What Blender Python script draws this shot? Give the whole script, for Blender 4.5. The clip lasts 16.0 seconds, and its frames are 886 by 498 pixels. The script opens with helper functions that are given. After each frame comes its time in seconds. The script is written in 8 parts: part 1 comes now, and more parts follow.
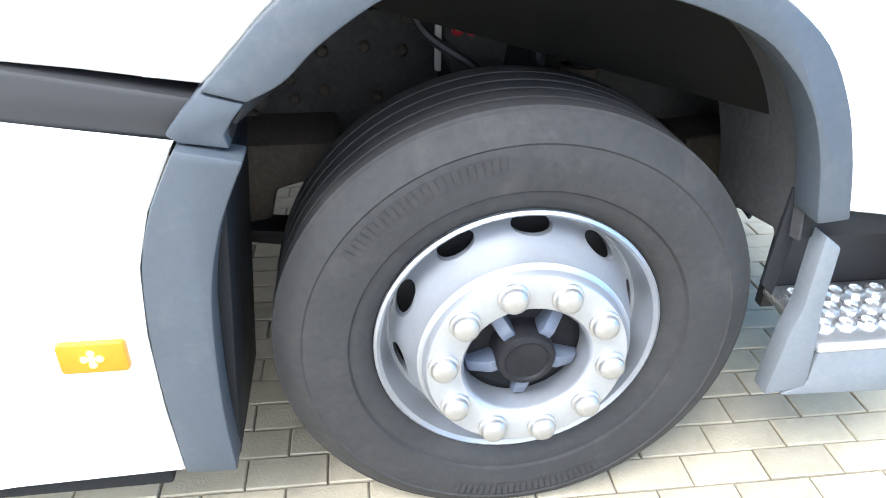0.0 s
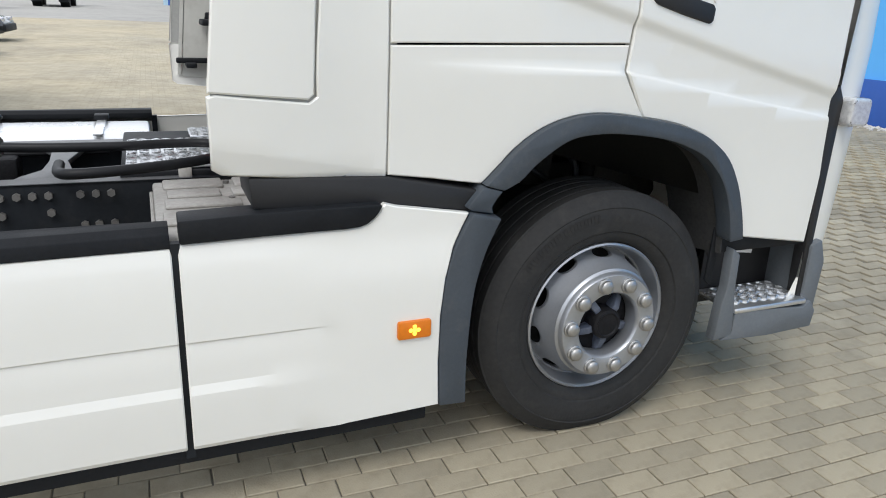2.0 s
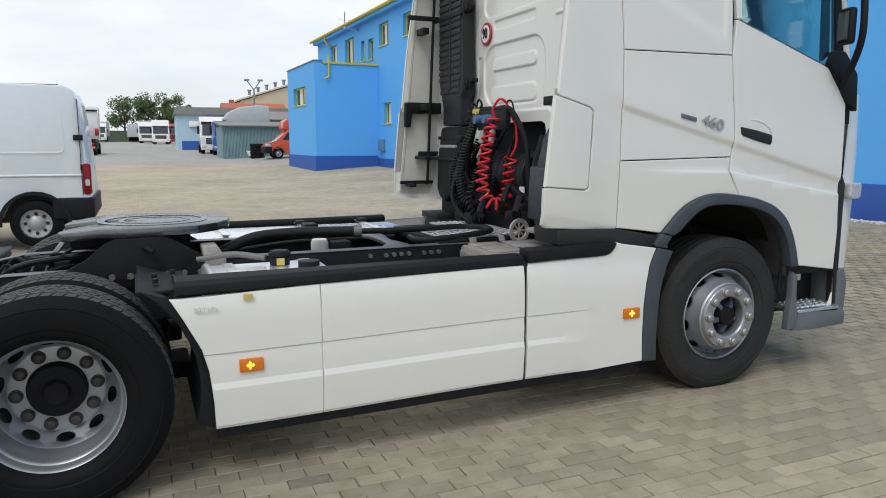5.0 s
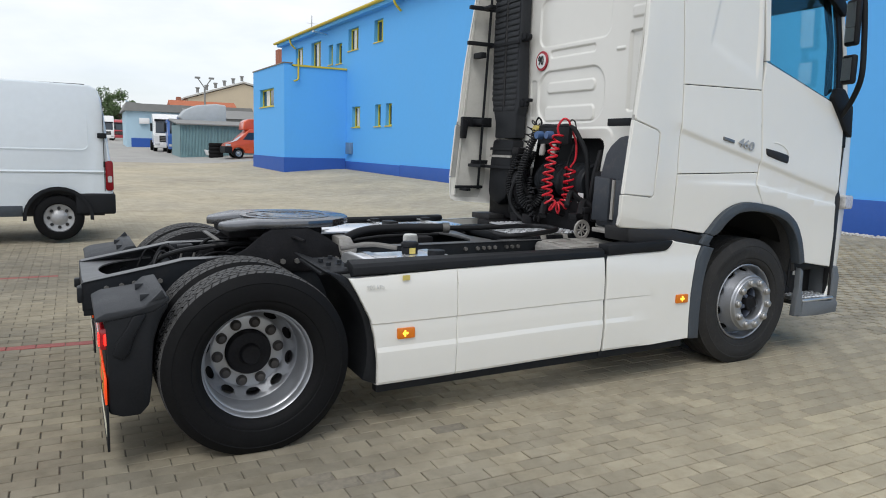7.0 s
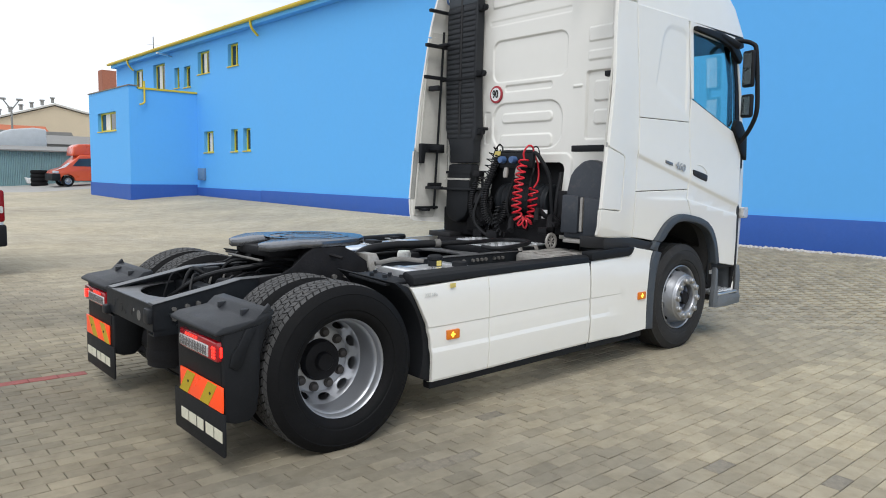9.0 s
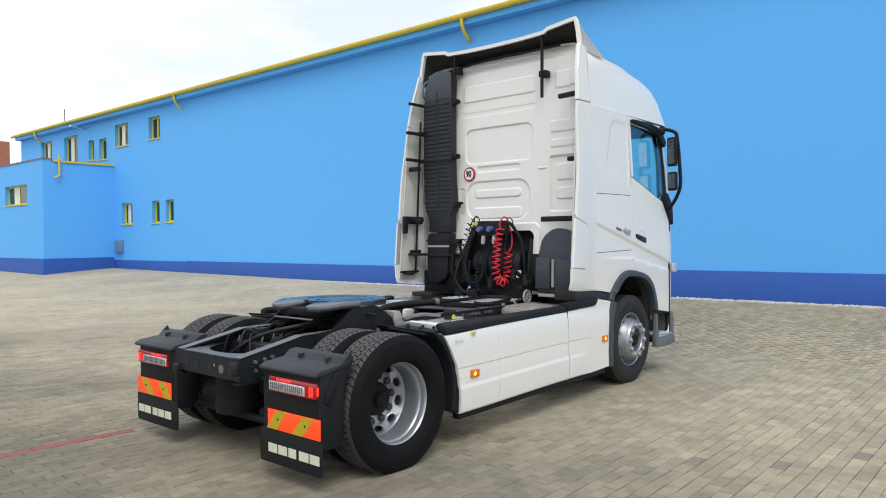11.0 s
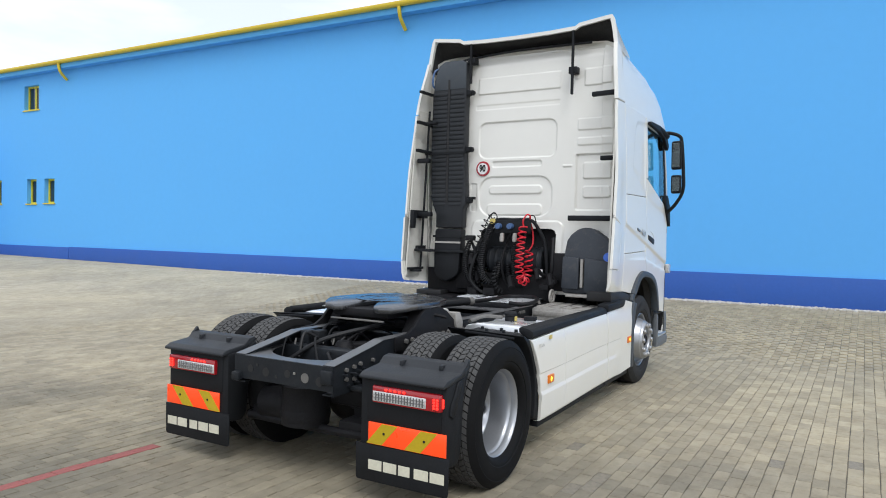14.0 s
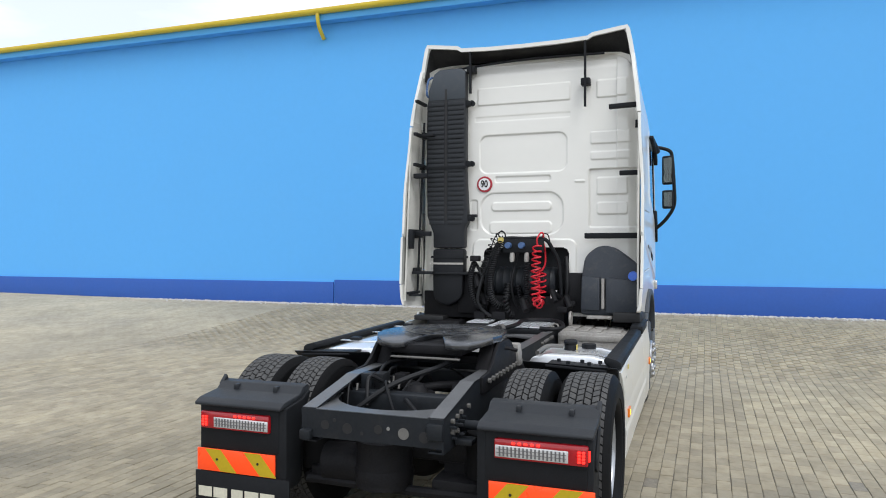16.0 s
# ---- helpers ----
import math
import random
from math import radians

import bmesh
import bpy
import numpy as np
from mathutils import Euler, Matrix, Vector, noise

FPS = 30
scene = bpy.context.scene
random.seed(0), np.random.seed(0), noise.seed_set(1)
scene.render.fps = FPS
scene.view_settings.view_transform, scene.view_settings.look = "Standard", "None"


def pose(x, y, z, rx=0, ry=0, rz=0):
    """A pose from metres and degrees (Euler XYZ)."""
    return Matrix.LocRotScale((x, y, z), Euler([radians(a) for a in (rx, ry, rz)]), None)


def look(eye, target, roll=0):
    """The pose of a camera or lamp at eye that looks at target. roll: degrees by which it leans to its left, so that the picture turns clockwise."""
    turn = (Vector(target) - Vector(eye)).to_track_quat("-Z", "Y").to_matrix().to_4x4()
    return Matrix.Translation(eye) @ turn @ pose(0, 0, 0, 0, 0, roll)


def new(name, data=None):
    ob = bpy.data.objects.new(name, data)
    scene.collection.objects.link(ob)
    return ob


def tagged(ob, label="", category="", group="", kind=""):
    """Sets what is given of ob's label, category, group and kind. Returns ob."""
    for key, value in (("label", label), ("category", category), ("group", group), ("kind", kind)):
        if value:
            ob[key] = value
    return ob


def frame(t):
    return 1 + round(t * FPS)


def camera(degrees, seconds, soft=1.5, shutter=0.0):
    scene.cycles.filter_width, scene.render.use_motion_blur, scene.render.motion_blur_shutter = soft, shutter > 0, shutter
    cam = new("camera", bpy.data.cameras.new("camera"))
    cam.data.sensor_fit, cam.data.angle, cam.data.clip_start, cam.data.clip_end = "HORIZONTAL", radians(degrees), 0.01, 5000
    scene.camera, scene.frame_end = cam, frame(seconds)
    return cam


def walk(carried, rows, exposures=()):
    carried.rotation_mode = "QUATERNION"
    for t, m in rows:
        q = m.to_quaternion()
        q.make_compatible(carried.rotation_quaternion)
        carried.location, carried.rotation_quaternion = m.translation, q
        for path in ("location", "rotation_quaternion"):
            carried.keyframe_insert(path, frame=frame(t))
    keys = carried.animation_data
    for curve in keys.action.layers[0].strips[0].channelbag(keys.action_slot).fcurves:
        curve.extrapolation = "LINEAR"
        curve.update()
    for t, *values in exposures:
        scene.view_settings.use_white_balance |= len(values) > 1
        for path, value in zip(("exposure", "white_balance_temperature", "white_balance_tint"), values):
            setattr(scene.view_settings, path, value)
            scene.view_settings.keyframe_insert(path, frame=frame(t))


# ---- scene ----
cam = camera(64.2, 16.0, soft=1.0)
PATH = [
    (0, (-0.396, -1.024, 1.379), (-0.172, 0.684, 0.362), 1.2),
    (0.5, (-0.645, -1.282, 1.446), (-0.279, 0.463, 0.539), 2.7),
    (1, (-0.977, -1.467, 1.487), (-0.521, 0.319, 0.71), 3.4),
    (1.5, (-1.266, -1.698, 1.513), (-0.719, 0.109, 0.853), 3.1),
    (2, (-1.59, -1.957, 1.571), (-0.863, -0.207, 0.929), 2.6),
    (2.5, (-1.974, -2.213, 1.594), (-1.107, -0.503, 1.026), 3.0),
    (3, (-2.274, -2.517, 1.597), (-1.365, -0.786, 1.177), 1.6),
    (3.5, (-2.547, -2.78, 1.621), (-1.669, -1.015, 1.286), 1.0),
    (4, (-2.893, -2.932, 1.604), (-2.041, -1.149, 1.298), 0.5),
    (4.5, (-3.149, -3.135, 1.564), (-2.368, -1.321, 1.248), -0.6),
    (5, (-3.454, -3.286, 1.571), (-2.683, -1.465, 1.274), 0.1),
    (5.2, (-3.593, -3.341, 1.589), (-2.804, -1.527, 1.296), -0.0),
    (7.3, (-4.827, -3.612, 1.605), (-3.866, -1.879, 1.332), 2.0),
    (7.5, (-4.925, -3.534, 1.599), (-3.924, -1.816, 1.379), 1.7),
    (8, (-5.292, -3.441, 1.588), (-4.209, -1.766, 1.434), 0.9),
    (8.5, (-5.724, -3.501, 1.599), (-4.515, -1.918, 1.419), 1.2),
    (9, (-6.053, -3.389, 1.574), (-4.75, -1.886, 1.368), 1.0),
    (9.2, (-6.179, -3.334, 1.577), (-4.839, -1.863, 1.376), 0.8),
    (11.3, (-7.555, -3.575, 1.621), (-6.045, -2.264, 1.602), -0.8),
    (11.5, (-7.606, -3.571, 1.612), (-6.091, -2.265, 1.588), -1.0),
    (12, (-7.641, -3.442, 1.622), (-6.093, -2.177, 1.596), -0.0),
    (12.5, (-7.674, -3.138, 1.627), (-6.089, -1.918, 1.627), 0.8),
    (13, (-7.88, -2.779, 1.618), (-6.265, -1.6, 1.612), 2.1),
    (13.5, (-8.028, -2.443, 1.627), (-6.362, -1.338, 1.561), 1.3),
    (14, (-8.112, -2.068, 1.656), (-6.396, -1.043, 1.609), 1.1),
    (14.5, (-8.204, -1.653, 1.661), (-6.427, -0.736, 1.64), 1.2),
    (15, (-8.173, -1.296, 1.659), (-6.358, -0.456, 1.622), 0.2),
    (15.5, (-8.146, -0.917, 1.678), (-6.306, -0.133, 1.666), 0.6),
    (16, (-8.182, -0.539, 1.706), (-6.308, 0.161, 1.704), -0.0),
]
EXPOSURES = [(0, 2.6, 5900, 10), (0.3, 2.15, 5900, 10), (0.5, 1.88, 5900, 10), (1, 1.28, 5950, 10), (1.5, 1.0, 6080, 10), (2.0, 0.50, 6250, 10), (2.5, 0.3, 6250, 10), (3.0, 0.08, 6300, 10), (3.5, 0.05, 6300, 10),
             (4, 0.03, 6300, 10), (5, 0.08, 6300, 10), (7.5, 0.2, 6300, 10), (9, 0.37, 6300, 10), (11.5, 0.42, 6300, 10), (12.5, 0.45, 6250, 10), (14.5, 0.46, 6200, 10), (16, 0.47, 6200, 10)]
walk(cam, [(t, look(eye, target, roll)) for t, eye, target, roll in PATH], EXPOSURES)


# ---- light ----
world = bpy.data.worlds.new("overcast_sky")
scene.world = world
world.use_nodes = True
wn, wl = world.node_tree.nodes, world.node_tree.links
wn.clear()
w_out = wn.new("ShaderNodeOutputWorld")
w_bg = wn.new("ShaderNodeBackground")
w_sky = wn.new("ShaderNodeTexSky")
w_sky.sky_type = "NISHITA"
w_sky.sun_disc = False
w_sky.sun_elevation = radians(52)
w_sky.sun_rotation = radians(222)
w_tc = wn.new("ShaderNodeTexCoord")
w_map = wn.new("ShaderNodeMapping")
w_map.inputs["Scale"].default_value = (1.0, 1.0, 3.2)
w_noise = wn.new("ShaderNodeTexNoise")
w_noise.inputs["Scale"].default_value = 2.1
w_noise.inputs["Detail"].default_value = 7
w_noise.inputs["Roughness"].default_value = 0.55
w_ramp = wn.new("ShaderNodeValToRGB")
w_ramp.color_ramp.elements[0].position = 0.34
w_ramp.color_ramp.elements[0].color = (0.60, 0.60, 0.60, 1)
w_ramp.color_ramp.elements[1].position = 0.60
w_ramp.color_ramp.elements[1].color = (0.97, 0.97, 0.97, 1)
w_cloud = wn.new("ShaderNodeRGB")
w_cloud.outputs[0].default_value = (9.6, 9.75, 10.0, 1)
w_mix = wn.new("ShaderNodeMix")
w_mix.data_type = "RGBA"
wl.new(w_tc.outputs["Generated"], w_map.inputs["Vector"])
wl.new(w_map.outputs[0], w_noise.inputs["Vector"])
wl.new(w_noise.outputs["Fac"], w_ramp.inputs["Fac"])
wl.new(w_ramp.outputs["Color"], w_mix.inputs["Factor"])
wl.new(w_sky.outputs[0], w_mix.inputs[6])
wl.new(w_cloud.outputs[0], w_mix.inputs[7])
wl.new(w_mix.outputs[2], w_bg.inputs["Color"])
w_bg.inputs["Strength"].default_value = 0.1
wl.new(w_bg.outputs[0], w_out.inputs[0])

sun = new("sun", bpy.data.lights.new("sun", "SUN"))
sun.data.energy = 1.1
sun.data.angle = radians(24)
sun.data.color = (1.0, 0.965, 0.91)
sun.matrix_world = look((-9, -10, 18), (0, 0, 0))


# ---- materials ----
def mat(name, color, rough=0.5, metal=0.0, vary=0.12, scale=6.0, bump=0.0, bscale=60.0, coat=0.0, tint=None, dirt=0.0,
        dirt_color=(0.22, 0.19, 0.15), rough_vary=0.1, island=0.0, obj_random=0.0, spec=0.5):
    """Principled material: colour varied at two scales, optional dirt in patches, fine bump."""
    m = bpy.data.materials.new(name)
    m.use_nodes = True
    n, l = m.node_tree.nodes, m.node_tree.links
    b = n["Principled BSDF"]
    b.inputs["Metallic"].default_value = metal
    b.inputs["Coat Weight"].default_value = coat
    b.inputs["Coat Roughness"].default_value = 0.06
    b.inputs["Specular IOR Level"].default_value = spec
    tc = n.new("ShaderNodeTexCoord")
    big = n.new("ShaderNodeTexNoise")
    big.inputs["Scale"].default_value = scale
    big.inputs["Detail"].default_value = 5
    l.new(tc.outputs["Object"], big.inputs["Vector"])
    fine = n.new("ShaderNodeTexNoise")
    fine.inputs["Scale"].default_value = scale * 11
    fine.inputs["Detail"].default_value = 3
    l.new(tc.outputs["Object"], fine.inputs["Vector"])
    add = n.new("ShaderNodeMath")
    add.operation = "ADD"
    l.new(big.outputs["Fac"], add.inputs[0])
    l.new(fine.outputs["Fac"], add.inputs[1])
    last = add.outputs[0]
    if island or obj_random:
        src = n.new("ShaderNodeNewGeometry").outputs["Random Per Island"] if island else n.new("ShaderNodeObjectInfo").outputs["Random"]
        k = n.new("ShaderNodeMath")
        k.operation = "MULTIPLY_ADD"
        l.new(src, k.inputs[0])
        k.inputs[1].default_value = island or obj_random
        l.new(last, k.inputs[2])
        last = k.outputs[0]
    ramp = n.new("ShaderNodeMapRange")
    ramp.inputs["From Min"].default_value = 0.6
    ramp.inputs["From Max"].default_value = 1.4 + (island or obj_random)
    l.new(last, ramp.inputs["Value"])
    mix = n.new("ShaderNodeMix")
    mix.data_type = "RGBA"
    lo = [c * (1 - vary) for c in color]
    hi = [min(1, c * (1 + vary)) for c in (tint or color)]
    mix.inputs[6].default_value = (*lo, 1)
    mix.inputs[7].default_value = (*hi, 1)
    l.new(ramp.outputs[0], mix.inputs["Factor"])
    col = mix.outputs[2]
    if dirt:
        d = n.new("ShaderNodeTexNoise")
        d.inputs["Scale"].default_value = scale * 2.3
        d.inputs["Detail"].default_value = 8
        d.inputs["Roughness"].default_value = 0.7
        l.new(tc.outputs["Object"], d.inputs["Vector"])
        r = n.new("ShaderNodeMapRange")
        r.inputs["From Min"].default_value = 0.52
        r.inputs["From Max"].default_value = 0.75
        r.inputs["To Max"].default_value = dirt
        l.new(d.outputs["Fac"], r.inputs["Value"])
        dm = n.new("ShaderNodeMix")
        dm.data_type = "RGBA"
        dm.inputs[7].default_value = (*dirt_color, 1)
        l.new(r.outputs[0], dm.inputs["Factor"])
        l.new(col, dm.inputs[6])
        col = dm.outputs[2]
    l.new(col, b.inputs["Base Color"])
    rr = n.new("ShaderNodeMapRange")
    rr.inputs["To Min"].default_value = max(0.02, rough - rough_vary)
    rr.inputs["To Max"].default_value = min(1, rough + rough_vary)
    l.new(big.outputs["Fac"], rr.inputs["Value"])
    l.new(rr.outputs[0], b.inputs["Roughness"])
    if bump:
        bn = n.new("ShaderNodeTexNoise")
        bn.inputs["Scale"].default_value = bscale
        bn.inputs["Detail"].default_value = 4
        l.new(tc.outputs["Object"], bn.inputs["Vector"])
        bp = n.new("ShaderNodeBump")
        bp.inputs["Strength"].default_value = bump
        bp.inputs["Distance"].default_value = 0.01
        l.new(bn.outputs["Fac"], bp.inputs["Height"])
        l.new(bp.outputs[0], b.inputs["Normal"])
    return m


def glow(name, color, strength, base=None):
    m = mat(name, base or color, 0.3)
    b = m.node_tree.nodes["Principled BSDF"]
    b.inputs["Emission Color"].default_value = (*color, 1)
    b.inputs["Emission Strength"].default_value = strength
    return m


def glass(name, color=(0.8, 0.9, 0.95), rough=0.02, solid=False):
    m = bpy.data.materials.new(name)
    m.use_nodes = True
    b = m.node_tree.nodes["Principled BSDF"]
    b.inputs["Base Color"].default_value = (*color, 1)
    b.inputs["Roughness"].default_value = rough
    b.inputs["Transmission Weight"].default_value = 0.0 if solid else 1.0
    b.inputs["Metallic"].default_value = 1.0 if solid else 0.0
    b.inputs["IOR"].default_value = 1.45
    return m


WHITE = mat("white_truck_paint", (0.765, 0.755, 0.705), 0.30, coat=0.5, vary=0.012, scale=0.8, rough_vary=0.02)
SEAL = mat("grey_joint_sealant", (0.36, 0.36, 0.34), 0.6, vary=0.1, scale=9)
WHITE_IN = mat("unpolished_white_plastic", (0.60, 0.59, 0.54), 0.55, vary=0.05, scale=4, dirt=0.35, dirt_color=(0.38, 0.35, 0.3))
GREY = mat("grey_textured_plastic", (0.052, 0.062, 0.074), 0.5, spec=0.35, vary=0.1, scale=7, bump=0.12, bscale=300, dirt=0.12)
STEPGREY = mat("light_grey_plastic", (0.125, 0.138, 0.15), 0.5, spec=0.35, vary=0.1, scale=7, bump=0.1, bscale=300, dirt=0.25, dirt_color=(0.2, 0.19, 0.17))
DARK = mat("black_plastic", (0.0125, 0.0137, 0.0158), 0.54, vary=0.2, scale=8, bump=0.08, bscale=200, dirt=0.12, dirt_color=(0.04, 0.038, 0.035), spec=0.16)
FRAME = mat("chassis_grey_paint", (0.015, 0.0175, 0.021), 0.46, spec=0.2, vary=0.2, scale=5, bump=0.05, dirt=0.35, dirt_color=(0.04, 0.037, 0.034))
GRIME = mat("oily_black_metal", (0.012, 0.012, 0.0135), 0.55, vary=0.4, scale=9, bump=0.2, bscale=60, dirt=0.3, dirt_color=(0.03, 0.026, 0.022), spec=0.13)
# black base raised to carry the haze over the wheel housing
HOUSING = mat("dusty_hazed_black_housing", (0.040, 0.040, 0.040), 0.75, vary=0.3, scale=7, bump=0.15, bscale=60, dirt=0.45, dirt_color=(0.085, 0.078, 0.068), spec=0.2)
EARTHY = mat("earth_stained_iron", (0.052, 0.044, 0.036), 0.75, vary=0.35, scale=8, bump=0.2, bscale=50, dirt=0.5, dirt_color=(0.075, 0.06, 0.045), spec=0.2)
RUBBER = mat("tyre_rubber", (0.0075, 0.0077, 0.0083), 0.66, vary=0.2, scale=6, bump=0.06, bscale=120, dirt=0.3, dirt_color=(0.016, 0.0155, 0.0145), spec=0.11)
# front tyres: a paler base than the rear rubber
PALE_RUBBER = mat("paler_tyre_rubber", (0.028, 0.0278, 0.0276), 0.7, vary=0.2, scale=5, bump=0.06, bscale=120, dirt=0.55, dirt_color=(0.055, 0.052, 0.048), spec=0.2)
TREAD = mat("dusty_tread_rubber", (0.06, 0.06, 0.06), 0.85, vary=0.3, scale=10, bump=0.15, bscale=90, dirt=0.5, dirt_color=(0.13, 0.12, 0.105), island=0.3)
RIM = mat("silver_wheel_paint", (0.40, 0.415, 0.44), 0.36, metal=0.72, vary=0.05, scale=9, dirt=0.10, dirt_color=(0.3, 0.28, 0.25))
NUT = mat("zinc_wheel_nut", (0.40, 0.395, 0.385), 0.38, metal=0.8, vary=0.15, scale=30)
HUBGREY = mat("blue_grey_hub_paint", (0.085, 0.10, 0.135), 0.38, vary=0.2, scale=20, dirt=0.3, dirt_color=(0.05, 0.045, 0.04))
RUST = mat("dark_wheel_nut", (0.075, 0.07, 0.066), 0.6, metal=0.5, vary=0.3, scale=30)
ALU = mat("brushed_aluminium", (0.74, 0.75, 0.76), 0.30, metal=0.9, vary=0.08, scale=8, dirt=0.25, dirt_color=(0.4, 0.38, 0.35))
ALU_DIRTY = mat("dusty_aluminium_cover", (0.36, 0.345, 0.32), 0.6, metal=0.35, vary=0.18, scale=6, dirt=0.6, dirt_color=(0.2, 0.18, 0.15))
TANKWHITE = mat("bright_aluminium_tank", (0.86, 0.87, 0.88), 0.28, metal=0.75, vary=0.05, scale=3, dirt=0.15, dirt_color=(0.5, 0.48, 0.44))
PLATE = mat("greased_steel_plate", (0.15, 0.155, 0.165), 0.25, metal=0.9, vary=0.15, scale=5, bump=0.05, bscale=25, dirt=0.25, dirt_color=(0.05, 0.05, 0.055))
ORANGE = glow("amber_marker_lens", (1.0, 0.30, 0.0), 0.08, (0.55, 0.14, 0.006))
AMBER = glow("lit_amber_diode", (1.0, 0.58, 0.05), 1.6)
RED = mat("red_lamp_lens", (0.34, 0.008, 0.014), 0.12, vary=0.1, coat=0.5)
DEEPRED = mat("dark_red_lens", (0.20, 0.005, 0.010), 0.2, vary=0.15, scale=20, spec=0.3)
REDLIT = glow("lit_red_diode", (1.0, 0.018, 0.010), 2.6, (0.5, 0.01, 0.01))
FRAMEGREY = mat("grey_cast_metal", (0.16, 0.155, 0.145), 0.55, metal=0.3, vary=0.2, scale=9, dirt=0.4, dirt_color=(0.09, 0.08, 0.07))
GUARD = mat("matt_black_guard_plastic", (0.021, 0.0235, 0.0275), 0.52, vary=0.15, scale=7, bump=0.1, bscale=250, dirt=0.2, dirt_color=(0.06, 0.056, 0.05), spec=0.3)
CLEAR = mat("clear_lamp_lens", (0.62, 0.62, 0.62), 0.15, metal=0.3, vary=0.3, scale=60)
# faint emission added to brighten the film, which is no lamp
REFLO = glow("glowing_orange_reflective_film", (1.0, 0.07, 0.006), 0.2, (0.95, 0.075, 0.012))
REFLY = mat("yellow_reflective_film", (0.50, 0.36, 0.01), 0.4, vary=0.08)
LETTER = mat("cream_lettering", (0.62, 0.6, 0.48), 0.6)
BADGEGREY = mat("pale_grey_badge", (0.42, 0.42, 0.41), 0.35, metal=0.3)
CHROMEGREY = mat("grey_badge", (0.20, 0.20, 0.20), 0.3, metal=0.6)
FAINT = mat("faint_grey_print", (0.57, 0.57, 0.55), 0.4, vary=0.2, scale=60)
SIGNRED = mat("sign_red", (0.36, 0.02, 0.035), 0.4)
SIGNWHITE = mat("sign_white", (0.8, 0.8, 0.8), 0.4, vary=0.03)
TANKGREY = mat("dark_blue_grey_tank_plastic", (0.036, 0.042, 0.052), 0.45, vary=0.15, scale=7, bump=0.1, bscale=250, dirt=0.15, spec=0.35)
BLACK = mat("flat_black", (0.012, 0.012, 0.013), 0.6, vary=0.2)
REDHOSE = mat("red_coiled_hose", (0.62, 0.015, 0.03), 0.3, vary=0.12, scale=20)
HOSE = mat("black_hose", (0.012, 0.0125, 0.014), 0.45, spec=0.2, vary=0.2, scale=20)
BLUECAP = mat("blue_cap", (0.04, 0.14, 0.62), 0.35)
BLUECOUP = mat("dull_blue_coupling", (0.06, 0.12, 0.26), 0.45)
YELLOW = mat("yellow_label", (0.58, 0.47, 0.13), 0.45, vary=0.2, scale=40)
POLY = mat("white_plastic_reservoir", (0.72, 0.72, 0.68), 0.4)
GLASS = glass("cab_window_glass", (0.76, 0.93, 0.88))
MIRROR = glass("mirror_glass", (0.8, 0.82, 0.84), 0.02, True)
MIRROR.node_tree.nodes["Principled BSDF"].inputs["Metallic"].default_value = 1.0


# ---- building blocks ----
def finish(bm, name, material, parent=None, label="", smooth=40, mirror_y=None):
    bm.normal_update()
    me = bpy.data.meshes.new(name)
    bm.to_mesh(me)
    bm.free()
    for m in material if isinstance(material, (list, tuple)) else [material]:
        me.materials.append(m)
    if smooth:
        me.polygons.foreach_set("use_smooth", [True] * len(me.polygons))
        me.set_sharp_from_angle(angle=radians(smooth))
    ob = new(name, me)
    if parent:
        ob.parent = parent
    if label:
        ob["label"] = label
    return ob


def part(name, bm, material, parent, label="", smooth=40):
    return finish(bm, name, material, parent, label, smooth)


def twin(ob, parent=None, x=0.0, y=0.0, z=0.0):
    """A second object on the same mesh, moved; its own children follow."""
    o = ob.copy()
    scene.collection.objects.link(o)
    o.parent = parent or ob.parent
    o.location = ob.location + Vector((x, y, z))
    for c in ob.children:
        k = c.copy()
        scene.collection.objects.link(k)
        k.parent = o
    return o


def flip(bm, about):
    """Mirror a bmesh in y about the truck's middle."""
    for v in bm.verts:
        v.co.y = 2 * about - v.co.y
    bmesh.ops.reverse_faces(bm, faces=bm.faces[:])
    return bm


def box(x0, x1, y0, y1, z0, z1, bevel=0.0, bm=None, seg=2):
    bm2 = bmesh.new()
    bmesh.ops.create_cube(bm2, size=1)
    for v in bm2.verts:
        v.co = Vector((x0 + (v.co.x + 0.5) * (x1 - x0), y0 + (v.co.y + 0.5) * (y1 - y0), z0 + (v.co.z + 0.5) * (z1 - z0)))
    if bevel:
        bmesh.ops.bevel(bm2, geom=bm2.edges[:], offset=bevel, segments=seg, affect="EDGES", profile=0.5)
    return join(bm, bm2) if bm else bm2


def join(bm, other):
    me = bpy.data.meshes.new("tmp")
    other.to_mesh(me)
    other.free()
    bm.from_mesh(me)
    bpy.data.meshes.remove(me)
    return bm


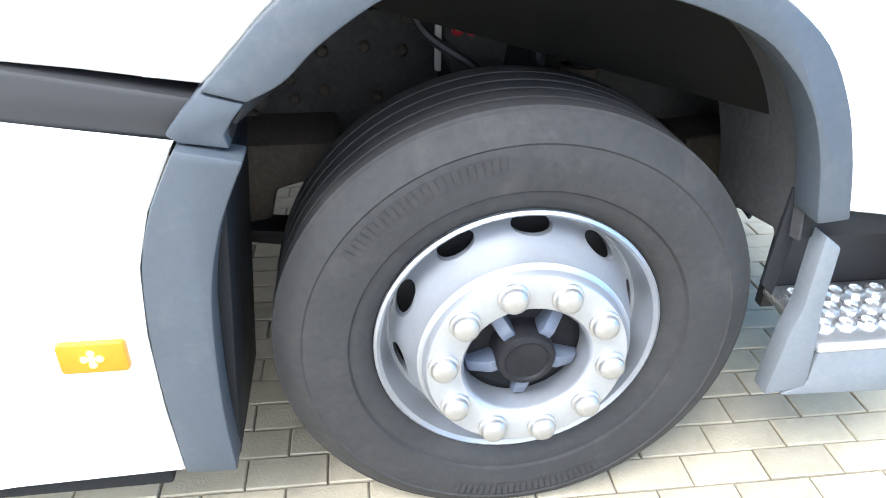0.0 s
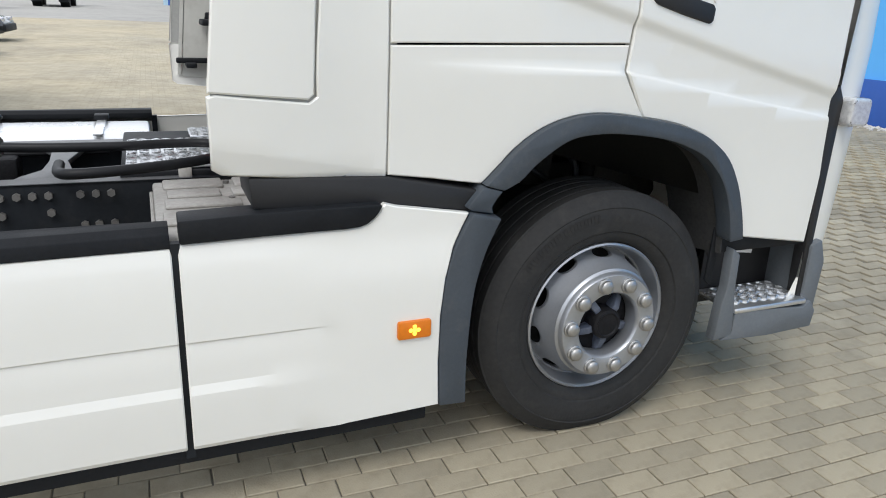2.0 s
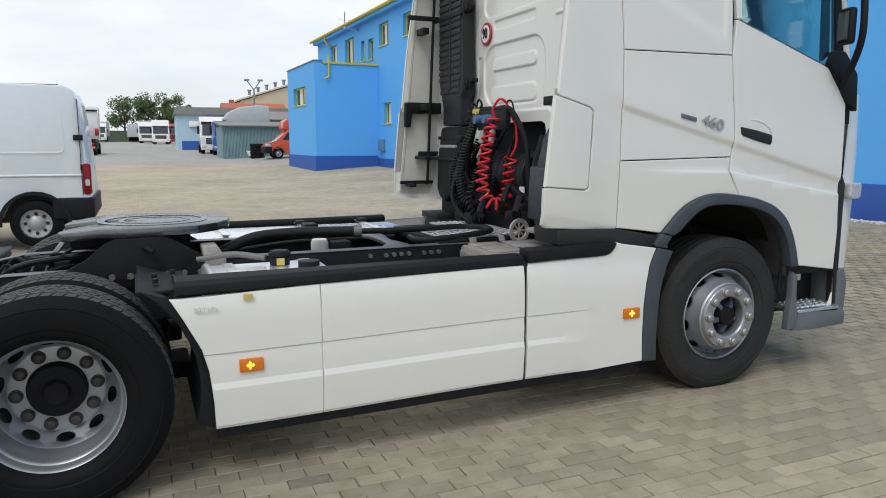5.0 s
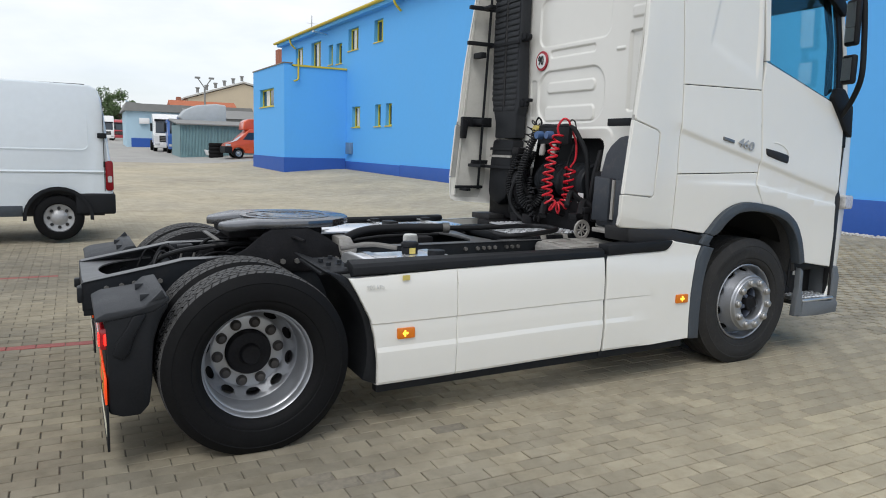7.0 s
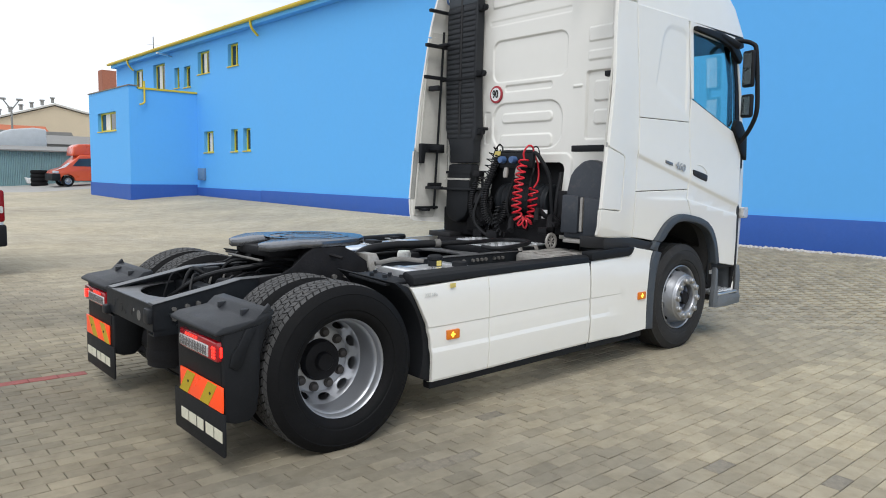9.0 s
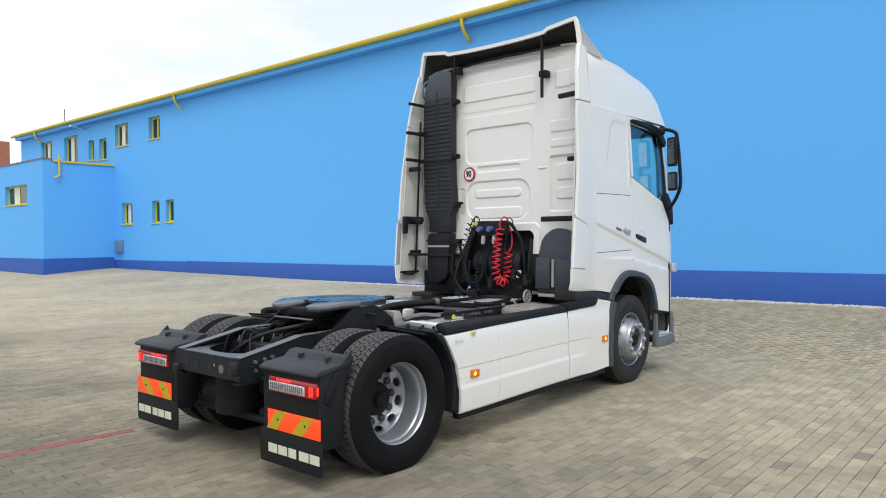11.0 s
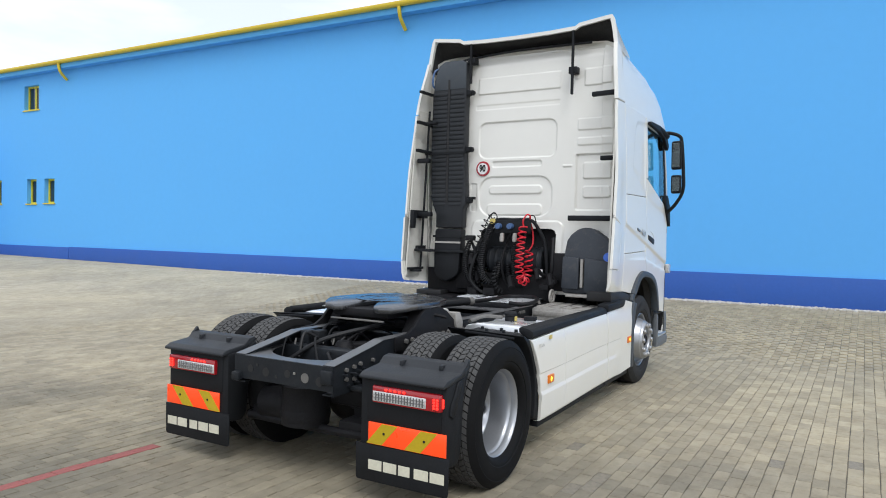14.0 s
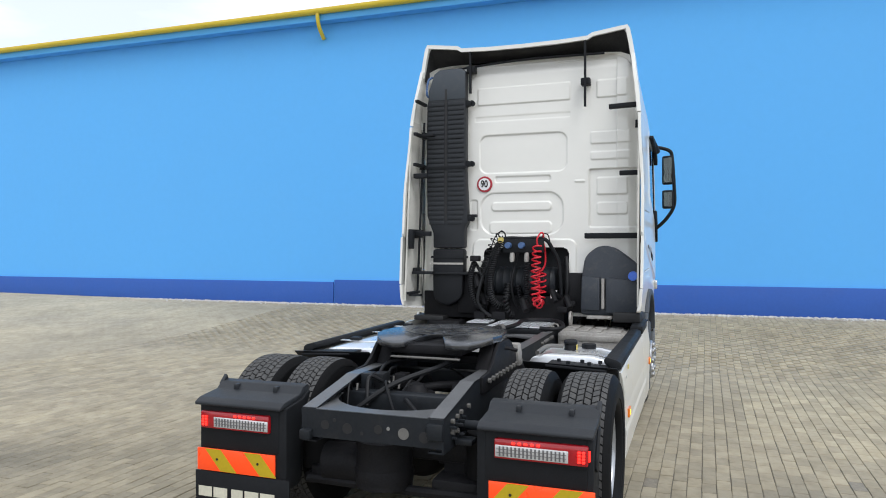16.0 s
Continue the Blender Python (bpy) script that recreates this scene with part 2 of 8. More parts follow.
def prism(poly, axis, a, b, bevel=0.0, bm=None, seg=2):
    """A polygon given in the two other axes (x,z for y; y,z for x; x,y for z), pushed from a to b along the axis."""
    bm2 = bmesh.new()

    def at(p, d):
        return {"y": (p[0], d, p[1]), "x": (d, p[0], p[1]), "z": (p[0], p[1], d)}[axis]

    va = [bm2.verts.new(at(p, a)) for p in poly]
    vb = [bm2.verts.new(at(p, b)) for p in poly]
    k = len(poly)
    bm2.faces.new(va)
    bm2.faces.new(vb[::-1])
    for i in range(k):
        bm2.faces.new((va[i], va[(i + 1) % k], vb[(i + 1) % k], vb[i]))
    bmesh.ops.recalc_face_normals(bm2, faces=bm2.faces[:])
    if bevel:
        bmesh.ops.bevel(bm2, geom=bm2.edges[:], offset=bevel, segments=seg, affect="EDGES", profile=0.5)
    return join(bm, bm2) if bm else bm2


def lathe(profile, seg=64, bm=None, cx=0.0, cy=0.0, cz=0.0, axis="y", closed=False):
    """Profile of (radius, distance along the axis), turned about the axis."""
    bm2 = bmesh.new()
    rings = []
    for r, d in profile:
        ring = []
        for i in range(seg):
            a = 2 * math.pi * i / seg
            c, s_ = r * math.cos(a), r * math.sin(a)
            p = {"y": (cx + c, cy + d, cz + s_), "x": (cx + d, cy + c, cz + s_), "z": (cx + c, cy + s_, cz + d)}[axis]
            ring.append(bm2.verts.new(p))
        rings.append(ring)
    pairs = list(zip(rings, rings[1:])) + ([(rings[-1], rings[0])] if closed else [])
    for ra, rb in pairs:
        for i in range(seg):
            bm2.faces.new((ra[i], ra[(i + 1) % seg], rb[(i + 1) % seg], rb[i]))
    if not closed:
        for ring, r in ((rings[0], profile[0][0]), (rings[-1], profile[-1][0])):
            if r < 0.06 or r == profile[0][0] == 0:
                bm2.faces.new(ring)
    bmesh.ops.recalc_face_normals(bm2, faces=bm2.faces[:])
    return join(bm, bm2) if bm else bm2


def cyl(p, q, r, seg=16, bm=None, r2=None):
    """A capped cylinder or cone from p to q."""
    bm2 = bmesh.new()
    p, q = Vector(p), Vector(q)
    m = Matrix.Translation((p + q) / 2) @ (q - p).to_track_quat("Z", "Y").to_matrix().to_4x4()
    bmesh.ops.create_cone(bm2, cap_ends=True, segments=seg, radius1=r, radius2=r if r2 is None else r2, depth=(q - p).length, matrix=m)
    return join(bm, bm2) if bm else bm2


def tube(points, r, seg=8, bm=None):
    """A bent tube through the points."""
    pts = [Vector(p) for p in points]
    bm2 = bmesh.new()
    rings = []
    up = Vector((0, 0, 1))
    side = None
    for i, p in enumerate(pts):
        t = (pts[min(i + 1, len(pts) - 1)] - pts[max(i - 1, 0)]).normalized()
        if side is None:
            side = t.cross(up) if abs(t.z) < 0.95 else t.cross(Vector((1, 0, 0)))
        side = (side - t * side.dot(t)).normalized()
        o = t.cross(side)
        rings.append([bm2.verts.new(p + r * (math.cos(2 * math.pi * k / seg) * side + math.sin(2 * math.pi * k / seg) * o)) for k in range(seg)])
    for a, b in zip(rings, rings[1:]):
        for k in range(seg):
            bm2.faces.new((a[k], a[(k + 1) % seg], b[(k + 1) % seg], b[k]))
    bm2.faces.new(rings[0][::-1])
    bm2.faces.new(rings[-1])
    bmesh.ops.recalc_face_normals(bm2, faces=bm2.faces[:])
    return join(bm, bm2) if bm else bm2


def smooth_path(points, n=8):
    """Catmull-Rom through the points."""
    p = [Vector(q) for q in points]
    p = [2 * p[0] - p[1]] + p + [2 * p[-1] - p[-2]]
    out = []
    for i in range(1, len(p) - 2):
        for k in range(n):
            t = k / n
            out.append(0.5 * (2 * p[i] + (p[i + 1] - p[i - 1]) * t + (2 * p[i - 1] - 5 * p[i] + 4 * p[i + 1] - p[i + 2]) * t * t
                              + (3 * p[i] - p[i - 1] - 3 * p[i + 1] + p[i + 2]) * t ** 3))
    return out + [p[-2]]


def coil(points, radius, turns, wire, n=10, seg=6, bm=None, per=10):
    """A helix round a smooth path."""
    path = smooth_path(points, n)
    total = int(turns * per)
    out = []
    length = [0.0]
    for a, b in zip(path, path[1:]):
        length.append(length[-1] + (b - a).length)
    side = None
    for k in range(total + 1):
        d = length[-1] * k / total
        i = 0
        while i < len(length) - 2 and length[i + 1] < d:
            i += 1
        f = (d - length[i]) / max(1e-6, length[i + 1] - length[i])
        c = path[i].lerp(path[i + 1], f)
        t = (path[i + 1] - path[i]).normalized()
        if side is None:
            side = t.cross(Vector((0.3, 1, 0.1)))
        side = (side - t * side.dot(t)).normalized()
        a = 2 * math.pi * k / per
        out.append(c + radius * (math.cos(a) * side + math.sin(a) * t.cross(side)))
    return tube(out, wire, seg, bm)


def rounded(x0, x1, z0, z1, r, n=5):
    """A rounded rectangle as a polygon."""
    out = []
    for cx, cz, a0 in ((x1 - r, z1 - r, 0), (x0 + r, z1 - r, 90), (x0 + r, z0 + r, 180), (x1 - r, z0 + r, 270)):
        out += [(cx + r * math.cos(radians(a0 + 90 * k / n)), cz + r * math.sin(radians(a0 + 90 * k / n))) for k in range(n + 1)]
    return out


def smoothstep(a, b, x):
    t = min(1.0, max(0.0, (x - a) / (b - a)))
    return t * t * (3 - 2 * t)


def panel(poly, f, thick=0.025, edge=0.006, xs=(), zs=(), bm=None, lines=()):
    """A body panel: a polygon in x and z, laid on the surface y = f(x, z), with a rounded rim and a thickness inwards (+y)."""
    bm2 = bmesh.new()
    bm2.faces.new([bm2.verts.new((x, 0, z)) for x, z in poly])
    for x in xs:
        bmesh.ops.bisect_plane(bm2, geom=bm2.verts[:] + bm2.edges[:] + bm2.faces[:], plane_co=(x, 0, 0), plane_no=(1, 0, 0), dist=1e-5)
    for z in zs:
        bmesh.ops.bisect_plane(bm2, geom=bm2.verts[:] + bm2.edges[:] + bm2.faces[:], plane_co=(0, 0, z), plane_no=(0, 0, 1), dist=1e-5)
    for x, z, slope in lines:
        bmesh.ops.bisect_plane(bm2, geom=bm2.verts[:] + bm2.edges[:] + bm2.faces[:], plane_co=(x, 0, z), plane_no=(-slope, 0, 1), dist=1e-5)
    bm2.normal_update()
    if sum(q.normal.y * q.calc_area() for q in bm2.faces) > 0:
        bmesh.ops.reverse_faces(bm2, faces=bm2.faces[:])
    rim = {v for e in bm2.edges if e.is_boundary for v in e.verts}
    bmesh.ops.inset_region(bm2, faces=bm2.faces[:], thickness=edge, use_even_offset=True, use_boundary=True)
    rim = {v for e in bm2.edges if e.is_boundary for v in e.verts}
    for v in bm2.verts:
        v.co.y = f(v.co.x, v.co.z) + (edge if v in rim else 0)
    edges = [e for e in bm2.edges if e.is_boundary]
    ret = bmesh.ops.extrude_edge_only(bm2, edges=edges)
    for g in ret["geom"]:
        if isinstance(g, bmesh.types.BMVert):
            g.co.y += thick
    bm2.normal_update()
    front = [q for q in bm2.faces if abs(q.normal.y) > 0.3]
    back = bmesh.ops.duplicate(bm2, geom=front)["geom"]
    fb = [g for g in back if isinstance(g, bmesh.types.BMFace)]
    for v in {v for q in fb for v in q.verts}:
        v.co.y += thick + 0.002
    bmesh.ops.reverse_faces(bm2, faces=fb)
    bmesh.ops.recalc_face_normals(bm2, faces=[q for q in bm2.faces if q not in set(fb)])
    return join(bm, bm2) if bm else bm2


def steps(a, b, d):
    k = max(1, int(round((b - a) / d)))
    return [a + (b - a) * i / k for i in range(1, k)]


def letters(text, size, material, parent, m, name="lettering", depth=0.002, label="", bold=0.0):
    cu = bpy.data.curves.new(name, "FONT")
    cu.body, cu.size, cu.extrude, cu.align_x, cu.align_y = text, size, depth, "CENTER", "CENTER"
    cu.offset = bold
    tmp = new("tmp_text", cu)
    me = bpy.data.meshes.new_from_object(tmp.evaluated_get(bpy.context.evaluated_depsgraph_get()))
    bpy.data.objects.remove(tmp)
    me.transform(m)
    me.materials.clear()
    me.materials.append(material)
    ob = new(name, me)
    ob.parent = parent
    if label:
        ob["label"] = label
    return ob


# ---- ground ----
def lift(x, y, C=1.235):
    """The yard rises a little towards the hall and its far side."""
    near = 0.31 * smoothstep(1.5, 7.4, x) + 0.12 * smoothstep(10.0, 28.0, y)
    near -= 0.025 * math.exp(-((x + 3.9) ** 2 / 1.4 + (max(0.0, abs(y - C) - 1.0)) ** 2 / 0.5))
    return near + 0.0135 * min(max(0.0, y - 26.0), 140.0)


def paving_material(name, pattern):
    m = mat(name, (0.335, 0.298, 0.226), 0.85, vary=0.12, scale=0.35, bump=0.25, bscale=140, tint=(0.375, 0.343, 0.272), rough_vary=0.06, spec=0.18)
    n, l = m.node_tree.nodes, m.node_tree.links
    b = n["Principled BSDF"]
    base = b.inputs["Base Color"].links[0].from_socket
    tc = next(q for q in n if q.bl_idname == "ShaderNodeTexCoord")

    def multiply(a, col_b, fac=1.0):
        q = n.new("ShaderNodeMix")
        q.data_type, q.blend_type = "RGBA", "MULTIPLY"
        q.inputs["Factor"].default_value = fac
        l.new(a, q.inputs[6])
        l.new(col_b, q.inputs[7])
        return q.outputs[2]

    # dark patches of worn stones and pale sandy stretches
    for scale_, lo, hi, c0, c1, detail in ((0.22, 0.35, 0.68, (0.88, 0.88, 0.895), (1.10, 1.07, 1.0), 6), (1.3, 0.40, 0.72, (1.05, 1.04, 1.01), (0.89, 0.885, 0.87), 8), (11.0, 0.45, 0.72, (1.03, 1.03, 1.02), (0.84, 0.83, 0.81), 9)):
        q = n.new("ShaderNodeTexNoise")
        q.inputs["Scale"].default_value = scale_
        q.inputs["Detail"].default_value = detail
        q.inputs["Roughness"].default_value = 0.62
        l.new(tc.outputs["Object"], q.inputs["Vector"])
        r = n.new("ShaderNodeValToRGB")
        r.color_ramp.elements[0].position, r.color_ramp.elements[0].color = lo, (*c0, 1)
        r.color_ramp.elements[1].position, r.color_ramp.elements[1].color = hi, (*c1, 1)
        l.new(q.outputs["Fac"], r.inputs["Fac"])
        base = multiply(base, r.outputs["Color"])
    # the stretch behind the truck is greyer and darker, more so towards -x
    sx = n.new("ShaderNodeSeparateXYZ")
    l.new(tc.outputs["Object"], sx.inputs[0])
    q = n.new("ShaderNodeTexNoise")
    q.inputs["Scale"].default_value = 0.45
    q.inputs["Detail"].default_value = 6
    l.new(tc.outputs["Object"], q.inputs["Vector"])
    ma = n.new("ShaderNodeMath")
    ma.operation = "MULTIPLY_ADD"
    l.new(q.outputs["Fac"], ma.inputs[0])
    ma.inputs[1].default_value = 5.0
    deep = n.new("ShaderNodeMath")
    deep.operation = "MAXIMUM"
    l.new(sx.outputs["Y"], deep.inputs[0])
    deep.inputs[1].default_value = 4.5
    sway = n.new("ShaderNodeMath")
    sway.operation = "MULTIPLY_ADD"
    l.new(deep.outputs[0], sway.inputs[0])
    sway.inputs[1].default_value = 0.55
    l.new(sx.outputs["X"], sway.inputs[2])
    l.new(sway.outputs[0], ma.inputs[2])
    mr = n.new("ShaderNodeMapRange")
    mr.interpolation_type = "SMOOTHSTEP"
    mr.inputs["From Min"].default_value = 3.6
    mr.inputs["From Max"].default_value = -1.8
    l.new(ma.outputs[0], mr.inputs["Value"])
    rear_grey = n.new("ShaderNodeMix")
    rear_grey.data_type = "RGBA"
    rear_grey.inputs[6].default_value = (1, 1, 1, 1)
    rear_grey.inputs[7].default_value = (0.50, 0.515, 0.545, 1)
    l.new(mr.outputs[0], rear_grey.inputs["Factor"])
    base = multiply(base, rear_grey.outputs[2])
    # the stones turn paler in the depth of the yard, towards +y
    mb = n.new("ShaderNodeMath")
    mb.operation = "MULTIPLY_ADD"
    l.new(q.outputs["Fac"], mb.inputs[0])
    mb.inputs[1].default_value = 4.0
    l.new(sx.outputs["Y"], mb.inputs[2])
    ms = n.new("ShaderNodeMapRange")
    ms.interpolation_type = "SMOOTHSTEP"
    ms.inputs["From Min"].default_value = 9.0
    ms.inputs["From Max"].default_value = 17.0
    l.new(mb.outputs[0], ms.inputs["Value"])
    depth_pale = n.new("ShaderNodeMix")
    depth_pale.data_type = "RGBA"
    depth_pale.inputs[6].default_value = (1, 1, 1, 1)
    depth_pale.inputs[7].default_value = (1.24, 1.24, 1.25, 1)
    l.new(ms.outputs[0], depth_pale.inputs["Factor"])
    base = multiply(base, depth_pale.outputs[2])
    if pattern:
        k = n.new("ShaderNodeTexBrick")
        k.offset, k.squash = 0.5, 1.0
        for key, v in (("Scale", 1.0), ("Mortar Size", 0.006), ("Mortar Smooth", 0.3), ("Brick Width", 0.2), ("Row Height", 0.1), ("Bias", 0.0)):
            k.inputs[key].default_value = v
        k.inputs["Color1"].default_value = (0.97, 0.97, 0.97, 1)
        k.inputs["Color2"].default_value = (1.05, 1.045, 1.035, 1)
        k.inputs["Mortar"].default_value = (0.8, 0.79, 0.77, 1)
        l.new(tc.outputs["Object"], k.inputs["Vector"])
        base = multiply(base, k.outputs["Color"])
    else:
        g = n.new("ShaderNodeNewGeometry")
        r = n.new("ShaderNodeValToRGB")
        r.color_ramp.elements[0].color = (0.84, 0.84, 0.845, 1)
        r.color_ramp.elements[1].color = (1.10, 1.09, 1.07, 1)
        l.new(g.outputs["Random Per Island"], r.inputs["Fac"])
        base = multiply(base, r.outputs["Color"])
    l.new(base, b.inputs["Base Color"])
    return m


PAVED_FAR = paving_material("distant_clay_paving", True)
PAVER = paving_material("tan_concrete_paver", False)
ASPHALT = mat("grey_yard_concrete", (0.35, 0.34, 0.315), 0.9, vary=0.15, scale=0.2, bump=0.2, bscale=40, dirt=0.4, dirt_color=(0.2, 0.19, 0.18))
JOINT = mat("sandy_joint", (0.15, 0.136, 0.108), 0.95, vary=0.25, scale=8, bump=0.3, bscale=120)
REDPAVER = mat("red_concrete_paver", (0.27, 0.085, 0.075), 0.85, vary=0.2, scale=5, bump=0.2, bscale=140)

PAVE = (-9.2, 7.8, -6.2, 9.0)  # the stretch laid with single stones


def ground_sheet():
    bm = bmesh.new()
    xs = [-1500, -300, -80, -40, -20, -12] + list(np.linspace(PAVE[0], PAVE[1], 24)) + [12, 20, 40, 80, 300, 1500]
    ys = [-1500, -300, -60, -20, -10] + list(np.linspace(PAVE[2], PAVE[3] - 0.075, 20)) + [PAVE[3] - 0.07, 12, 16, 20, 24, 28, 32, 36, 40, 44, 48, 52, 60, 75, 95, 120, 200, 500, 2500]
    grid = [[bm.verts.new((x, y, lift(x, y) - (0.008 if PAVE[0] <= x <= PAVE[1] and PAVE[2] <= y <= PAVE[3] - 0.073 else 0.001))) for x in xs] for y in ys]
    for j in range(len(ys) - 1):
        for i in range(len(xs) - 1):
            q = bm.faces.new((grid[j][i], grid[j][i + 1], grid[j + 1][i + 1], grid[j + 1][i]))
            cx, cy = (xs[i] + xs[i + 1]) / 2, (ys[j] + ys[j + 1]) / 2
            inside = PAVE[0] < cx < PAVE[1] and PAVE[2] < cy < PAVE[3] - 0.08
            q.material_index = 2 if cy > 40 or abs(cx) > 200 else (1 if inside else 0)
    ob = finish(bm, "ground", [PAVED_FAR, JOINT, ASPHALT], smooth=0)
    return tagged(ob, "wide yard paved with tan concrete stones in running bond", "ground", kind="structure")


ground = ground_sheet()


# ---- the blue hall ----
BLUE = mat("bright_blue_render", (0.112, 0.422, 0.865), 0.8, vary=0.02, scale=0.5, bump=0.12, bscale=90, dirt=0.04, dirt_color=(0.2, 0.45, 0.75))
NAVY = mat("dark_blue_plinth_paint", (0.026, 0.098, 0.40), 0.7, vary=0.06, scale=1.5, bump=0.1, bscale=60, dirt=0.1, dirt_color=(0.12, 0.15, 0.35))
YTRIM = mat("yellow_painted_metal", (0.66, 0.50, 0.035), 0.45, vary=0.08, scale=3)
YFRAME = mat("yellow_window_frame", (0.62, 0.58, 0.05), 0.5, vary=0.06)
ROOF = mat("brown_roof_sheet", (0.20, 0.17, 0.13), 0.7, vary=0.15, scale=2)
GRAVEL = mat("white_gravel", (0.55, 0.53, 0.49), 0.9, vary=0.3, scale=30, bump=0.6, bscale=60)
PANE = mat("dark_window_pane", (0.02, 0.028, 0.035), 0.06, vary=0.2, scale=2, spec=0.8)
CURTAIN = mat("pale_curtain", (0.7, 0.7, 0.66), 0.8)
BRICKRED = mat("red_brick_chimney", (0.34, 0.13, 0.08), 0.85, vary=0.2, scale=6)

WX = 8.0      # outer face of the hall's wall
EAVE = 7.82

# name, y0, y1, z0, z1 of every opening in the long wall
WINDOWS = [(28.45, 29.46, 2.41, 3.42), (26.03, 26.67, 2.42, 3.42), (24.86, 25.51, 2.44, 3.42), (25.9, 26.88, 6.21, 7.2), (28.74, 30.04, 6.16, 7.22),
           (30.91, 31.7, 5.68, 6.71), (32.23, 32.84, 5.74, 6.76), (34.06, 35.67, 5.57, 7.2), (37.19, 38.6, 6.08, 7.2)]


def wall_with_openings(name, x0, x1, ya, yb, za, zb, holes, material):
    """A wall along y with openings cut right through: a grid of blocks that leaves the openings out."""
    ys = sorted({ya, yb, *[h[0] for h in holes], *[h[1] for h in holes]})
    zs = sorted({za, zb, *[h[2] for h in holes], *[h[3] for h in holes]})
    bm = bmesh.new()

    def solid(i, j):
        if not (0 <= i < len(ys) - 1 and 0 <= j < len(zs) - 1):
            return False
        cy, cz = (ys[i] + ys[i + 1]) / 2, (zs[j] + zs[j + 1]) / 2
        return not any(h[0] < cy < h[1] and h[2] < cz < h[3] for h in holes)

    def quad(*p):
        bm.faces.new([bm.verts.new(q) for q in p])

    for i in range(len(ys) - 1):
        for j in range(len(zs) - 1):
            if not solid(i, j):
                continue
            a, b, c, d = ys[i], ys[i + 1], zs[j], zs[j + 1]
            quad((x0, a, c), (x0, a, d), (x0, b, d), (x0, b, c))
            quad((x1, a, c), (x1, b, c), (x1, b, d), (x1, a, d))
            if not solid(i - 1, j):
                quad((x0, a, c), (x1, a, c), (x1, a, d), (x0, a, d))
            if not solid(i + 1, j):
                quad((x0, b, c), (x0, b, d), (x1, b, d), (x1, b, c))
            if not solid(i, j - 1):
                quad((x0, a, c), (x0, b, c), (x1, b, c), (x1, a, c))
            if not solid(i, j + 1):
                quad((x0, a, d), (x1, a, d), (x1, b, d), (x0, b, d))
    bmesh.ops.remove_doubles(bm, verts=bm.verts[:], dist=1e-4)
    return tagged(finish(bm, name, material, smooth=0), kind="structure")


BEFORE = set(bpy.data.objects)
wall_hall = wall_with_openings("wall_hall", WX, WX + 0.4, -14.0, 41.5, 0.0, EAVE, WINDOWS, BLUE)
tagged(wall_hall, "long bright blue rendered wall of the hall", "wall")


def window(name, x, y0, y1, z0, z1, panes=2, facing="x"):
    """A yellow-framed window set back in its opening, with its sill."""
    root = tagged(new(name), "yellow-framed window set deep in the blue wall", "window", kind="structure")
    d = 0.16
    w = 0.07
    fr = bmesh.new()
    for a, b, c, e in ((y0, y0 + w, z0, z1), (y1 - w, y1, z0, z1), (y0 + w, y1 - w, z0, z0 + w), (y0 + w, y1 - w, z1 - w, z1)):
        box(d, d + 0.07, a, b, c, e, bm=fr)
    for k in range(1, panes):
        c = y0 + (y1 - y0) * k / panes
        box(d + 0.01, d + 0.06, c - 0.04, c + 0.04, z0 + w, z1 - w, bm=fr)
    obs = [part("window_frame", fr, YFRAME, root)]
    obs.append(part("window_sill", box(-0.04, d, y0 - 0.05, y1 + 0.05, z0 - 0.04, z0 + 0.005), YTRIM, root))
    for k in range(panes):
        a = y0 + w + (y1 - y0 - 2 * w) * k / panes
        b = y0 + w + (y1 - y0 - 2 * w) * (k + 1) / panes
        obs.append(part("pane", box(d + 0.035, d + 0.045, a, b, z0 + w, z1 - w), PANE, root, smooth=0))
    if (y1 - y0) > 1.0:
        c = (y0 + y1) / 2
        obs.append(part("curtain", box(d + 0.005, d + 0.03, c - 0.02, c + 0.22 * (y1 - y0), z0 + w, z1 - w), CURTAIN, root, smooth=0))
    # black sheet stands in for the darkness of the room behind
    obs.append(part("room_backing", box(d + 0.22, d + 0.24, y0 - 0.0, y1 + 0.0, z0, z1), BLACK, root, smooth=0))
    root.location.x = x
    return root


for k, (a, b, c, d) in enumerate(WINDOWS):
    window("window_%d" % (k + 1), WX, a, b, c, d, 1 if b - a < 0.8 else 2)

plinth = finish(box(WX - 0.05, WX - 0.002, -14.0, 8.75, 0.0, 0.80, 0.006), "plinth_1", NAVY)
tagged(plinth, "dark blue painted plinth at the foot of the hall wall", "plinth", kind="structure")
for k, (a, b) in enumerate(((8.78, 23.87), (23.9, 30.2))):
    tagged(finish(box(WX - 0.05, WX - 0.002, a, b, 0.0, 0.74 - 0.02 * k, 0.006), "plinth_%d" % (k + 2), NAVY),
           "dark blue painted plinth at the foot of the hall wall", "plinth", kind="structure")


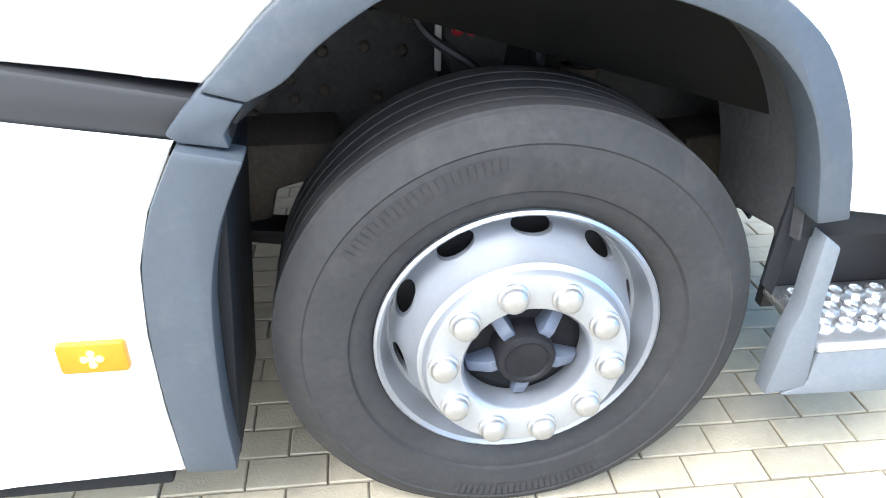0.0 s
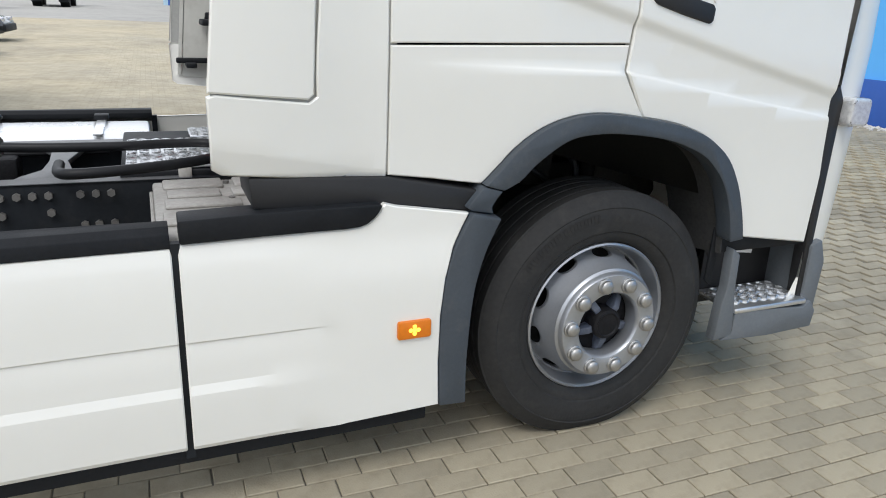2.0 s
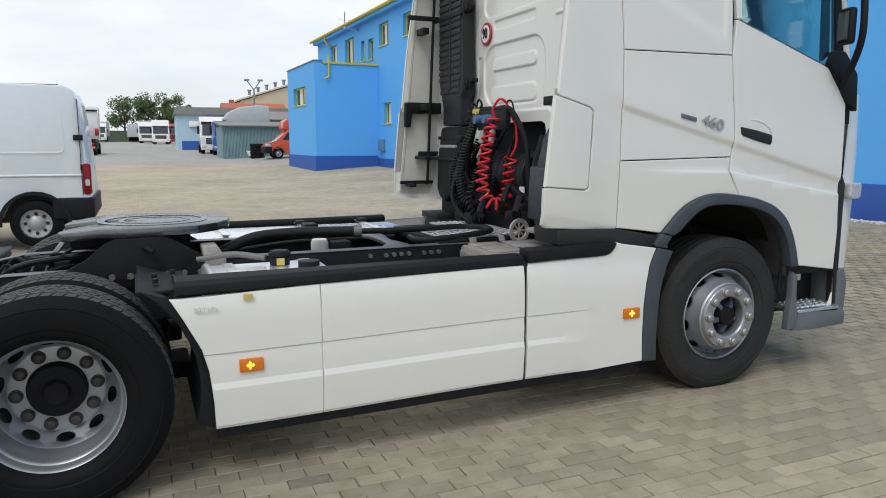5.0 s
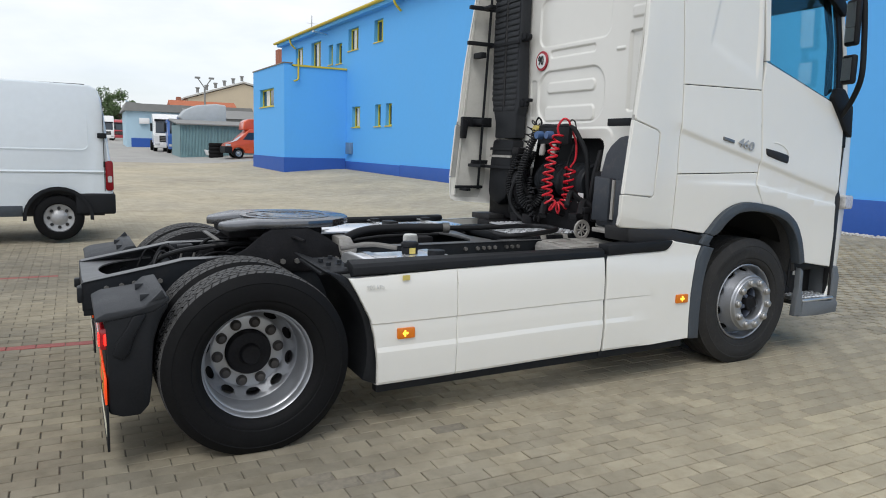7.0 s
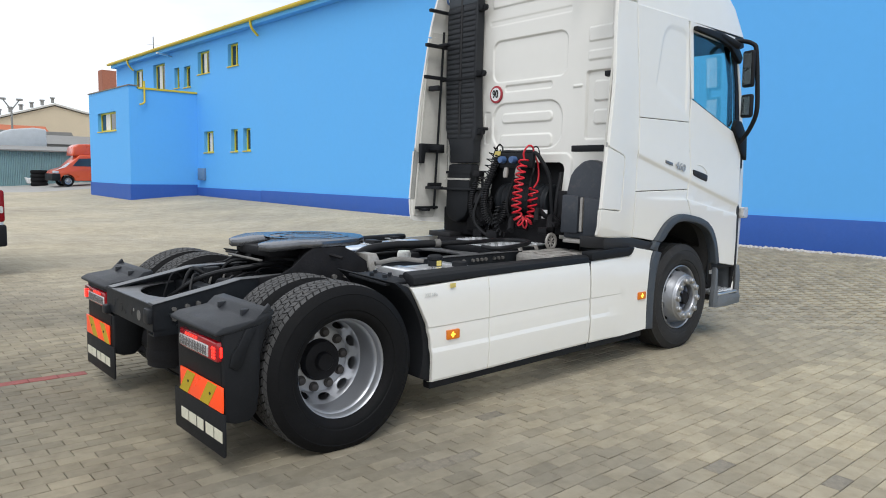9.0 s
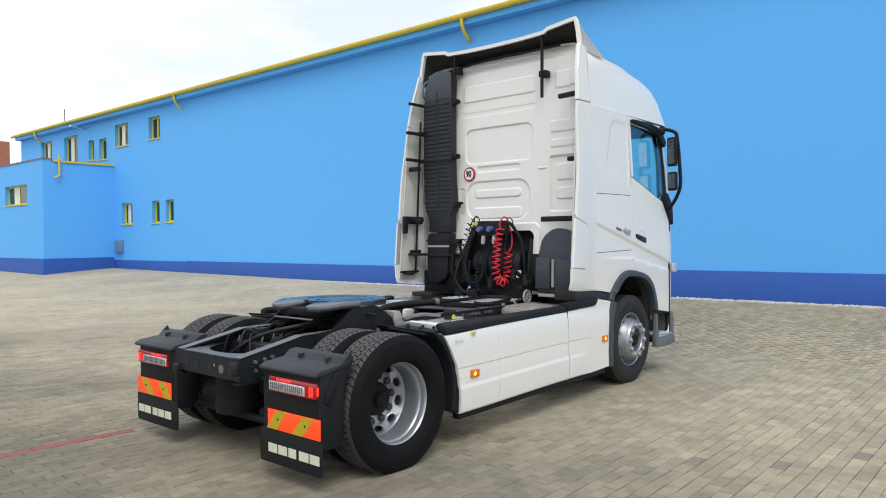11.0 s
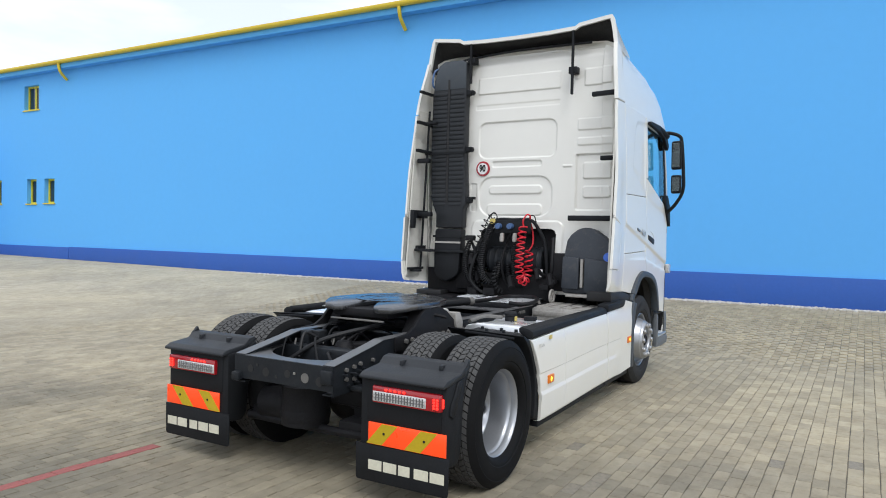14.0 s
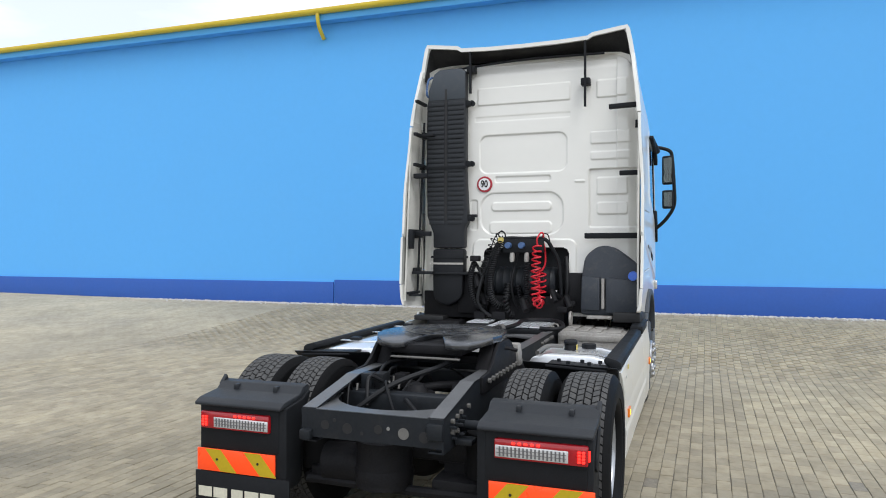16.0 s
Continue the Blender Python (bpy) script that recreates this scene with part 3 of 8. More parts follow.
def gravel_strip():
    rng = random.Random(5)
    bm = bmesh.new()
    bmesh.ops.create_icosphere(bm, subdivisions=1, radius=1)
    base = [v.co.copy() for v in bm.verts]
    tri = [[v.index for v in q.verts] for q in bm.faces]
    bm.free()
    vs, fs = [], []
    for k in range(6500):
        y = rng.uniform(-9, 30)
        x = WX - 0.06 - abs(rng.gauss(0, 0.14))
        r = rng.uniform(0.012, 0.034)
        o = len(vs)
        sq = rng.uniform(0.5, 0.9)
        for c in base:
            vs.append((x + c.x * r * rng.uniform(0.7, 1.2), y + c.y * r * rng.uniform(0.7, 1.3), 0.15 + r * sq * 0.5 + c.z * r * sq))
        fs += [[o + i for i in t] for t in tri]
    me = bpy.data.meshes.new("gravel")
    me.from_pydata(vs, [], fs)
    me.materials.append(GRAVEL)
    return tagged(new("gravel", me), "strip of loose white gravel along the plinth", "gravel", kind="stuff")


gravel_strip()

roof = finish(prism([(WX - 0.35, EAVE), (WX - 0.35, EAVE + 0.05), (WX + 9, EAVE + 1.5), (WX + 18, EAVE + 0.05), (WX + 18, EAVE)], "y", -14.2, 41.9), "roof_hall", ROOF, smooth=0)
tagged(roof, "low pitched brown sheet roof of the hall", "roof", kind="structure")
for nm, a, b, c, d in (("wall_hall_back", WX + 17.2, WX + 17.6, -14, 41.5), ("wall_hall_end", WX + 0.4, WX + 17.2, 41.1, 41.5), ("wall_hall_near_end", WX + 0.4, WX + 17.2, -14, -13.6)):
    tagged(finish(box(a, b, c, d, 0, EAVE), nm, BLUE, smooth=0), "blue rendered wall of the hall", "wall", kind="structure")
soffit = finish(box(WX - 0.3, WX - 0.001, -14, 41.5, EAVE - 0.22, EAVE - 0.004), "soffit", BLUE, smooth=0)
tagged(soffit, "blue boxed eaves under the gutter", "eaves", kind="structure")


def gutter():
    root = tagged(new("gutter"), "yellow half-round gutter along the hall's eaves", "gutter", kind="structure")
    bm = bmesh.new()
    prof = [(WX - 0.37 - 0.085 * math.cos(radians(a)), EAVE + 0.02 - 0.085 * math.sin(radians(a))) for a in range(0, 181, 20)]
    prof += [(x * 0.999 + 0.001 * WX, z + 0.014) for x, z in prof[::-1]]
    part("channel", prism(prof, "y", -14.1, 41.8), YTRIM, root)
    part("fascia", box(WX - 0.36, WX - 0.302, -14.1, 41.8, EAVE - 0.05, EAVE + 0.1), YTRIM, root, "yellow edge board of the roof")
    for y in (9.05, 24.05, 38.5, -8.0):
        bm = tube(smooth_path([(WX - 0.37, y, EAVE - 0.02), (WX - 0.37, y, EAVE - 0.16), (WX - 0.30, y, EAVE - 0.36), (WX - 0.13, y, EAVE - 0.54), (WX - 0.04, y, EAVE - 0.62)], 6), 0.05, 12)
        part("spout", bm, YTRIM, root, "short bent yellow outlet pipe")
    return root


gutter()


def annex():
    """The flat-roofed block that juts out of the hall."""
    x0, y0, y1, z1 = 4.9, 30.2, 36.05, 5.37
    root = tagged(new("annex"), "flat-roofed blue rendered annex jutting from the hall", "building", kind="structure")
    hole = (32.0, 34.7, 3.40, 4.32)
    w = wall_with_openings("wall", x0, x0 + 0.35, y0, y1, 0.0, z1, [hole], BLUE)
    w.parent = root
    part("wall", box(x0 + 0.351, WX - 0.001, y0, y0 + 0.35, 0, z1 - 0.12), BLUE, root, smooth=0)
    part("wall", box(x0 + 0.351, WX - 0.001, y1 - 0.35, y1, 0, z1), BLUE, root, smooth=0)
    part("roof", box(x0 + 0.351, WX - 0.001, y0 + 0.351, y1 - 0.351, z1 - 0.35, z1 - 0.2), ROOF, root, smooth=0)
    part("coping", box(x0 - 0.04, x0 + 0.4, y0 - 0.04, y1 + 0.04, z1 + 0.001, z1 + 0.05), ROOF, root, smooth=0)
    part("coping", box(x0 + 0.41, WX - 0.002, y0 - 0.05, y0 + 0.36, z1 - 0.118, z1 - 0.03), YTRIM, root, "yellow sheet coping", smooth=0)
    part("plinth", box(x0 - 0.04, x0 - 0.001, y0 - 0.04, y1, 0, 0.85), NAVY, root, smooth=0)
    part("plinth", box(x0, WX - 0.06, y0 - 0.04, y0 - 0.001, 0, 0.85), NAVY, root, smooth=0)
    part("downpipe", tube(smooth_path([(x0 + 0.65, y0 - 0.1, z1 + 0.25), (x0 + 0.65, y0 - 0.1, z1 - 0.5), (x0 + 0.62, y0 - 0.12, z1 - 0.74), (x0 + 0.42, y0 - 0.14, z1 - 0.84)], 6), 0.042, 10), YTRIM, root, "bent yellow rainwater pipe")
    window("window_annex", x0, hole[0], hole[1], hole[2], hole[3], 2)
    return root


annex()
meter = finish(box(WX - 0.14, WX - 0.001, 29.3, 29.95, 1.08, 1.66, 0.01), "meter_box", mat("blue_grey_box", (0.13, 0.22, 0.34), 0.5))
tagged(meter, "small blue-grey meter box on the wall", "meter box", kind="structure")
tagged(finish(box(WX + 8.84, WX + 10.2, 73.7, 75.0, 0.0, 11.84), "chimney", BRICKRED, smooth=0), "square red brick chimney beyond the hall", "chimney", kind="structure")
mast = tagged(new("antenna_mast"), "thin roof antenna with a side arm", "antenna")
part("pole", cyl((WX - 0.1, 35.3, EAVE - 0.2), (WX - 0.1, 35.3, EAVE + 0.85), 0.02, 8), DARK, mast)
part("crossbar", cyl((WX - 0.45, 35.3, EAVE + 0.42), (WX + 0.25, 35.3, EAVE + 0.42), 0.012, 6), ALU, mast)
part("arm", cyl((WX - 0.9, 32.7, EAVE - 0.42), (WX, 33.2, EAVE - 0.42), 0.05, 8), ALU, mast)

HALL = Matrix.Translation((7.45, 8.432, 0.163)) @ Matrix.Rotation(0.0223, 4, "Z") @ Matrix.Diagonal((0.98, 0.98, 0.945, 1)) @ Matrix.Translation((-8, -9, 0))
for ob in list(set(bpy.data.objects) - BEFORE):
    if ob.parent is None:
        ob.matrix_world = HALL @ ob.matrix_basis


# ---- the tractor unit ----
C = 1.235                       # the truck's middle line; its right side is y = 0
FA, RA = -0.086, -3.866          # front and rear axle
AXLE = 0.485
truck = tagged(new("truck_tractor"), "white two-axle truck tractor unit with tall sleeper cab and bare chassis", "truck")


def side(x, z):
    """The cab's right flank: y for a place in x and z."""
    y = 0.035 + 0.012 * smoothstep(2.2, 3.1, z) + 0.02 * smoothstep(1.5, 1.0, z)
    y += 0.30 * max(0.0, x - 0.86) ** 2 / 0.45
    line = 1.587 - 0.235 * (x + 0.12)         # the pressed line that falls towards the front
    w = smoothstep(-1.22, -0.98, x)
    if z > line:
        y -= 0.005 * w * smoothstep(line + 0.25, line, z)
    else:
        y += w * (-0.005 + 0.014 * smoothstep(0.0, 0.046, line - z))
    low = 1.402 - (0.16 if x > -0.11 else 0.03) * (x + 0.11)
    y -= 0.009 * w * smoothstep(low + 0.004, low - 0.010, z) * smoothstep(-0.95, -0.3, x)
    return y


CREASES = [(-0.12, 1.587 + d, -0.235) for d in (0.13, 0.05, 0.012, 0.0, -0.009, -0.018, -0.028, -0.037, -0.046)]
DOOR_LOW = [(-0.11, 1.402 + d, -0.16) for d in (0.004, -0.003, -0.010)]
SIDE_LOW = [(-0.11, 1.402 + d, -0.03) for d in (0.004, -0.003, -0.010)]


def both(build, name, material, label="", smooth=40, one=False):
    """A part on the right flank and its mirror image on the left."""
    for mirrored in (False,) if one else (False, True):
        bm = build()
        part(name, flip(bm, C) if mirrored else bm, material, truck, label, smooth)


# -- wheels
def oval_band(r0, y0, r1, y1, count, wide, high, depth, bm, seg=24, shift=0.0, phase=0.0):
    """A cone band with oval vent holes."""
    rm, ym = (r0 + r1) / 2, (y0 + y1) / 2
    sl = math.hypot(r1 - r0, y1 - y0)

    def at(a, v):
        f = v / sl + 0.5
        r, y = r0 + (r1 - r0) * f, y0 + (y1 - y0) * f
        return (r * math.cos(a), y, r * math.sin(a))

    half = math.pi / count
    for k in range(count):
        a0 = 2 * math.pi * (k + phase) / count
        outer, inner, deep = [], [], []
        for i in range(seg):
            t = 2 * math.pi * i / seg
            c, s_ = math.cos(t), math.sin(t)
            q = 1 / max(abs(c), abs(s_))
            outer.append(bm.verts.new(at(a0 + half * c * q, sl / 2 * s_ * q)))
            p = at(a0 + wide / rm * c, high * s_ + shift)
            inner.append(bm.verts.new(p))
            deep.append(bm.verts.new((p[0] * 0.985, p[1] + depth, p[2] * 0.985)))
        for i in range(seg):
            j = (i + 1) % seg
            bm.faces.new((outer[i], outer[j], inner[j], inner[i]))
            bm.faces.new((inner[i], inner[j], deep[j], deep[i]))
    return bm


def tyre_profile(y0, width, R=0.49):
    """Outer bead to inner bead."""
    p = [(0.292, 0.050), (0.299, 0.036), (0.314, 0.020), (0.330, 0.010), (0.345, 0.010), (0.350, 0.004), (0.385, 0.0), (0.42, 0.002), (0.436, 0.006), (0.440, 0.004), (0.452, 0.010), (0.47, 0.022), (R - 0.008, 0.036)]
    right = [(r, y0 + d) for r, d in p]
    left = [(r, y0 + width - d) for r, d in p[::-1]]
    return right, left


def wheel_nuts(parent, r, y, material, count=10, out=0.032, phase=0.0):
    bm = lathe([(0.0305, y + 0.001), (0.0305, y - out * 0.22), (0.0285, y - out * 0.30), (0.0262, y - out * 0.32), (0.0258, y - out * 0.62), (0.0235, y - out * 0.80), (0.0165, y - out * 0.94), (0.008, y - out), (0.0, y - out)], 18)
    first = None
    for k in range(count):
        a = 2 * math.pi * (k + phase) / count
        if first is None:
            first = part("wheel_nut", bm, material, parent)
            o = first
        else:
            o = first.copy()
            scene.collection.objects.link(o)
        o.location = (r * math.cos(a), 0, r * math.sin(a))


def ring_bars(bm, y, r, spans, tall):
    """Raised unreadable lettering on a sidewall, as short bars along an arc."""
    for a0, a1 in spans:
        k = max(2, int((a1 - a0) / 2))
        for i in range(k):
            a, b = radians(a0 + (a1 - a0) * i / k), radians(a0 + (a1 - a0) * (i + 0.72) / k)
            vs = [bm.verts.new((q * math.cos(t), y, q * math.sin(t))) for q, t in ((r, a), (r, b), (r + tall, b), (r + tall, a))]
            bm.faces.new(vs)
    return bm


def settle(bm, z):
    """The tyre stands flat on the ground."""
    for v in bm.verts:
        if v.co.z < z:
            v.co.z = z
    return bm


def front_wheel():
    bm = lathe([(0.272, 0.24), (0.272, 0.17), (0.283, 0.145), (0.291, 0.134), (0.298, 0.126), (0.298, 0.116), (0.292, 0.112), (0.285, 0.120), (0.280, 0.142), (0.274, 0.165), (0.268, 0.186), (0.262, 0.190)], 80)
    oval_band(0.262, 0.190, 0.224, 0.088, 10, 0.041, 0.032, 0.02, bm, 24, -0.018, 0.4)
    lathe([(0.224, 0.088), (0.217, 0.070), (0.216, 0.066), (0.208, 0.060), (0.206, 0.056), (0.203, 0.042), (0.199, 0.037), (0.192, 0.036), (0.140, 0.036), (0.133, 0.038), (0.127, 0.046), (0.125, 0.055), (0.125, 0.11)], 80, bm)
    bmesh.ops.remove_doubles(bm, verts=bm.verts[:], dist=0.0004)
    w = part("wheel", bm, RIM, truck, "silver-painted steel front wheel with zinc nuts", 28)
    # flat black disc gives the vent holes their dark depth
    part("brake_drum", lathe([(0.268, 0.225), (0.13, 0.225)], 40), BLACK, w)
    right, left = tyre_profile(0.088, 0.318, 0.497)
    crown = []
    for k, (a, b) in enumerate(((0.128, 0.168), (0.176, 0.218), (0.227, 0.267), (0.276, 0.318), (0.326, 0.366))):
        crown += [(0.488, a - 0.003), (0.496, a), (0.4975, (a + b) / 2), (0.496, b), (0.488, b + 0.003)]
    part("tyre", settle(lathe(right + crown + left, 96), -AXLE + 0.001), PALE_RUBBER, w, "black rubber tyre with worn ribbed tread")
    t = ring_bars(bmesh.new(), 0.0872, 0.392, ((98, 146), (252, 300)), 0.032)
    tagged(part("sidewall_lettering", t, PALE_RUBBER, w), "unreadable raised marks on the sidewall", kind="stuff")
    part("hub", lathe([(0.126, 0.115), (0.118, 0.113), (0.112, 0.108), (0.064, 0.108), (0.061, 0.098), (0.060, 0.055), (0.056, 0.048), (0.046, 0.045), (0.042, 0.049), (0.0, 0.048)], 48), GRIME, w, "dark grey hub with a round cap")
    web = None
    for k in range(5):
        if web is None:
            b2 = prism([(0.055, 0.062), (0.075, 0.062), (0.118, 0.088), (0.124, 0.112), (0.055, 0.112)], "z", -0.014, 0.014, 0.004)
            web = part("hub_web", b2, HUBGREY, w, "grey web between hub cap and rim")
            o = web
        else:
            o = web.copy()
            scene.collection.objects.link(o)
        o.rotation_euler = (0, 2 * math.pi * k / 5 + math.pi / 2, 0)
    wheel_nuts(w, 0.1675, 0.036, NUT, out=0.027, phase=-0.106)
    return w


def rear_wheel():
    bm = lathe([(0.272, 0.42), (0.268, 0.345), (0.264, 0.16), (0.270, 0.125), (0.280, 0.10), (0.284, 0.078), (0.290, 0.07), (0.297, 0.064), (0.298, 0.056), (0.293, 0.052), (0.287, 0.058), (0.281, 0.072),
                (0.277, 0.098), (0.270, 0.104), (0.264, 0.122), (0.261, 0.160), (0.262, 0.252)], 80)
    oval_band(0.262, 0.252, 0.202, 0.318, 10, 0.041, 0.031, 0.02, bm, 24, 0.0, 0.64)
    lathe([(0.202, 0.318), (0.197, 0.315), (0.19, 0.314), (0.128, 0.314), (0.124, 0.33)], 80, bm)
    bmesh.ops.remove_doubles(bm, verts=bm.verts[:], dist=0.0004)
    w = part("wheel", bm, RIM, truck, "deep-dished silver twin rear wheel with dark nuts")
    # black disc behind the dish, added so the vents look dark
    part("brake_drum", lathe([(0.262, 0.385), (0.12, 0.385)], 40), BLACK, w)
    for k, (y0, wide) in enumerate(((0.002, 0.329), (0.376, 0.295))):
        right, left = tyre_profile(y0, wide, 0.496)
        crown = [(0.485, y0 + 0.05), (0.4865, y0 + wide / 2), (0.485, y0 + wide - 0.05)]
        part("tyre", settle(lathe(right + crown + left, 96), -0.478), RUBBER, w, "outer rear tyre" if not k else "inner rear tyre")
        vs, fs = [], []
        n = 66
        for row in range(6):
            pitch = (wide - 0.066) / 6
            ya = y0 + 0.034 + row * pitch
            yb = ya + pitch - 0.004
            for i in range(n):
                skew = 0.35 * (1 if row % 2 else -1)
                a0 = 2 * math.pi * (i + (0.5 if row in (1, 4) else 0.15 * row)) / n
                a1 = a0 + 2 * math.pi / n * 0.80
                o = len(vs)
                edge = 0.006 if row in (0, 5) else 0.0
                for r, ins in ((0.478, 0.0), (0.496 - edge * 0.5, 0.0025)):
                    for yy, aa in ((ya + ins, a0), (yb - ins, a0 + skew * 2 * math.pi / n), (yb - ins, a1 + skew * 2 * math.pi / n), (ya + ins, a1)):
                        rr = r - (edge if (row == 0 and yy < ya + 0.01) or (row == 5 and yy > yb - 0.01) else 0)
                        vs.append((rr * math.cos(aa), yy, rr * math.sin(aa)))
                fs += [(o + 4, o + 5, o + 6, o + 7)] + [(o + j, o + (j + 1) % 4, o + 4 + (j + 1) % 4, o + 4 + j) for j in range(4)]
        me = bpy.data.meshes.new("tread")
        me.from_pydata(vs, [], fs)
        me.materials.append(TREAD)
        t = new("tread", me)
        t.parent = w
        tagged(t, "blocky dusty tread", kind="stuff")
    part("hub", lathe([(0.124, 0.33), (0.122, 0.285), (0.116, 0.268), (0.10, 0.262), (0.060, 0.258), (0.055, 0.235), (0.048, 0.228), (0.0, 0.227)], 48), GRIME, w, "dark oily hub with protruding cap")
    wheel_nuts(w, 0.1675, 0.314, RUST, phase=0.14)
    return w


def left_wheel(w):
    """The same wheel turned about, on the truck's left."""
    o = twin(w)
    o.rotation_euler = (0, 0, math.pi)
    o.location = (w.location.x, 2 * C - w.location.y, w.location.z)
    return o


fw = front_wheel()
fw.location = (FA, -0.024, AXLE)
left_wheel(fw)
rw = rear_wheel()
rw.location = (RA, -0.020, AXLE - 0.030)
left_wheel(rw)
part("front_axle", cyl((FA, 0.3, AXLE - 0.02), (FA, 2 * C - 0.3, AXLE - 0.02), 0.07, 16), GRIME, truck)
bm = cyl((RA, 0.5, AXLE), (RA, 2 * C - 0.5, AXLE), 0.10, 20)
bmesh.ops.create_uvsphere(bm, u_segments=24, v_segments=14, radius=0.27, matrix=Matrix.Translation((RA, C, AXLE)) @ Matrix.Diagonal((1.05, 0.8, 1, 1)))
part("rear_axle", bm, GRIME, truck, "oily black rear axle with its round differential housing")

# -- cab: an inner dark shell, and white panels over it with open joints
def shell_ring(z, front, rear_in, front_in, n=7):
    pts = [(-0.985 if z > 3.5 else -0.92, max(0.2, rear_in + 0.1)), (-1.048, rear_in)]
    r = 0.28
    pts.append((front - r - 0.25, front_in * 0.55 + rear_in * 0.45))
    for k in range(n + 1):
        a = radians(-90 + 90 * k / n)
        pts.append((front - r * 0.75 + r * 0.75 * math.cos(a), front_in + r + r * math.sin(a)))
    pts.append((front + 0.03, C))
    half = [(x, y, z) for x, y in pts]
    return half + [(x, 2 * C - y, z) for x, y, _ in half[-2::-1]]


def loft(rings, cap=True):
    bm = bmesh.new()
    vr = [[bm.verts.new(p) for p in r] for r in rings]
    k = len(rings[0])
    for a, b in zip(vr, vr[1:]):
        for i in range(k):
            bm.faces.new((a[i], a[(i + 1) % k], b[(i + 1) % k], b[i]))
    if cap:
        bm.faces.new(vr[0][::-1])
        bm.faces.new(vr[-1])
    bmesh.ops.recalc_face_normals(bm, faces=bm.faces[:])
    return bm


SHELL = [(0.78, 1.20, 0.13), (1.3, 1.24, 0.125), (1.92, 1.20, 0.115)]
bm = loft([shell_ring(z, f - 0.06, i, i + 0.02) for z, f, i in SHELL])
# wheel housings cut out of the lower shell
for v in bm.verts:
    if v.co.z < 1.0 and v.co.x < 0.68:
        v.co.z = 1.27
    v.co.x = max(v.co.x, -0.93)
part("cab_core", bm, DARK, truck, "black inner cab structure")

ROOFS = [(2.98, 1.06, 0.055, 0.075), (3.10, 1.02, 0.06, 0.10), (3.25, 0.95, 0.075, 0.125), (3.38, 0.83, 0.09, 0.16), (3.48, 0.66, 0.103, 0.21), (3.56, 0.44, 0.125, 0.28), (3.62, 0.14, 0.17, 0.38), (3.66, -0.25, 0.27, 0.60), (3.675, -0.5, 0.45, 0.75)]
part("roof", loft([shell_ring(z, f, a, b) for z, f, a, b in ROOFS]), WHITE, truck, "high domed white cab roof", 60)
part("visor_panel", loft([shell_ring(2.90, 1.08, 0.06, 0.08), shell_ring(2.975, 1.065, 0.058, 0.078)]), DARK, truck, "dark strip over the windscreen")

# front face below the windscreen, and the corner pieces beside the door
def nose():
    bm = bmesh.new()
    rows = []
    for z, f in ((0.42, 1.20), (0.55, 1.25), (0.78, 1.27), (1.1, 1.285), (1.5, 1.28), (1.9, 1.24)):
        row = []
        for k in range(15):
            a = radians(-90 + 90 * k / 14)
            row.append((f - 0.30 + 0.30 * math.cos(a), 0.075 + 0.30 + 0.30 * math.sin(a), z))
        half = [(0.955, 0.068, z)] + row + [(f + 0.02, C, z)]
        rows.append(half + [(x, 2 * C - y, q) for x, y, q in half[-2::-1]])
    vr = [[bm.verts.new(p) for p in r] for r in rows]
    for a, b in zip(vr, vr[1:]):
        for i in range(len(a) - 1):
            bm.faces.new((a[i], a[i + 1], b[i + 1], b[i]))
    return bm


part("front_panel", nose(), WHITE, truck, "white front panel and corner", 60)
both(lambda: prism([(0.965, 0.43), (1.005, 0.43), (0.99, 0.62), (0.985, 1.30), (0.95, 1.36), (0.905, 1.30), (0.93, 1.1)], "y", 0.062, 0.12, 0.004), "corner_seal", BLACK, "black seal behind the front corner")
both(lambda: prism(rounded(0.99, 1.10, 1.20, 1.31, 0.02), "y", 0.02, 0.10, 0.01), "corner_lamp", CLEAR, "small clear corner lamp")
part("bumper", box(1.02, 1.24, 0.30, 2 * C - 0.30, 0.30, 0.42, 0.03), GREY, truck, "grey lower bumper")

GX = [x / 100 for x in range(-148, 110, 7)]
GZ = [z / 1000 for z in range(1000, 3060, 55)]
def seam(z, off=0.0):
    """Where the joint between cab and side deflector runs, before settle_lengths() draws the cab upright."""
    knots = ((1.0, -0.943), (1.476, -0.949), (2.06, -0.957), (3.03, -1.045))
    for (za, xa), (zb, xb) in zip(knots, knots[1:]):
        if z <= zb:
            break
    x = xa + (xb - xa) * (z - za) / (zb - za)
    return x - 0.004 - 0.045 * smoothstep(1.30, 1.75, z) * (1 - 0.75 * smoothstep(2.3, 3.0, z)) + off


def seam_edge(z0, z1, off):
    n = max(2, int(abs(z1 - z0) / 0.05))
    return [(seam(z0 + (z1 - z0) * k / n, off), z0 + (z1 - z0) * k / n) for k in range(n + 1)]


FAIR = [(seam(1.072, -0.0028), 1.072), (-1.20, 1.088), (-1.46, 1.108), (-1.487, 1.125), (-1.492, 1.325), (-1.47, 1.332), (-1.20, 1.308), (-1.176, 1.325), (-1.213, 1.748), (-1.24, 1.768), (-1.45, 1.822), (-1.468, 1.835), (-1.405, 2.40), (-1.325, 2.99)] + seam_edge(2.995, 1.10, -0.0028)


def sleeper_side(x, z):
    """The upper flank, with a shallow pressed field that is rounded at its top and runs out below."""
    lean = 0.28 * (2.87 - z) * smoothstep(-0.25, -0.6, x)
    d = rr_dist(x + lean, z, -0.62, -0.245, 2.05, 2.875, 0.10)
    return side(x, z) + 0.009 * smoothstep(0.010, -0.010, d) * smoothstep(2.34, 2.44, z + 0.39 * (x + 0.77))


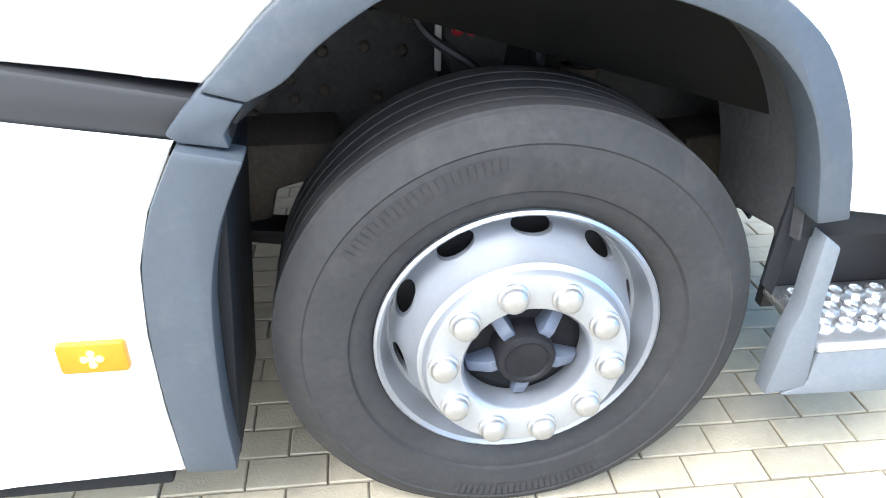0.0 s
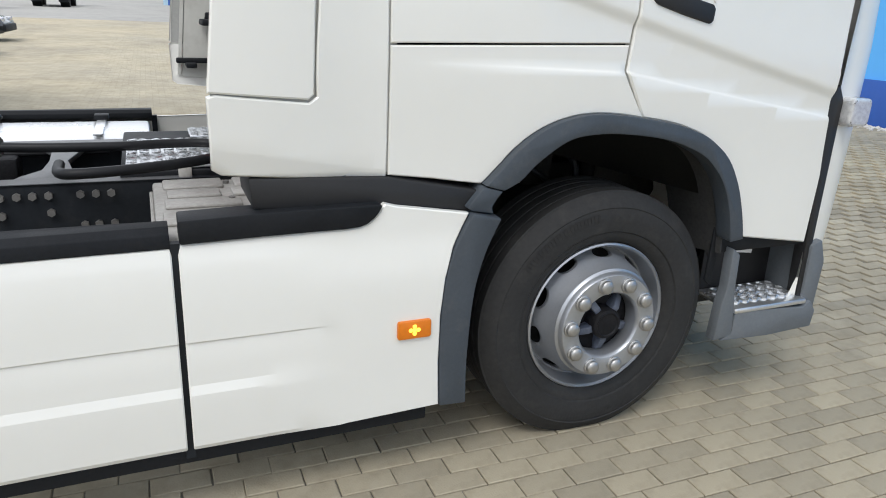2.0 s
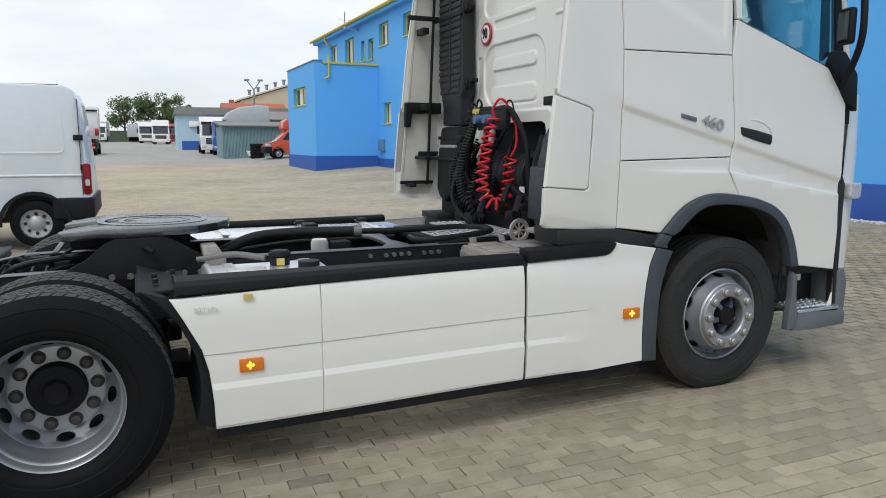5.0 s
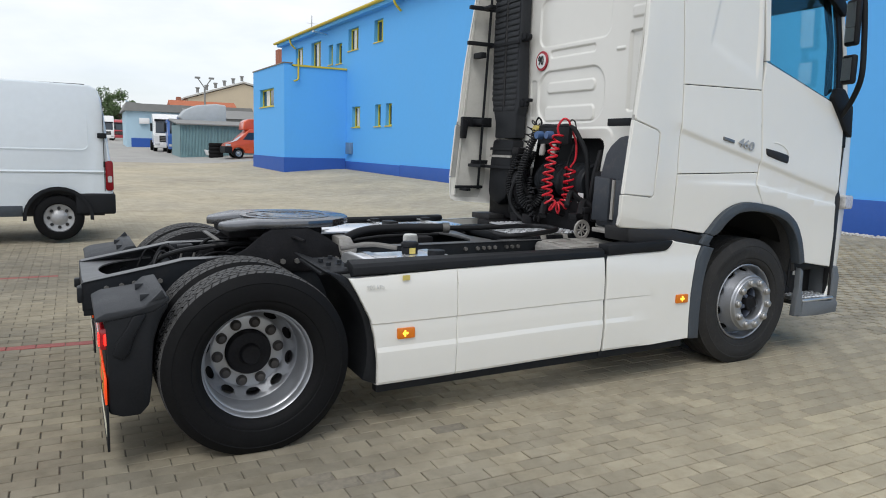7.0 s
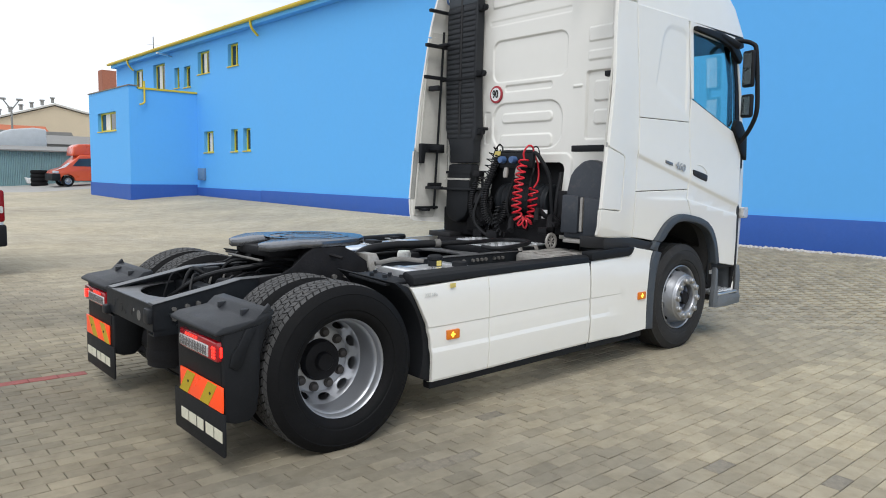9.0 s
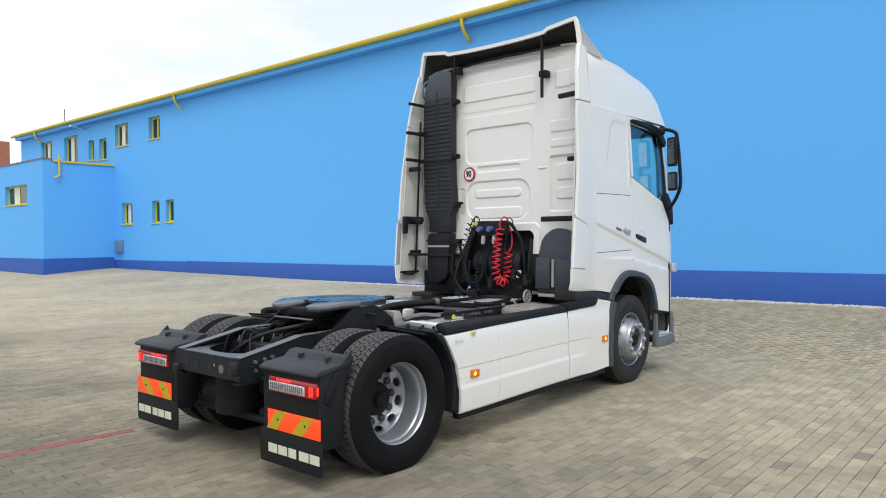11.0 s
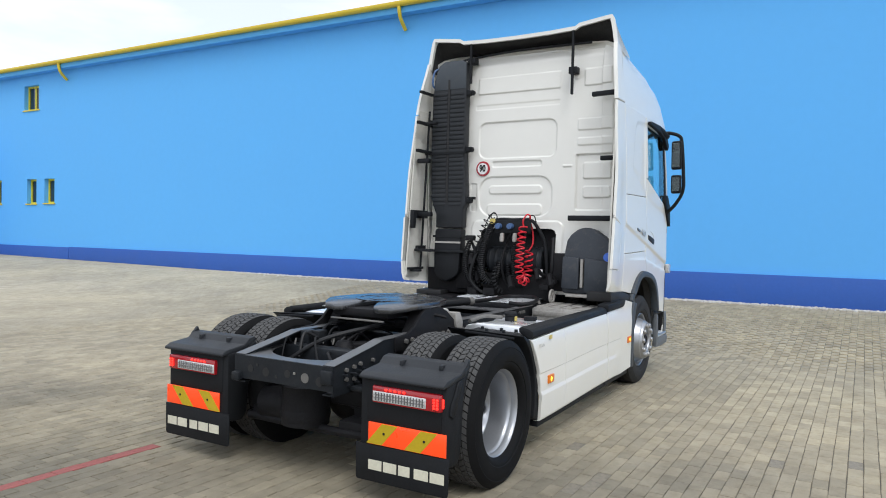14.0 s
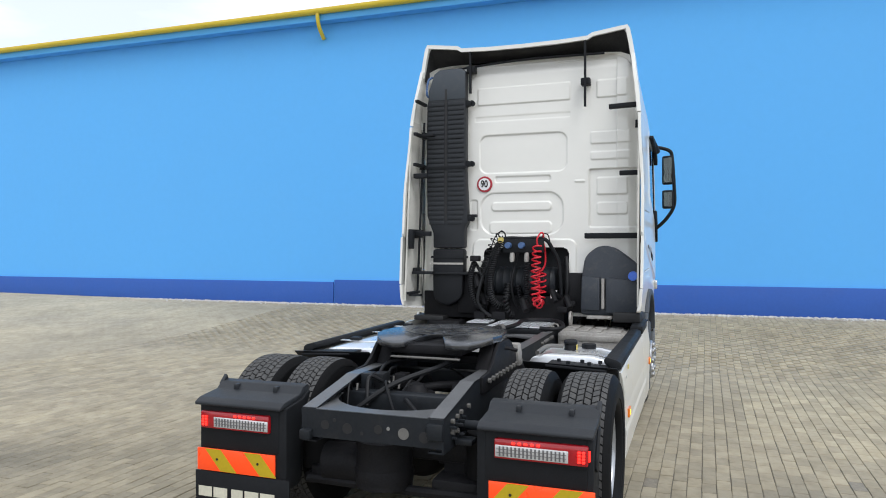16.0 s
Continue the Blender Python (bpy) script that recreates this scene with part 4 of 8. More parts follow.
def rr_dist(y, z, y0, y1, z0, z1, r):
    dy = abs(y - (y0 + y1) / 2) - (y1 - y0) / 2 + r
    dz = abs(z - (z0 + z1) / 2) - (z1 - z0) / 2 + r
    return math.hypot(max(dy, 0), max(dz, 0)) + min(max(dy, dz), 0) - r


def fairing_side(x, z):
    """The deflector's flank, folded inwards along its lower edge."""
    return side(x, z) + 0.22 * max(0.0, 1.188 - 0.168 * (x + 1.463) - z) - 0.022 * smoothstep(-1.05, -1.40, x) * smoothstep(2.9, 2.2, z)


both(lambda: panel(FAIR, fairing_side, 0.022, 0.005, GX, GZ, None, [(-1.463, 1.188, -0.168), (-1.463, 1.178, -0.168)]), "side_fairing", WHITE, "white side air deflector behind the cab")
both(lambda: panel([(-1.490, 1.337), (-1.203, 1.317), (-1.185, 1.331), (-1.220, 1.743), (-1.243, 1.762), (-1.487, 1.824)], lambda x, z: fairing_side(x, z) - 0.003, 0.02, 0.005, steps(-1.48, -1.19, 0.07)), "hatch", WHITE, "white hatch in the side deflector")
both(lambda: panel([(-1.484, 1.29), (-1.16, 1.28), (-1.18, 1.80), (-1.476, 1.86)], lambda x, z: fairing_side(x, z) + 0.012, 0.008, 0.002, steps(-1.48, -1.17, 0.07)), "panel_backing", SEAL, "grey backing of the hatch joint")
both(lambda: panel([(-1.323, 3.003), (-1.062, 3.003), (-1.056, 3.25), (-1.056, 3.46), (-1.056, 3.58), (-1.195, 3.60), (-1.265, 3.33)], lambda x, z: 0.047 + 0.075 * smoothstep(2.95, 3.75, z), 0.03, 0.006, GX, [3.1, 3.2, 3.3, 3.4, 3.5]), "upper_fairing", WHITE, "white upper side deflector")
both(lambda: panel([(-0.178, 2.096), (-0.225, 2.90), (-0.24, 2.985)] + seam_edge(2.985, 2.088, 0.0028), sleeper_side, 0.03, 0.004, steps(-1.04, -0.19, 0.0125), steps(2.10, 2.97, 0.02)), "sleeper_panel", WHITE, "white upper sleeper side panel")
both(lambda: panel([(-0.118, 1.492), (-0.115, 1.60), (-0.176, 2.090)] + seam_edge(2.082, 1.475, 0.0028), side, 0.03, 0.004, GX, GZ, lines=CREASES), "side_panel", WHITE, "white middle side panel with badge")
both(lambda: panel(seam_edge(1.09, 2.98, 0.025) + seam_edge(2.98, 1.09, -0.025), lambda x, z: side(x, z) + 0.011, 0.012, 0.002, GX, GZ), "panel_seal", SEAL, "grey seal between cab and side deflector")
both(lambda: panel([(-1.02, 2.035), (-0.165, 2.04), (-0.175, 2.14), (-1.025, 2.135)], lambda x, z: side(x, z) + 0.012, 0.01, 0.002, GX, GZ), "panel_backing", DARK, "dark backing of the panel joint")
both(lambda: panel([(-0.20, 1.90), (-0.075, 1.90), (-0.125, 2.32), (-0.135, 2.90), (-0.25, 2.98), (-0.24, 2.32)], lambda x, z: side(x, z) + 0.024, 0.01, 0.002, GX, GZ), "panel_backing", DARK, "dark backing of the door joint")
both(lambda: panel([(-1.30, 2.94), (-1.06, 2.94), (-1.06, 3.05), (-1.29, 3.05)], lambda x, z: 0.047 + 0.025, 0.01, 0.002), "panel_backing", WHITE_IN, "pale backing of the deflector joint")
both(lambda: panel([(-1.04, 2.96), (-0.26, 2.95), (-0.26, 2.998), (-1.06, 2.998)], lambda x, z: side(x, z) + 0.02, 0.01, 0.002, GX, GZ), "panel_backing", DARK)
ARCH_A = [(-0.634, 1.043), (-0.577, 1.100), (-0.525, 1.152), (-0.46, 1.200), (-0.38, 1.238), (-0.29, 1.260), (-0.20, 1.266), (-0.10, 1.260), (-0.012, 1.248)]
ARCH_B = [(-0.012, 1.248), (0.12, 1.228), (0.215, 1.203), (0.30, 1.170), (0.403, 1.096), (0.475, 0.992), (0.520, 0.882), (0.550, 0.772)]
ARCH_IN = [(0.484, 0.765), (0.452, 0.884), (0.406, 0.985), (0.343, 1.059), (0.259, 1.118), (0.104, 1.170), (-0.08, 1.195), (-0.22, 1.198), (-0.33, 1.179), (-0.44, 1.112), (-0.505, 1.054), (-0.566, 1.024)]


def flow(points, n=4):
    """The polyline, smoothed."""
    return [(p.x, p.z) for p in smooth_path([(x, 0, z) for x, z in points], n)]


ARCH_OUT = flow(ARCH_A)
both(lambda: panel(seam_edge(1.468, 1.085, 0.0028) + [(-0.80, 1.068)] + ARCH_OUT + [(-0.118, 1.395), (-0.118, 1.486)], side, 0.03, 0.004, GX, GZ, lines=CREASES + SIDE_LOW), "lower_side_panel", WHITE, "white panel behind the wheel arch")
DOOR = flow(ARCH_B) + [(0.935, 0.715), (0.945, 1.00), (0.905, 1.30), (0.90, 1.42), (0.865, 1.84), (0.68, 2.055), (0.45, 2.125),
        (-0.095, 2.285), (-0.155, 2.30), (-0.170, 2.10), (-0.107, 1.60), (-0.108, 1.40)]
both(lambda: panel(DOOR, side, 0.03, 0.006, GX, GZ, lines=CREASES + DOOR_LOW), "door", WHITE, "white cab door with the window above its slanting sill")
both(lambda: panel([(-0.155, 2.305), (-0.112, 2.305), (-0.150, 2.895), (0.62, 2.86), (0.66, 2.95), (-0.20, 2.975), (-0.215, 2.90)], side, 0.03, 0.004, GX), "door_frame", WHITE, "white upper door frame")
both(lambda: panel([(-0.108, 2.300), (0.45, 2.134), (0.70, 2.058), (0.745, 2.08), (0.70, 2.50), (0.62, 2.855), (-0.145, 2.89)], lambda x, z: side(x, z) + 0.012, 0.006, 0.002, GX), "window_pane", GLASS, "tinted door glass")
both(lambda: panel([(0.70, 2.055), (0.868, 1.835), (0.875, 1.70), (0.93, 1.70), (0.91, 2.0), (0.82, 2.45), (0.735, 2.86), (0.66, 2.955), (0.63, 2.86), (0.705, 2.50), (0.748, 2.08)], lambda x, z: side(x, z) + 0.006, 0.03, 0.004, GX), "pillar_trim", DARK, "black trim of the windscreen pillar")
both(lambda: panel([(0.835, 2.03), (0.897, 2.01), (0.812, 2.45), (0.735, 2.80), (0.700, 2.80), (0.768, 2.45)], lambda x, z: side(x, z) + 0.001, 0.02, 0.004, GX), "pillar", WHITE, "white windscreen pillar")
both(lambda: prism([(0.66, 2.10), (0.72, 2.14), (0.69, 2.5), (0.60, 2.85), (0.54, 2.85), (0.64, 2.5)], "y", 0.075, 0.10), "window_bar", DARK, "black inner window bar")
both(lambda: prism([(-0.17, 2.90), (0.25, 2.875), (0.50, 2.83), (0.70, 2.70), (0.74, 2.76), (0.60, 2.90), (0.30, 2.945), (-0.16, 2.935)], "y", 0.0, 0.042, 0.006), "rain_deflector", DARK, "dark smoked wind deflector over the door glass")
# cab interior seen through the glass: seats and wheel
part("cab_floor", box(-0.95, 1.0, 0.16, 2 * C - 0.16, 1.93, 1.96), DARK, truck)
for y in (0.55, 2 * C - 0.55):
    b = box(0.0, 0.5, y - 0.25, y + 0.25, 1.97, 2.12, 0.05)
    s2 = box(-0.12, 0.03, y - 0.24, y + 0.24, 2.05, 2.72, 0.06, b)
    part("seat", s2, GREY, truck, "grey driver seat")
part("steering_wheel", tube([(0.70 + 0.17 * 0.55 * math.sin(t), 2 * C - 0.55 + 0.21 * math.cos(t), 2.22 + 0.19 * math.sin(t)) for t in [2 * math.pi * k / 24 for k in range(25)]], 0.016), DARK, truck)
wind = bmesh.new()
vs = [wind.verts.new(p) for p in ((1.245, 0.30, 1.9), (1.245, 2 * C - 0.30, 1.9), (1.07, 2 * C - 0.28, 2.9), (1.07, 0.28, 2.9))]
wind.faces.new(vs)
ex = bmesh.ops.extrude_face_region(wind, geom=wind.faces[:])
for g in ex["geom"]:
    if isinstance(g, bmesh.types.BMVert):
        g.co.x -= 0.008
part("windscreen", wind, GLASS, truck, "large slanting windscreen")
both(lambda: prism([(-0.075, 1.672), (0.05, 1.654), (0.195, 1.626), (0.207, 1.612), (0.207, 1.572), (0.195, 1.563), (0.07, 1.588), (-0.045, 1.616), (-0.065, 1.63)], "y", 0.022, 0.05, 0.006), "door_handle", BLACK, "black recessed door handle")
both(lambda: prism([(0.0, 1.715), (0.06, 1.722), (0.13, 1.706), (0.19, 1.672), (0.212, 1.63), (0.20, 1.632), (0.175, 1.665), (0.12, 1.694), (0.06, 1.708)], "y", 0.029, 0.05, 0.003), "handle_shroud", WHITE, "white handle surround with lock")
letters("460", 0.088, BADGEGREY, truck, Matrix.Translation((-0.315, 0.021, 1.692)) @ Euler((radians(90), radians(12), 0)).to_matrix().to_4x4() @ Matrix.Diagonal((1.38, 1, 1, 1)), "badge_lettering", 0.003, "raised grey number 460 on the side panel", 0.0012)
part("badge", prism([(-0.57, 1.745), (-0.45, 1.722), (-0.448, 1.697), (-0.568, 1.720)], "y", 0.020, 0.036, 0.004), CHROMEGREY, truck, "small dark grey badge bar beside the number")

# -- wheel arches
both(lambda: prism(flow(ARCH_A)[:-1] + flow(ARCH_B) + flow(ARCH_IN), "y", 0.018, 0.10, 0.006), "wheel_arch", GREY, "grey plastic wheel arch trim")
both(lambda: prism(flow([(-0.674, 0.960), (-0.704, 0.905), (-0.730, 0.850), (-0.758, 0.754), (-0.771, 0.62), (-0.771, 0.467), (-0.762, 0.28)]) + flow([(-0.666, 0.275), (-0.670, 0.43), (-0.664, 0.61), (-0.652, 0.726), (-0.627, 0.831), (-0.600, 0.895), (-0.578, 0.938)]), "y", 0.0, 0.07, 0.006), "mudguard_trim", GREY, "grey plastic trim behind the front wheel")
both(lambda: prism([(-0.636, 1.040), (-0.568, 1.022), (-0.590, 0.998), (-0.607, 0.972), (-0.600, 0.950), (-0.670, 0.962), (-0.688, 0.975), (-0.662, 1.010)], "y", 0.022, 0.13, 0.005), "arch_joint", GREY, "grey joint of the wheel arch")


def arch_liner():
    """The wheel housing: a thin black shell that ends short in front of the wheel."""
    bm = bmesh.new()
    pts = flow([(-0.60, 0.975), (-0.54, 1.05), (-0.43, 1.14), (-0.28, 1.210), (-0.08, 1.225), (0.11, 1.20), (0.27, 1.145), (0.37, 1.065), (0.44, 0.96), (0.485, 0.83), (0.505, 0.70)], 3)
    rows = [[bm.verts.new((x * (1 - 0.02 * k), y, z - 0.012 * k)) for x, z in pts] for k, y in enumerate((0.075, 0.17, 0.26, 0.35))]
    for a, b in zip(rows, rows[1:]):
        for i in range(len(pts) - 1):
            bm.faces.new((a[i], a[i + 1], b[i + 1], b[i]))
    # torn lower edge
    for k, (ya, yb, dz) in enumerate(((0.10, 0.15, -0.045), (0.20, 0.22, -0.02), (0.24, 0.33, -0.035))):
        vs = [bm.verts.new(p) for p in ((0.503, ya, 0.70), (0.506, ya + 0.01, 0.69 + dz), (0.506, yb - 0.02, 0.70 + dz), (0.498, yb, 0.69))]
        bm.faces.new(vs)
    bmesh.ops.recalc_face_normals(bm, faces=bm.faces[:])
    bmesh.ops.solidify(bm, geom=bm.faces[:], thickness=0.006)
    return bm


def leaf_spring():
    bm = bmesh.new()
    for k, (half, drop) in enumerate(((0.78, 0.0), (0.66, -0.026))):
        top = [(FA + half * (i / 8 - 1), 0.50 + drop + 0.065 * (i / 8 - 1) ** 2) for i in range(17)]
        prism(top + [(x, z - 0.021) for x, z in top[::-1]], "y", 0.52, 0.61, 0, bm)
    return bm


both(arch_liner, "arch_liner", HOUSING, "black plastic wheel housing")
both(lambda: prism([(-0.70, 0.25), (-0.67, 0.25), (-0.62, 0.94), (-0.66, 0.94)], "y", 0.07, 0.40, 0.004), "mudguard", DARK, "black plastic mudguard behind the wheel")
both(leaf_spring, "leaf_spring", GRIME, "rusty leaf spring over the front axle")
both(lambda: prism([(-0.74, 0.52), (-0.62, 0.54), (-0.60, 0.62), (-0.52, 0.64), (-0.44, 0.66), (-0.44, 0.74), (-0.72, 0.74)], "y", 0.56, 0.80, 0.012), "spring_hanger", EARTHY, "brownish cast spring hanger")
both(lambda: prism([(0.52, 0.54), (0.68, 0.56), (0.70, 0.66), (0.62, 0.74), (0.48, 0.72)], "y", 0.56, 0.80, 0.012), "spring_hanger", EARTHY, "brownish cast front spring hanger")
both(lambda: prism([(-0.64, 0.92), (-0.60, 0.93), (-0.60, 0.83), (-0.62, 0.81), (-0.645, 0.83)], "y", 0.585, 0.60, 0.003), "bracket", EARTHY, "small drilled steel bracket")
both(lambda: box(-0.72, -0.16, 0.775, 0.795, 0.68, 1.00, 0.006), "frame_plate", HOUSING, "dark grey bolted plate on the frame")
for x, z in ((-0.47, 0.90), (-0.36, 0.91), (-0.47, 0.80), (-0.56, 0.83), (-0.55, 0.78), (-0.66, 0.74), (-0.60, 0.72), (-0.26, 0.90), (-0.33, 0.78)):
    both(lambda: lathe([(0.017, 0.0), (0.016, -0.010), (0.010, -0.016), (0.0, -0.017)], 8, None, x, 0.775, z, "y"), "bolt", EARTHY)
both(lambda: box(-0.27, -0.12, 0.66, 0.80, 0.99, 1.12, 0.012), "bracket", EARTHY, "earth-brown bracket over the frame")
both(lambda: box(-0.195, -0.180, 0.58, 0.60, 0.90, 1.02, 0.002), "bracket", ALU_DIRTY, "thin pale steel strip")
both(lambda: prism([(-0.19, 1.15), (-0.02, 1.15), (0.0, 1.00), (-0.02, 0.88), (-0.15, 0.88), (-0.17, 0.96)], "y", 0.61, 0.74, 0.015), "valve_block", HOUSING, "black brake valve block")
for x in (-0.14, -0.105):
    both(lambda: cyl((x, 0.60, 1.02), (x, 0.565, 1.005), 0.013, 10), "connector", YELLOW, "yellow air connector", 0)
    both(lambda: cyl((x, 0.612, 1.004), (x, 0.585, 0.990), 0.015, 10), "connector_ring", SIGNRED)
both(lambda: tube(smooth_path([(-0.05, 0.58, 1.16), (0.0, 0.54, 1.06), (0.035, 0.50, 0.98), (0.03, 0.50, 0.90), (-0.02, 0.52, 0.80)], 8), 0.016, 8), "brake_hose", FRAME)
both(lambda: tube(smooth_path([(-0.30, 0.52, 1.17), (-0.24, 0.50, 1.02), (-0.10, 0.48, 0.92), (-0.06, 0.5, 0.80)], 8), 0.012, 8), "brake_hose", HOSE)
both(lambda: cyl((0.17, 0.60, 0.55), (0.19, 0.62, 1.22), 0.036, 14), "shock_absorber", GRIME, "black shock absorber")
both(lambda: cyl((0.17, 0.60, 0.55), (0.18, 0.61, 0.90), 0.048, 14), "shock_tube", EARTHY)
both(lambda: prism([(0.22, 1.10), (0.60, 1.00), (0.66, 0.80), (0.60, 0.70), (0.30, 0.74), (0.24, 0.90)], "y", 0.70, 0.80, 0.02), "frame_horn", HOUSING, "dark cast front frame section")
part("engine_side", prism([(-0.40, 0.60), (0.60, 0.62), (0.78, 0.75), (0.78, 1.20), (-0.40, 1.25)], "y", 0.98, 1.50, 0.03), EARTHY, truck, "dirty brown engine flank inside the wheel housing")
both(lambda: tube(smooth_path([(0.30, 0.93, 0.80), (0.42, 0.90, 0.88), (0.55, 0.92, 0.84), (0.62, 0.95, 0.92)], 6), 0.028, 8), "engine_hose", HOSE)
both(lambda: box(0.05, 0.22, 0.90, 0.99, 0.70, 0.86, 0.02), "engine_housing", HOUSING, "black housing on the engine flank")

# -- entry steps
def step_frame():
    bm = prism([(0.505, 0.330), (0.60, 0.345), (0.590, 0.45), (0.574, 0.56), (0.568, 0.70), (0.527, 0.730), (0.530, 0.56), (0.517, 0.49)], "y", 0.035, 0.085, 0.006)
    prism([(0.545, 0.325), (0.60, 0.36), (0.60, 0.455), (0.985, 0.425), (1.02, 0.45), (1.06, 0.40), (1.05, 0.325), (0.80, 0.315)], "y", 0.035, 0.075, 0.006, bm)
    prism([(0.985, 0.34), (1.06, 0.34), (1.07, 0.62), (1.03, 0.72), (0.975, 0.70)], "y", 0.05, 0.30, 0.008, bm)
    return bm


both(step_frame, "step_frame", STEPGREY, "grey moulded entry step surround")
both(lambda: prism([(0.478, 0.80), (0.496, 0.80), (0.512, 0.66), (0.50, 0.55), (0.468, 0.58)], "y", 0.10, 0.112, 0.003), "arch_flap", DARK, "dark plastic flap between arch and step")
both(lambda: box(0.60, 1.0, 0.26, 0.29, 0.40, 0.78, 0.004), "step_back", BLACK, "dark panel behind the entry step")


def step_tread():
    bm = box(0.59, 0.99, 0.030, 0.26, 0.440, 0.466, 0.010)
    for i in range(7):
        for j in range(3):
            lathe([(0.023, 0.0), (0.022, 0.009), (0.015, 0.013), (0.013, 0.006), (0.0, 0.005)], 8, bm, 0.635 + i * 0.052, 0.09 + j * 0.06, 0.466, "z")
    return bm


both(step_tread, "step_tread", ALU, "bright studded aluminium step tread")
both(lambda: prism([(0.74, 0.625), (0.86, 0.61), (0.865, 0.70), (0.745, 0.712)], "y", 0.252, 0.259), "sticker", SIGNWHITE, "white sticker with a yellow heading", 0)
both(lambda: prism([(0.744, 0.69), (0.865, 0.678), (0.865, 0.70), (0.745, 0.712)], "y", 0.249, 0.2515), "sticker_heading", YELLOW, "", 0)
both(lambda: box(0.50, 0.96, 0.075, 0.30, 0.70, 0.765, 0.01), "door_sill", DARK, "black sill under the door")

# -- mirrors
def mirror_arm():
    return tube(smooth_path([(0.62, 0.04, 2.90), (0.64, -0.04, 2.90), (0.65, -0.14, 2.86), (0.655, -0.168, 2.78), (0.66, -0.190, 2.45), (0.665, -0.190, 2.22), (0.72, -0.10, 2.06), (0.80, 0.03, 1.94)], 8), 0.021, 10)


both(mirror_arm, "mirror_arm", DARK, "black tubular mirror arm")


def mirror_head(z0, z1):
    bm = box(0.595, 0.655, -0.185, -0.055, z0, z1, 0.024, seg=3)
    for v in bm.verts:
        v.co.x += 0.3 * (v.co.y + 0.09)
    return bm


def mirror_face(z0, z1):
    bm = box(0.587, 0.594, -0.166, -0.074, z0 + 0.026, z1 - 0.026)
    for v in bm.verts:
        v.co.x += 0.3 * (v.co.y + 0.09)
    return bm


both(lambda: mirror_head(2.46, 2.80), "mirror_housing", DARK, "black upper mirror housing")
both(lambda: mirror_head(2.175, 2.395), "mirror_housing", DARK, "black lower wide-angle mirror housing")
both(lambda: mirror_face(2.46, 2.80), "mirror_glass", MIRROR, "", 0, True)
both(lambda: mirror_face(2.175, 2.395), "mirror_glass", MIRROR, "", 0, True)
both(lambda: prism([(0.66, 2.08), (0.86, 1.83), (0.95, 1.78), (0.93, 2.02), (0.80, 2.16), (0.70, 2.16)], "y", 0.01, 0.06, 0.01), "mirror_foot", DARK, "black mirror foot on the door corner")
both(lambda: cyl((0.30, 0.03, 2.92), (0.62, 0.0, 2.86), 0.035, 12), "marker_pod", DARK)

# -- side skirts
def skirt(x_front, x_rear, rear_cut=False, front_top=None):
    prof = [(0.045, 0.268), (0.012, 0.275), (0.004, 0.290), (-0.007, 0.452), (-0.0068, 0.468), (0.001, 0.497), (0.001, 0.58), (0.0065, 0.6305), (0.0, 0.637), (0.002, 0.76), (0.010, 0.86), (0.022, 0.915)]

    def f(x, z):
        for (ya, za), (yb, zb) in zip(prof, prof[1:]):
            if z <= zb:
                y = ya + (yb - ya) * max(0.0, (z - za)) / (zb - za)
                break
        else:
            y = prof[-1][0] + 0.15 * (z - 0.915)
        # the pressed lines run out on the front panel
        fade = smoothstep(-1.08, -1.38, x)
        plain = 0.004 * smoothstep(0.60, 0.28, z) + (0.041 * smoothstep(0.275, 0.268, z)) + 0.022 * smoothstep(0.74, 0.93, z)
        return y * fade + plain * (1 - fade)

    if rear_cut:
        poly = [(x_front, 0.268), (x_front, 0.915), (-3.415, 0.898), (-3.36, 0.80), (-3.29, 0.66), (-3.262, 0.55), (-3.247, 0.40), (-3.243, 0.268)]
    elif front_top:
        poly = [(x_front, 0.285), (-0.774, 0.45), (-0.774, 0.62), (-0.761, 0.754), (-0.734, 0.850), (-0.692, 0.935), (-0.681, 0.958), (-0.806, 0.977), (-0.93, 0.996), (-0.966, 1.006), (-0.975, 0.999), (-0.986, 0.980), (-1.002, 0.961), (-1.023, 0.946), (-1.048, 0.937), (-1.09, 0.934), (-1.36, 0.930), (x_rear, 0.924), (x_rear, 0.268), (-1.3, 0.268)]
    else:
        poly = [(x_front, 0.268), (x_front, 0.918), (x_rear, 0.915), (x_rear, 0.268)]
    return panel(poly, f, 0.02, 0.004, [x / 10 for x in range(-34, -13)] + [-1.40 + 0.04 * k for k in range(9)] + [-1.0, -0.9, -0.8], [z for _, z in prof[1:]] + [0.36, 0.55, 0.70, 0.80, 0.88])


both(lambda: skirt(-0.765, -1.583, front_top=True), "side_skirt", WHITE, "white front side skirt with an amber marker", 14)
both(lambda: skirt(-1.600, -2.738), "side_skirt", WHITE, "white middle side skirt", 14)
both(lambda: skirt(-2.741, -3.43, rear_cut=True), "side_skirt", WHITE, "white rear side skirt cut to the wheel", 14)
both(lambda: box(-3.24, -0.80, 0.03, 0.10, 0.222, 0.275, 0.008), "skirt_strip", DARK, "black rubber strip under the skirts")
both(lambda: box(-2.752, -2.728, 0.0085, 0.016, 0.30, 0.84), "skirt_joint", WHITE_IN, "", 0)
both(lambda: box(-1.605, -1.578, 0.022, 0.05, 0.24, 0.93), "skirt_bracket", FRAME, "", 0)
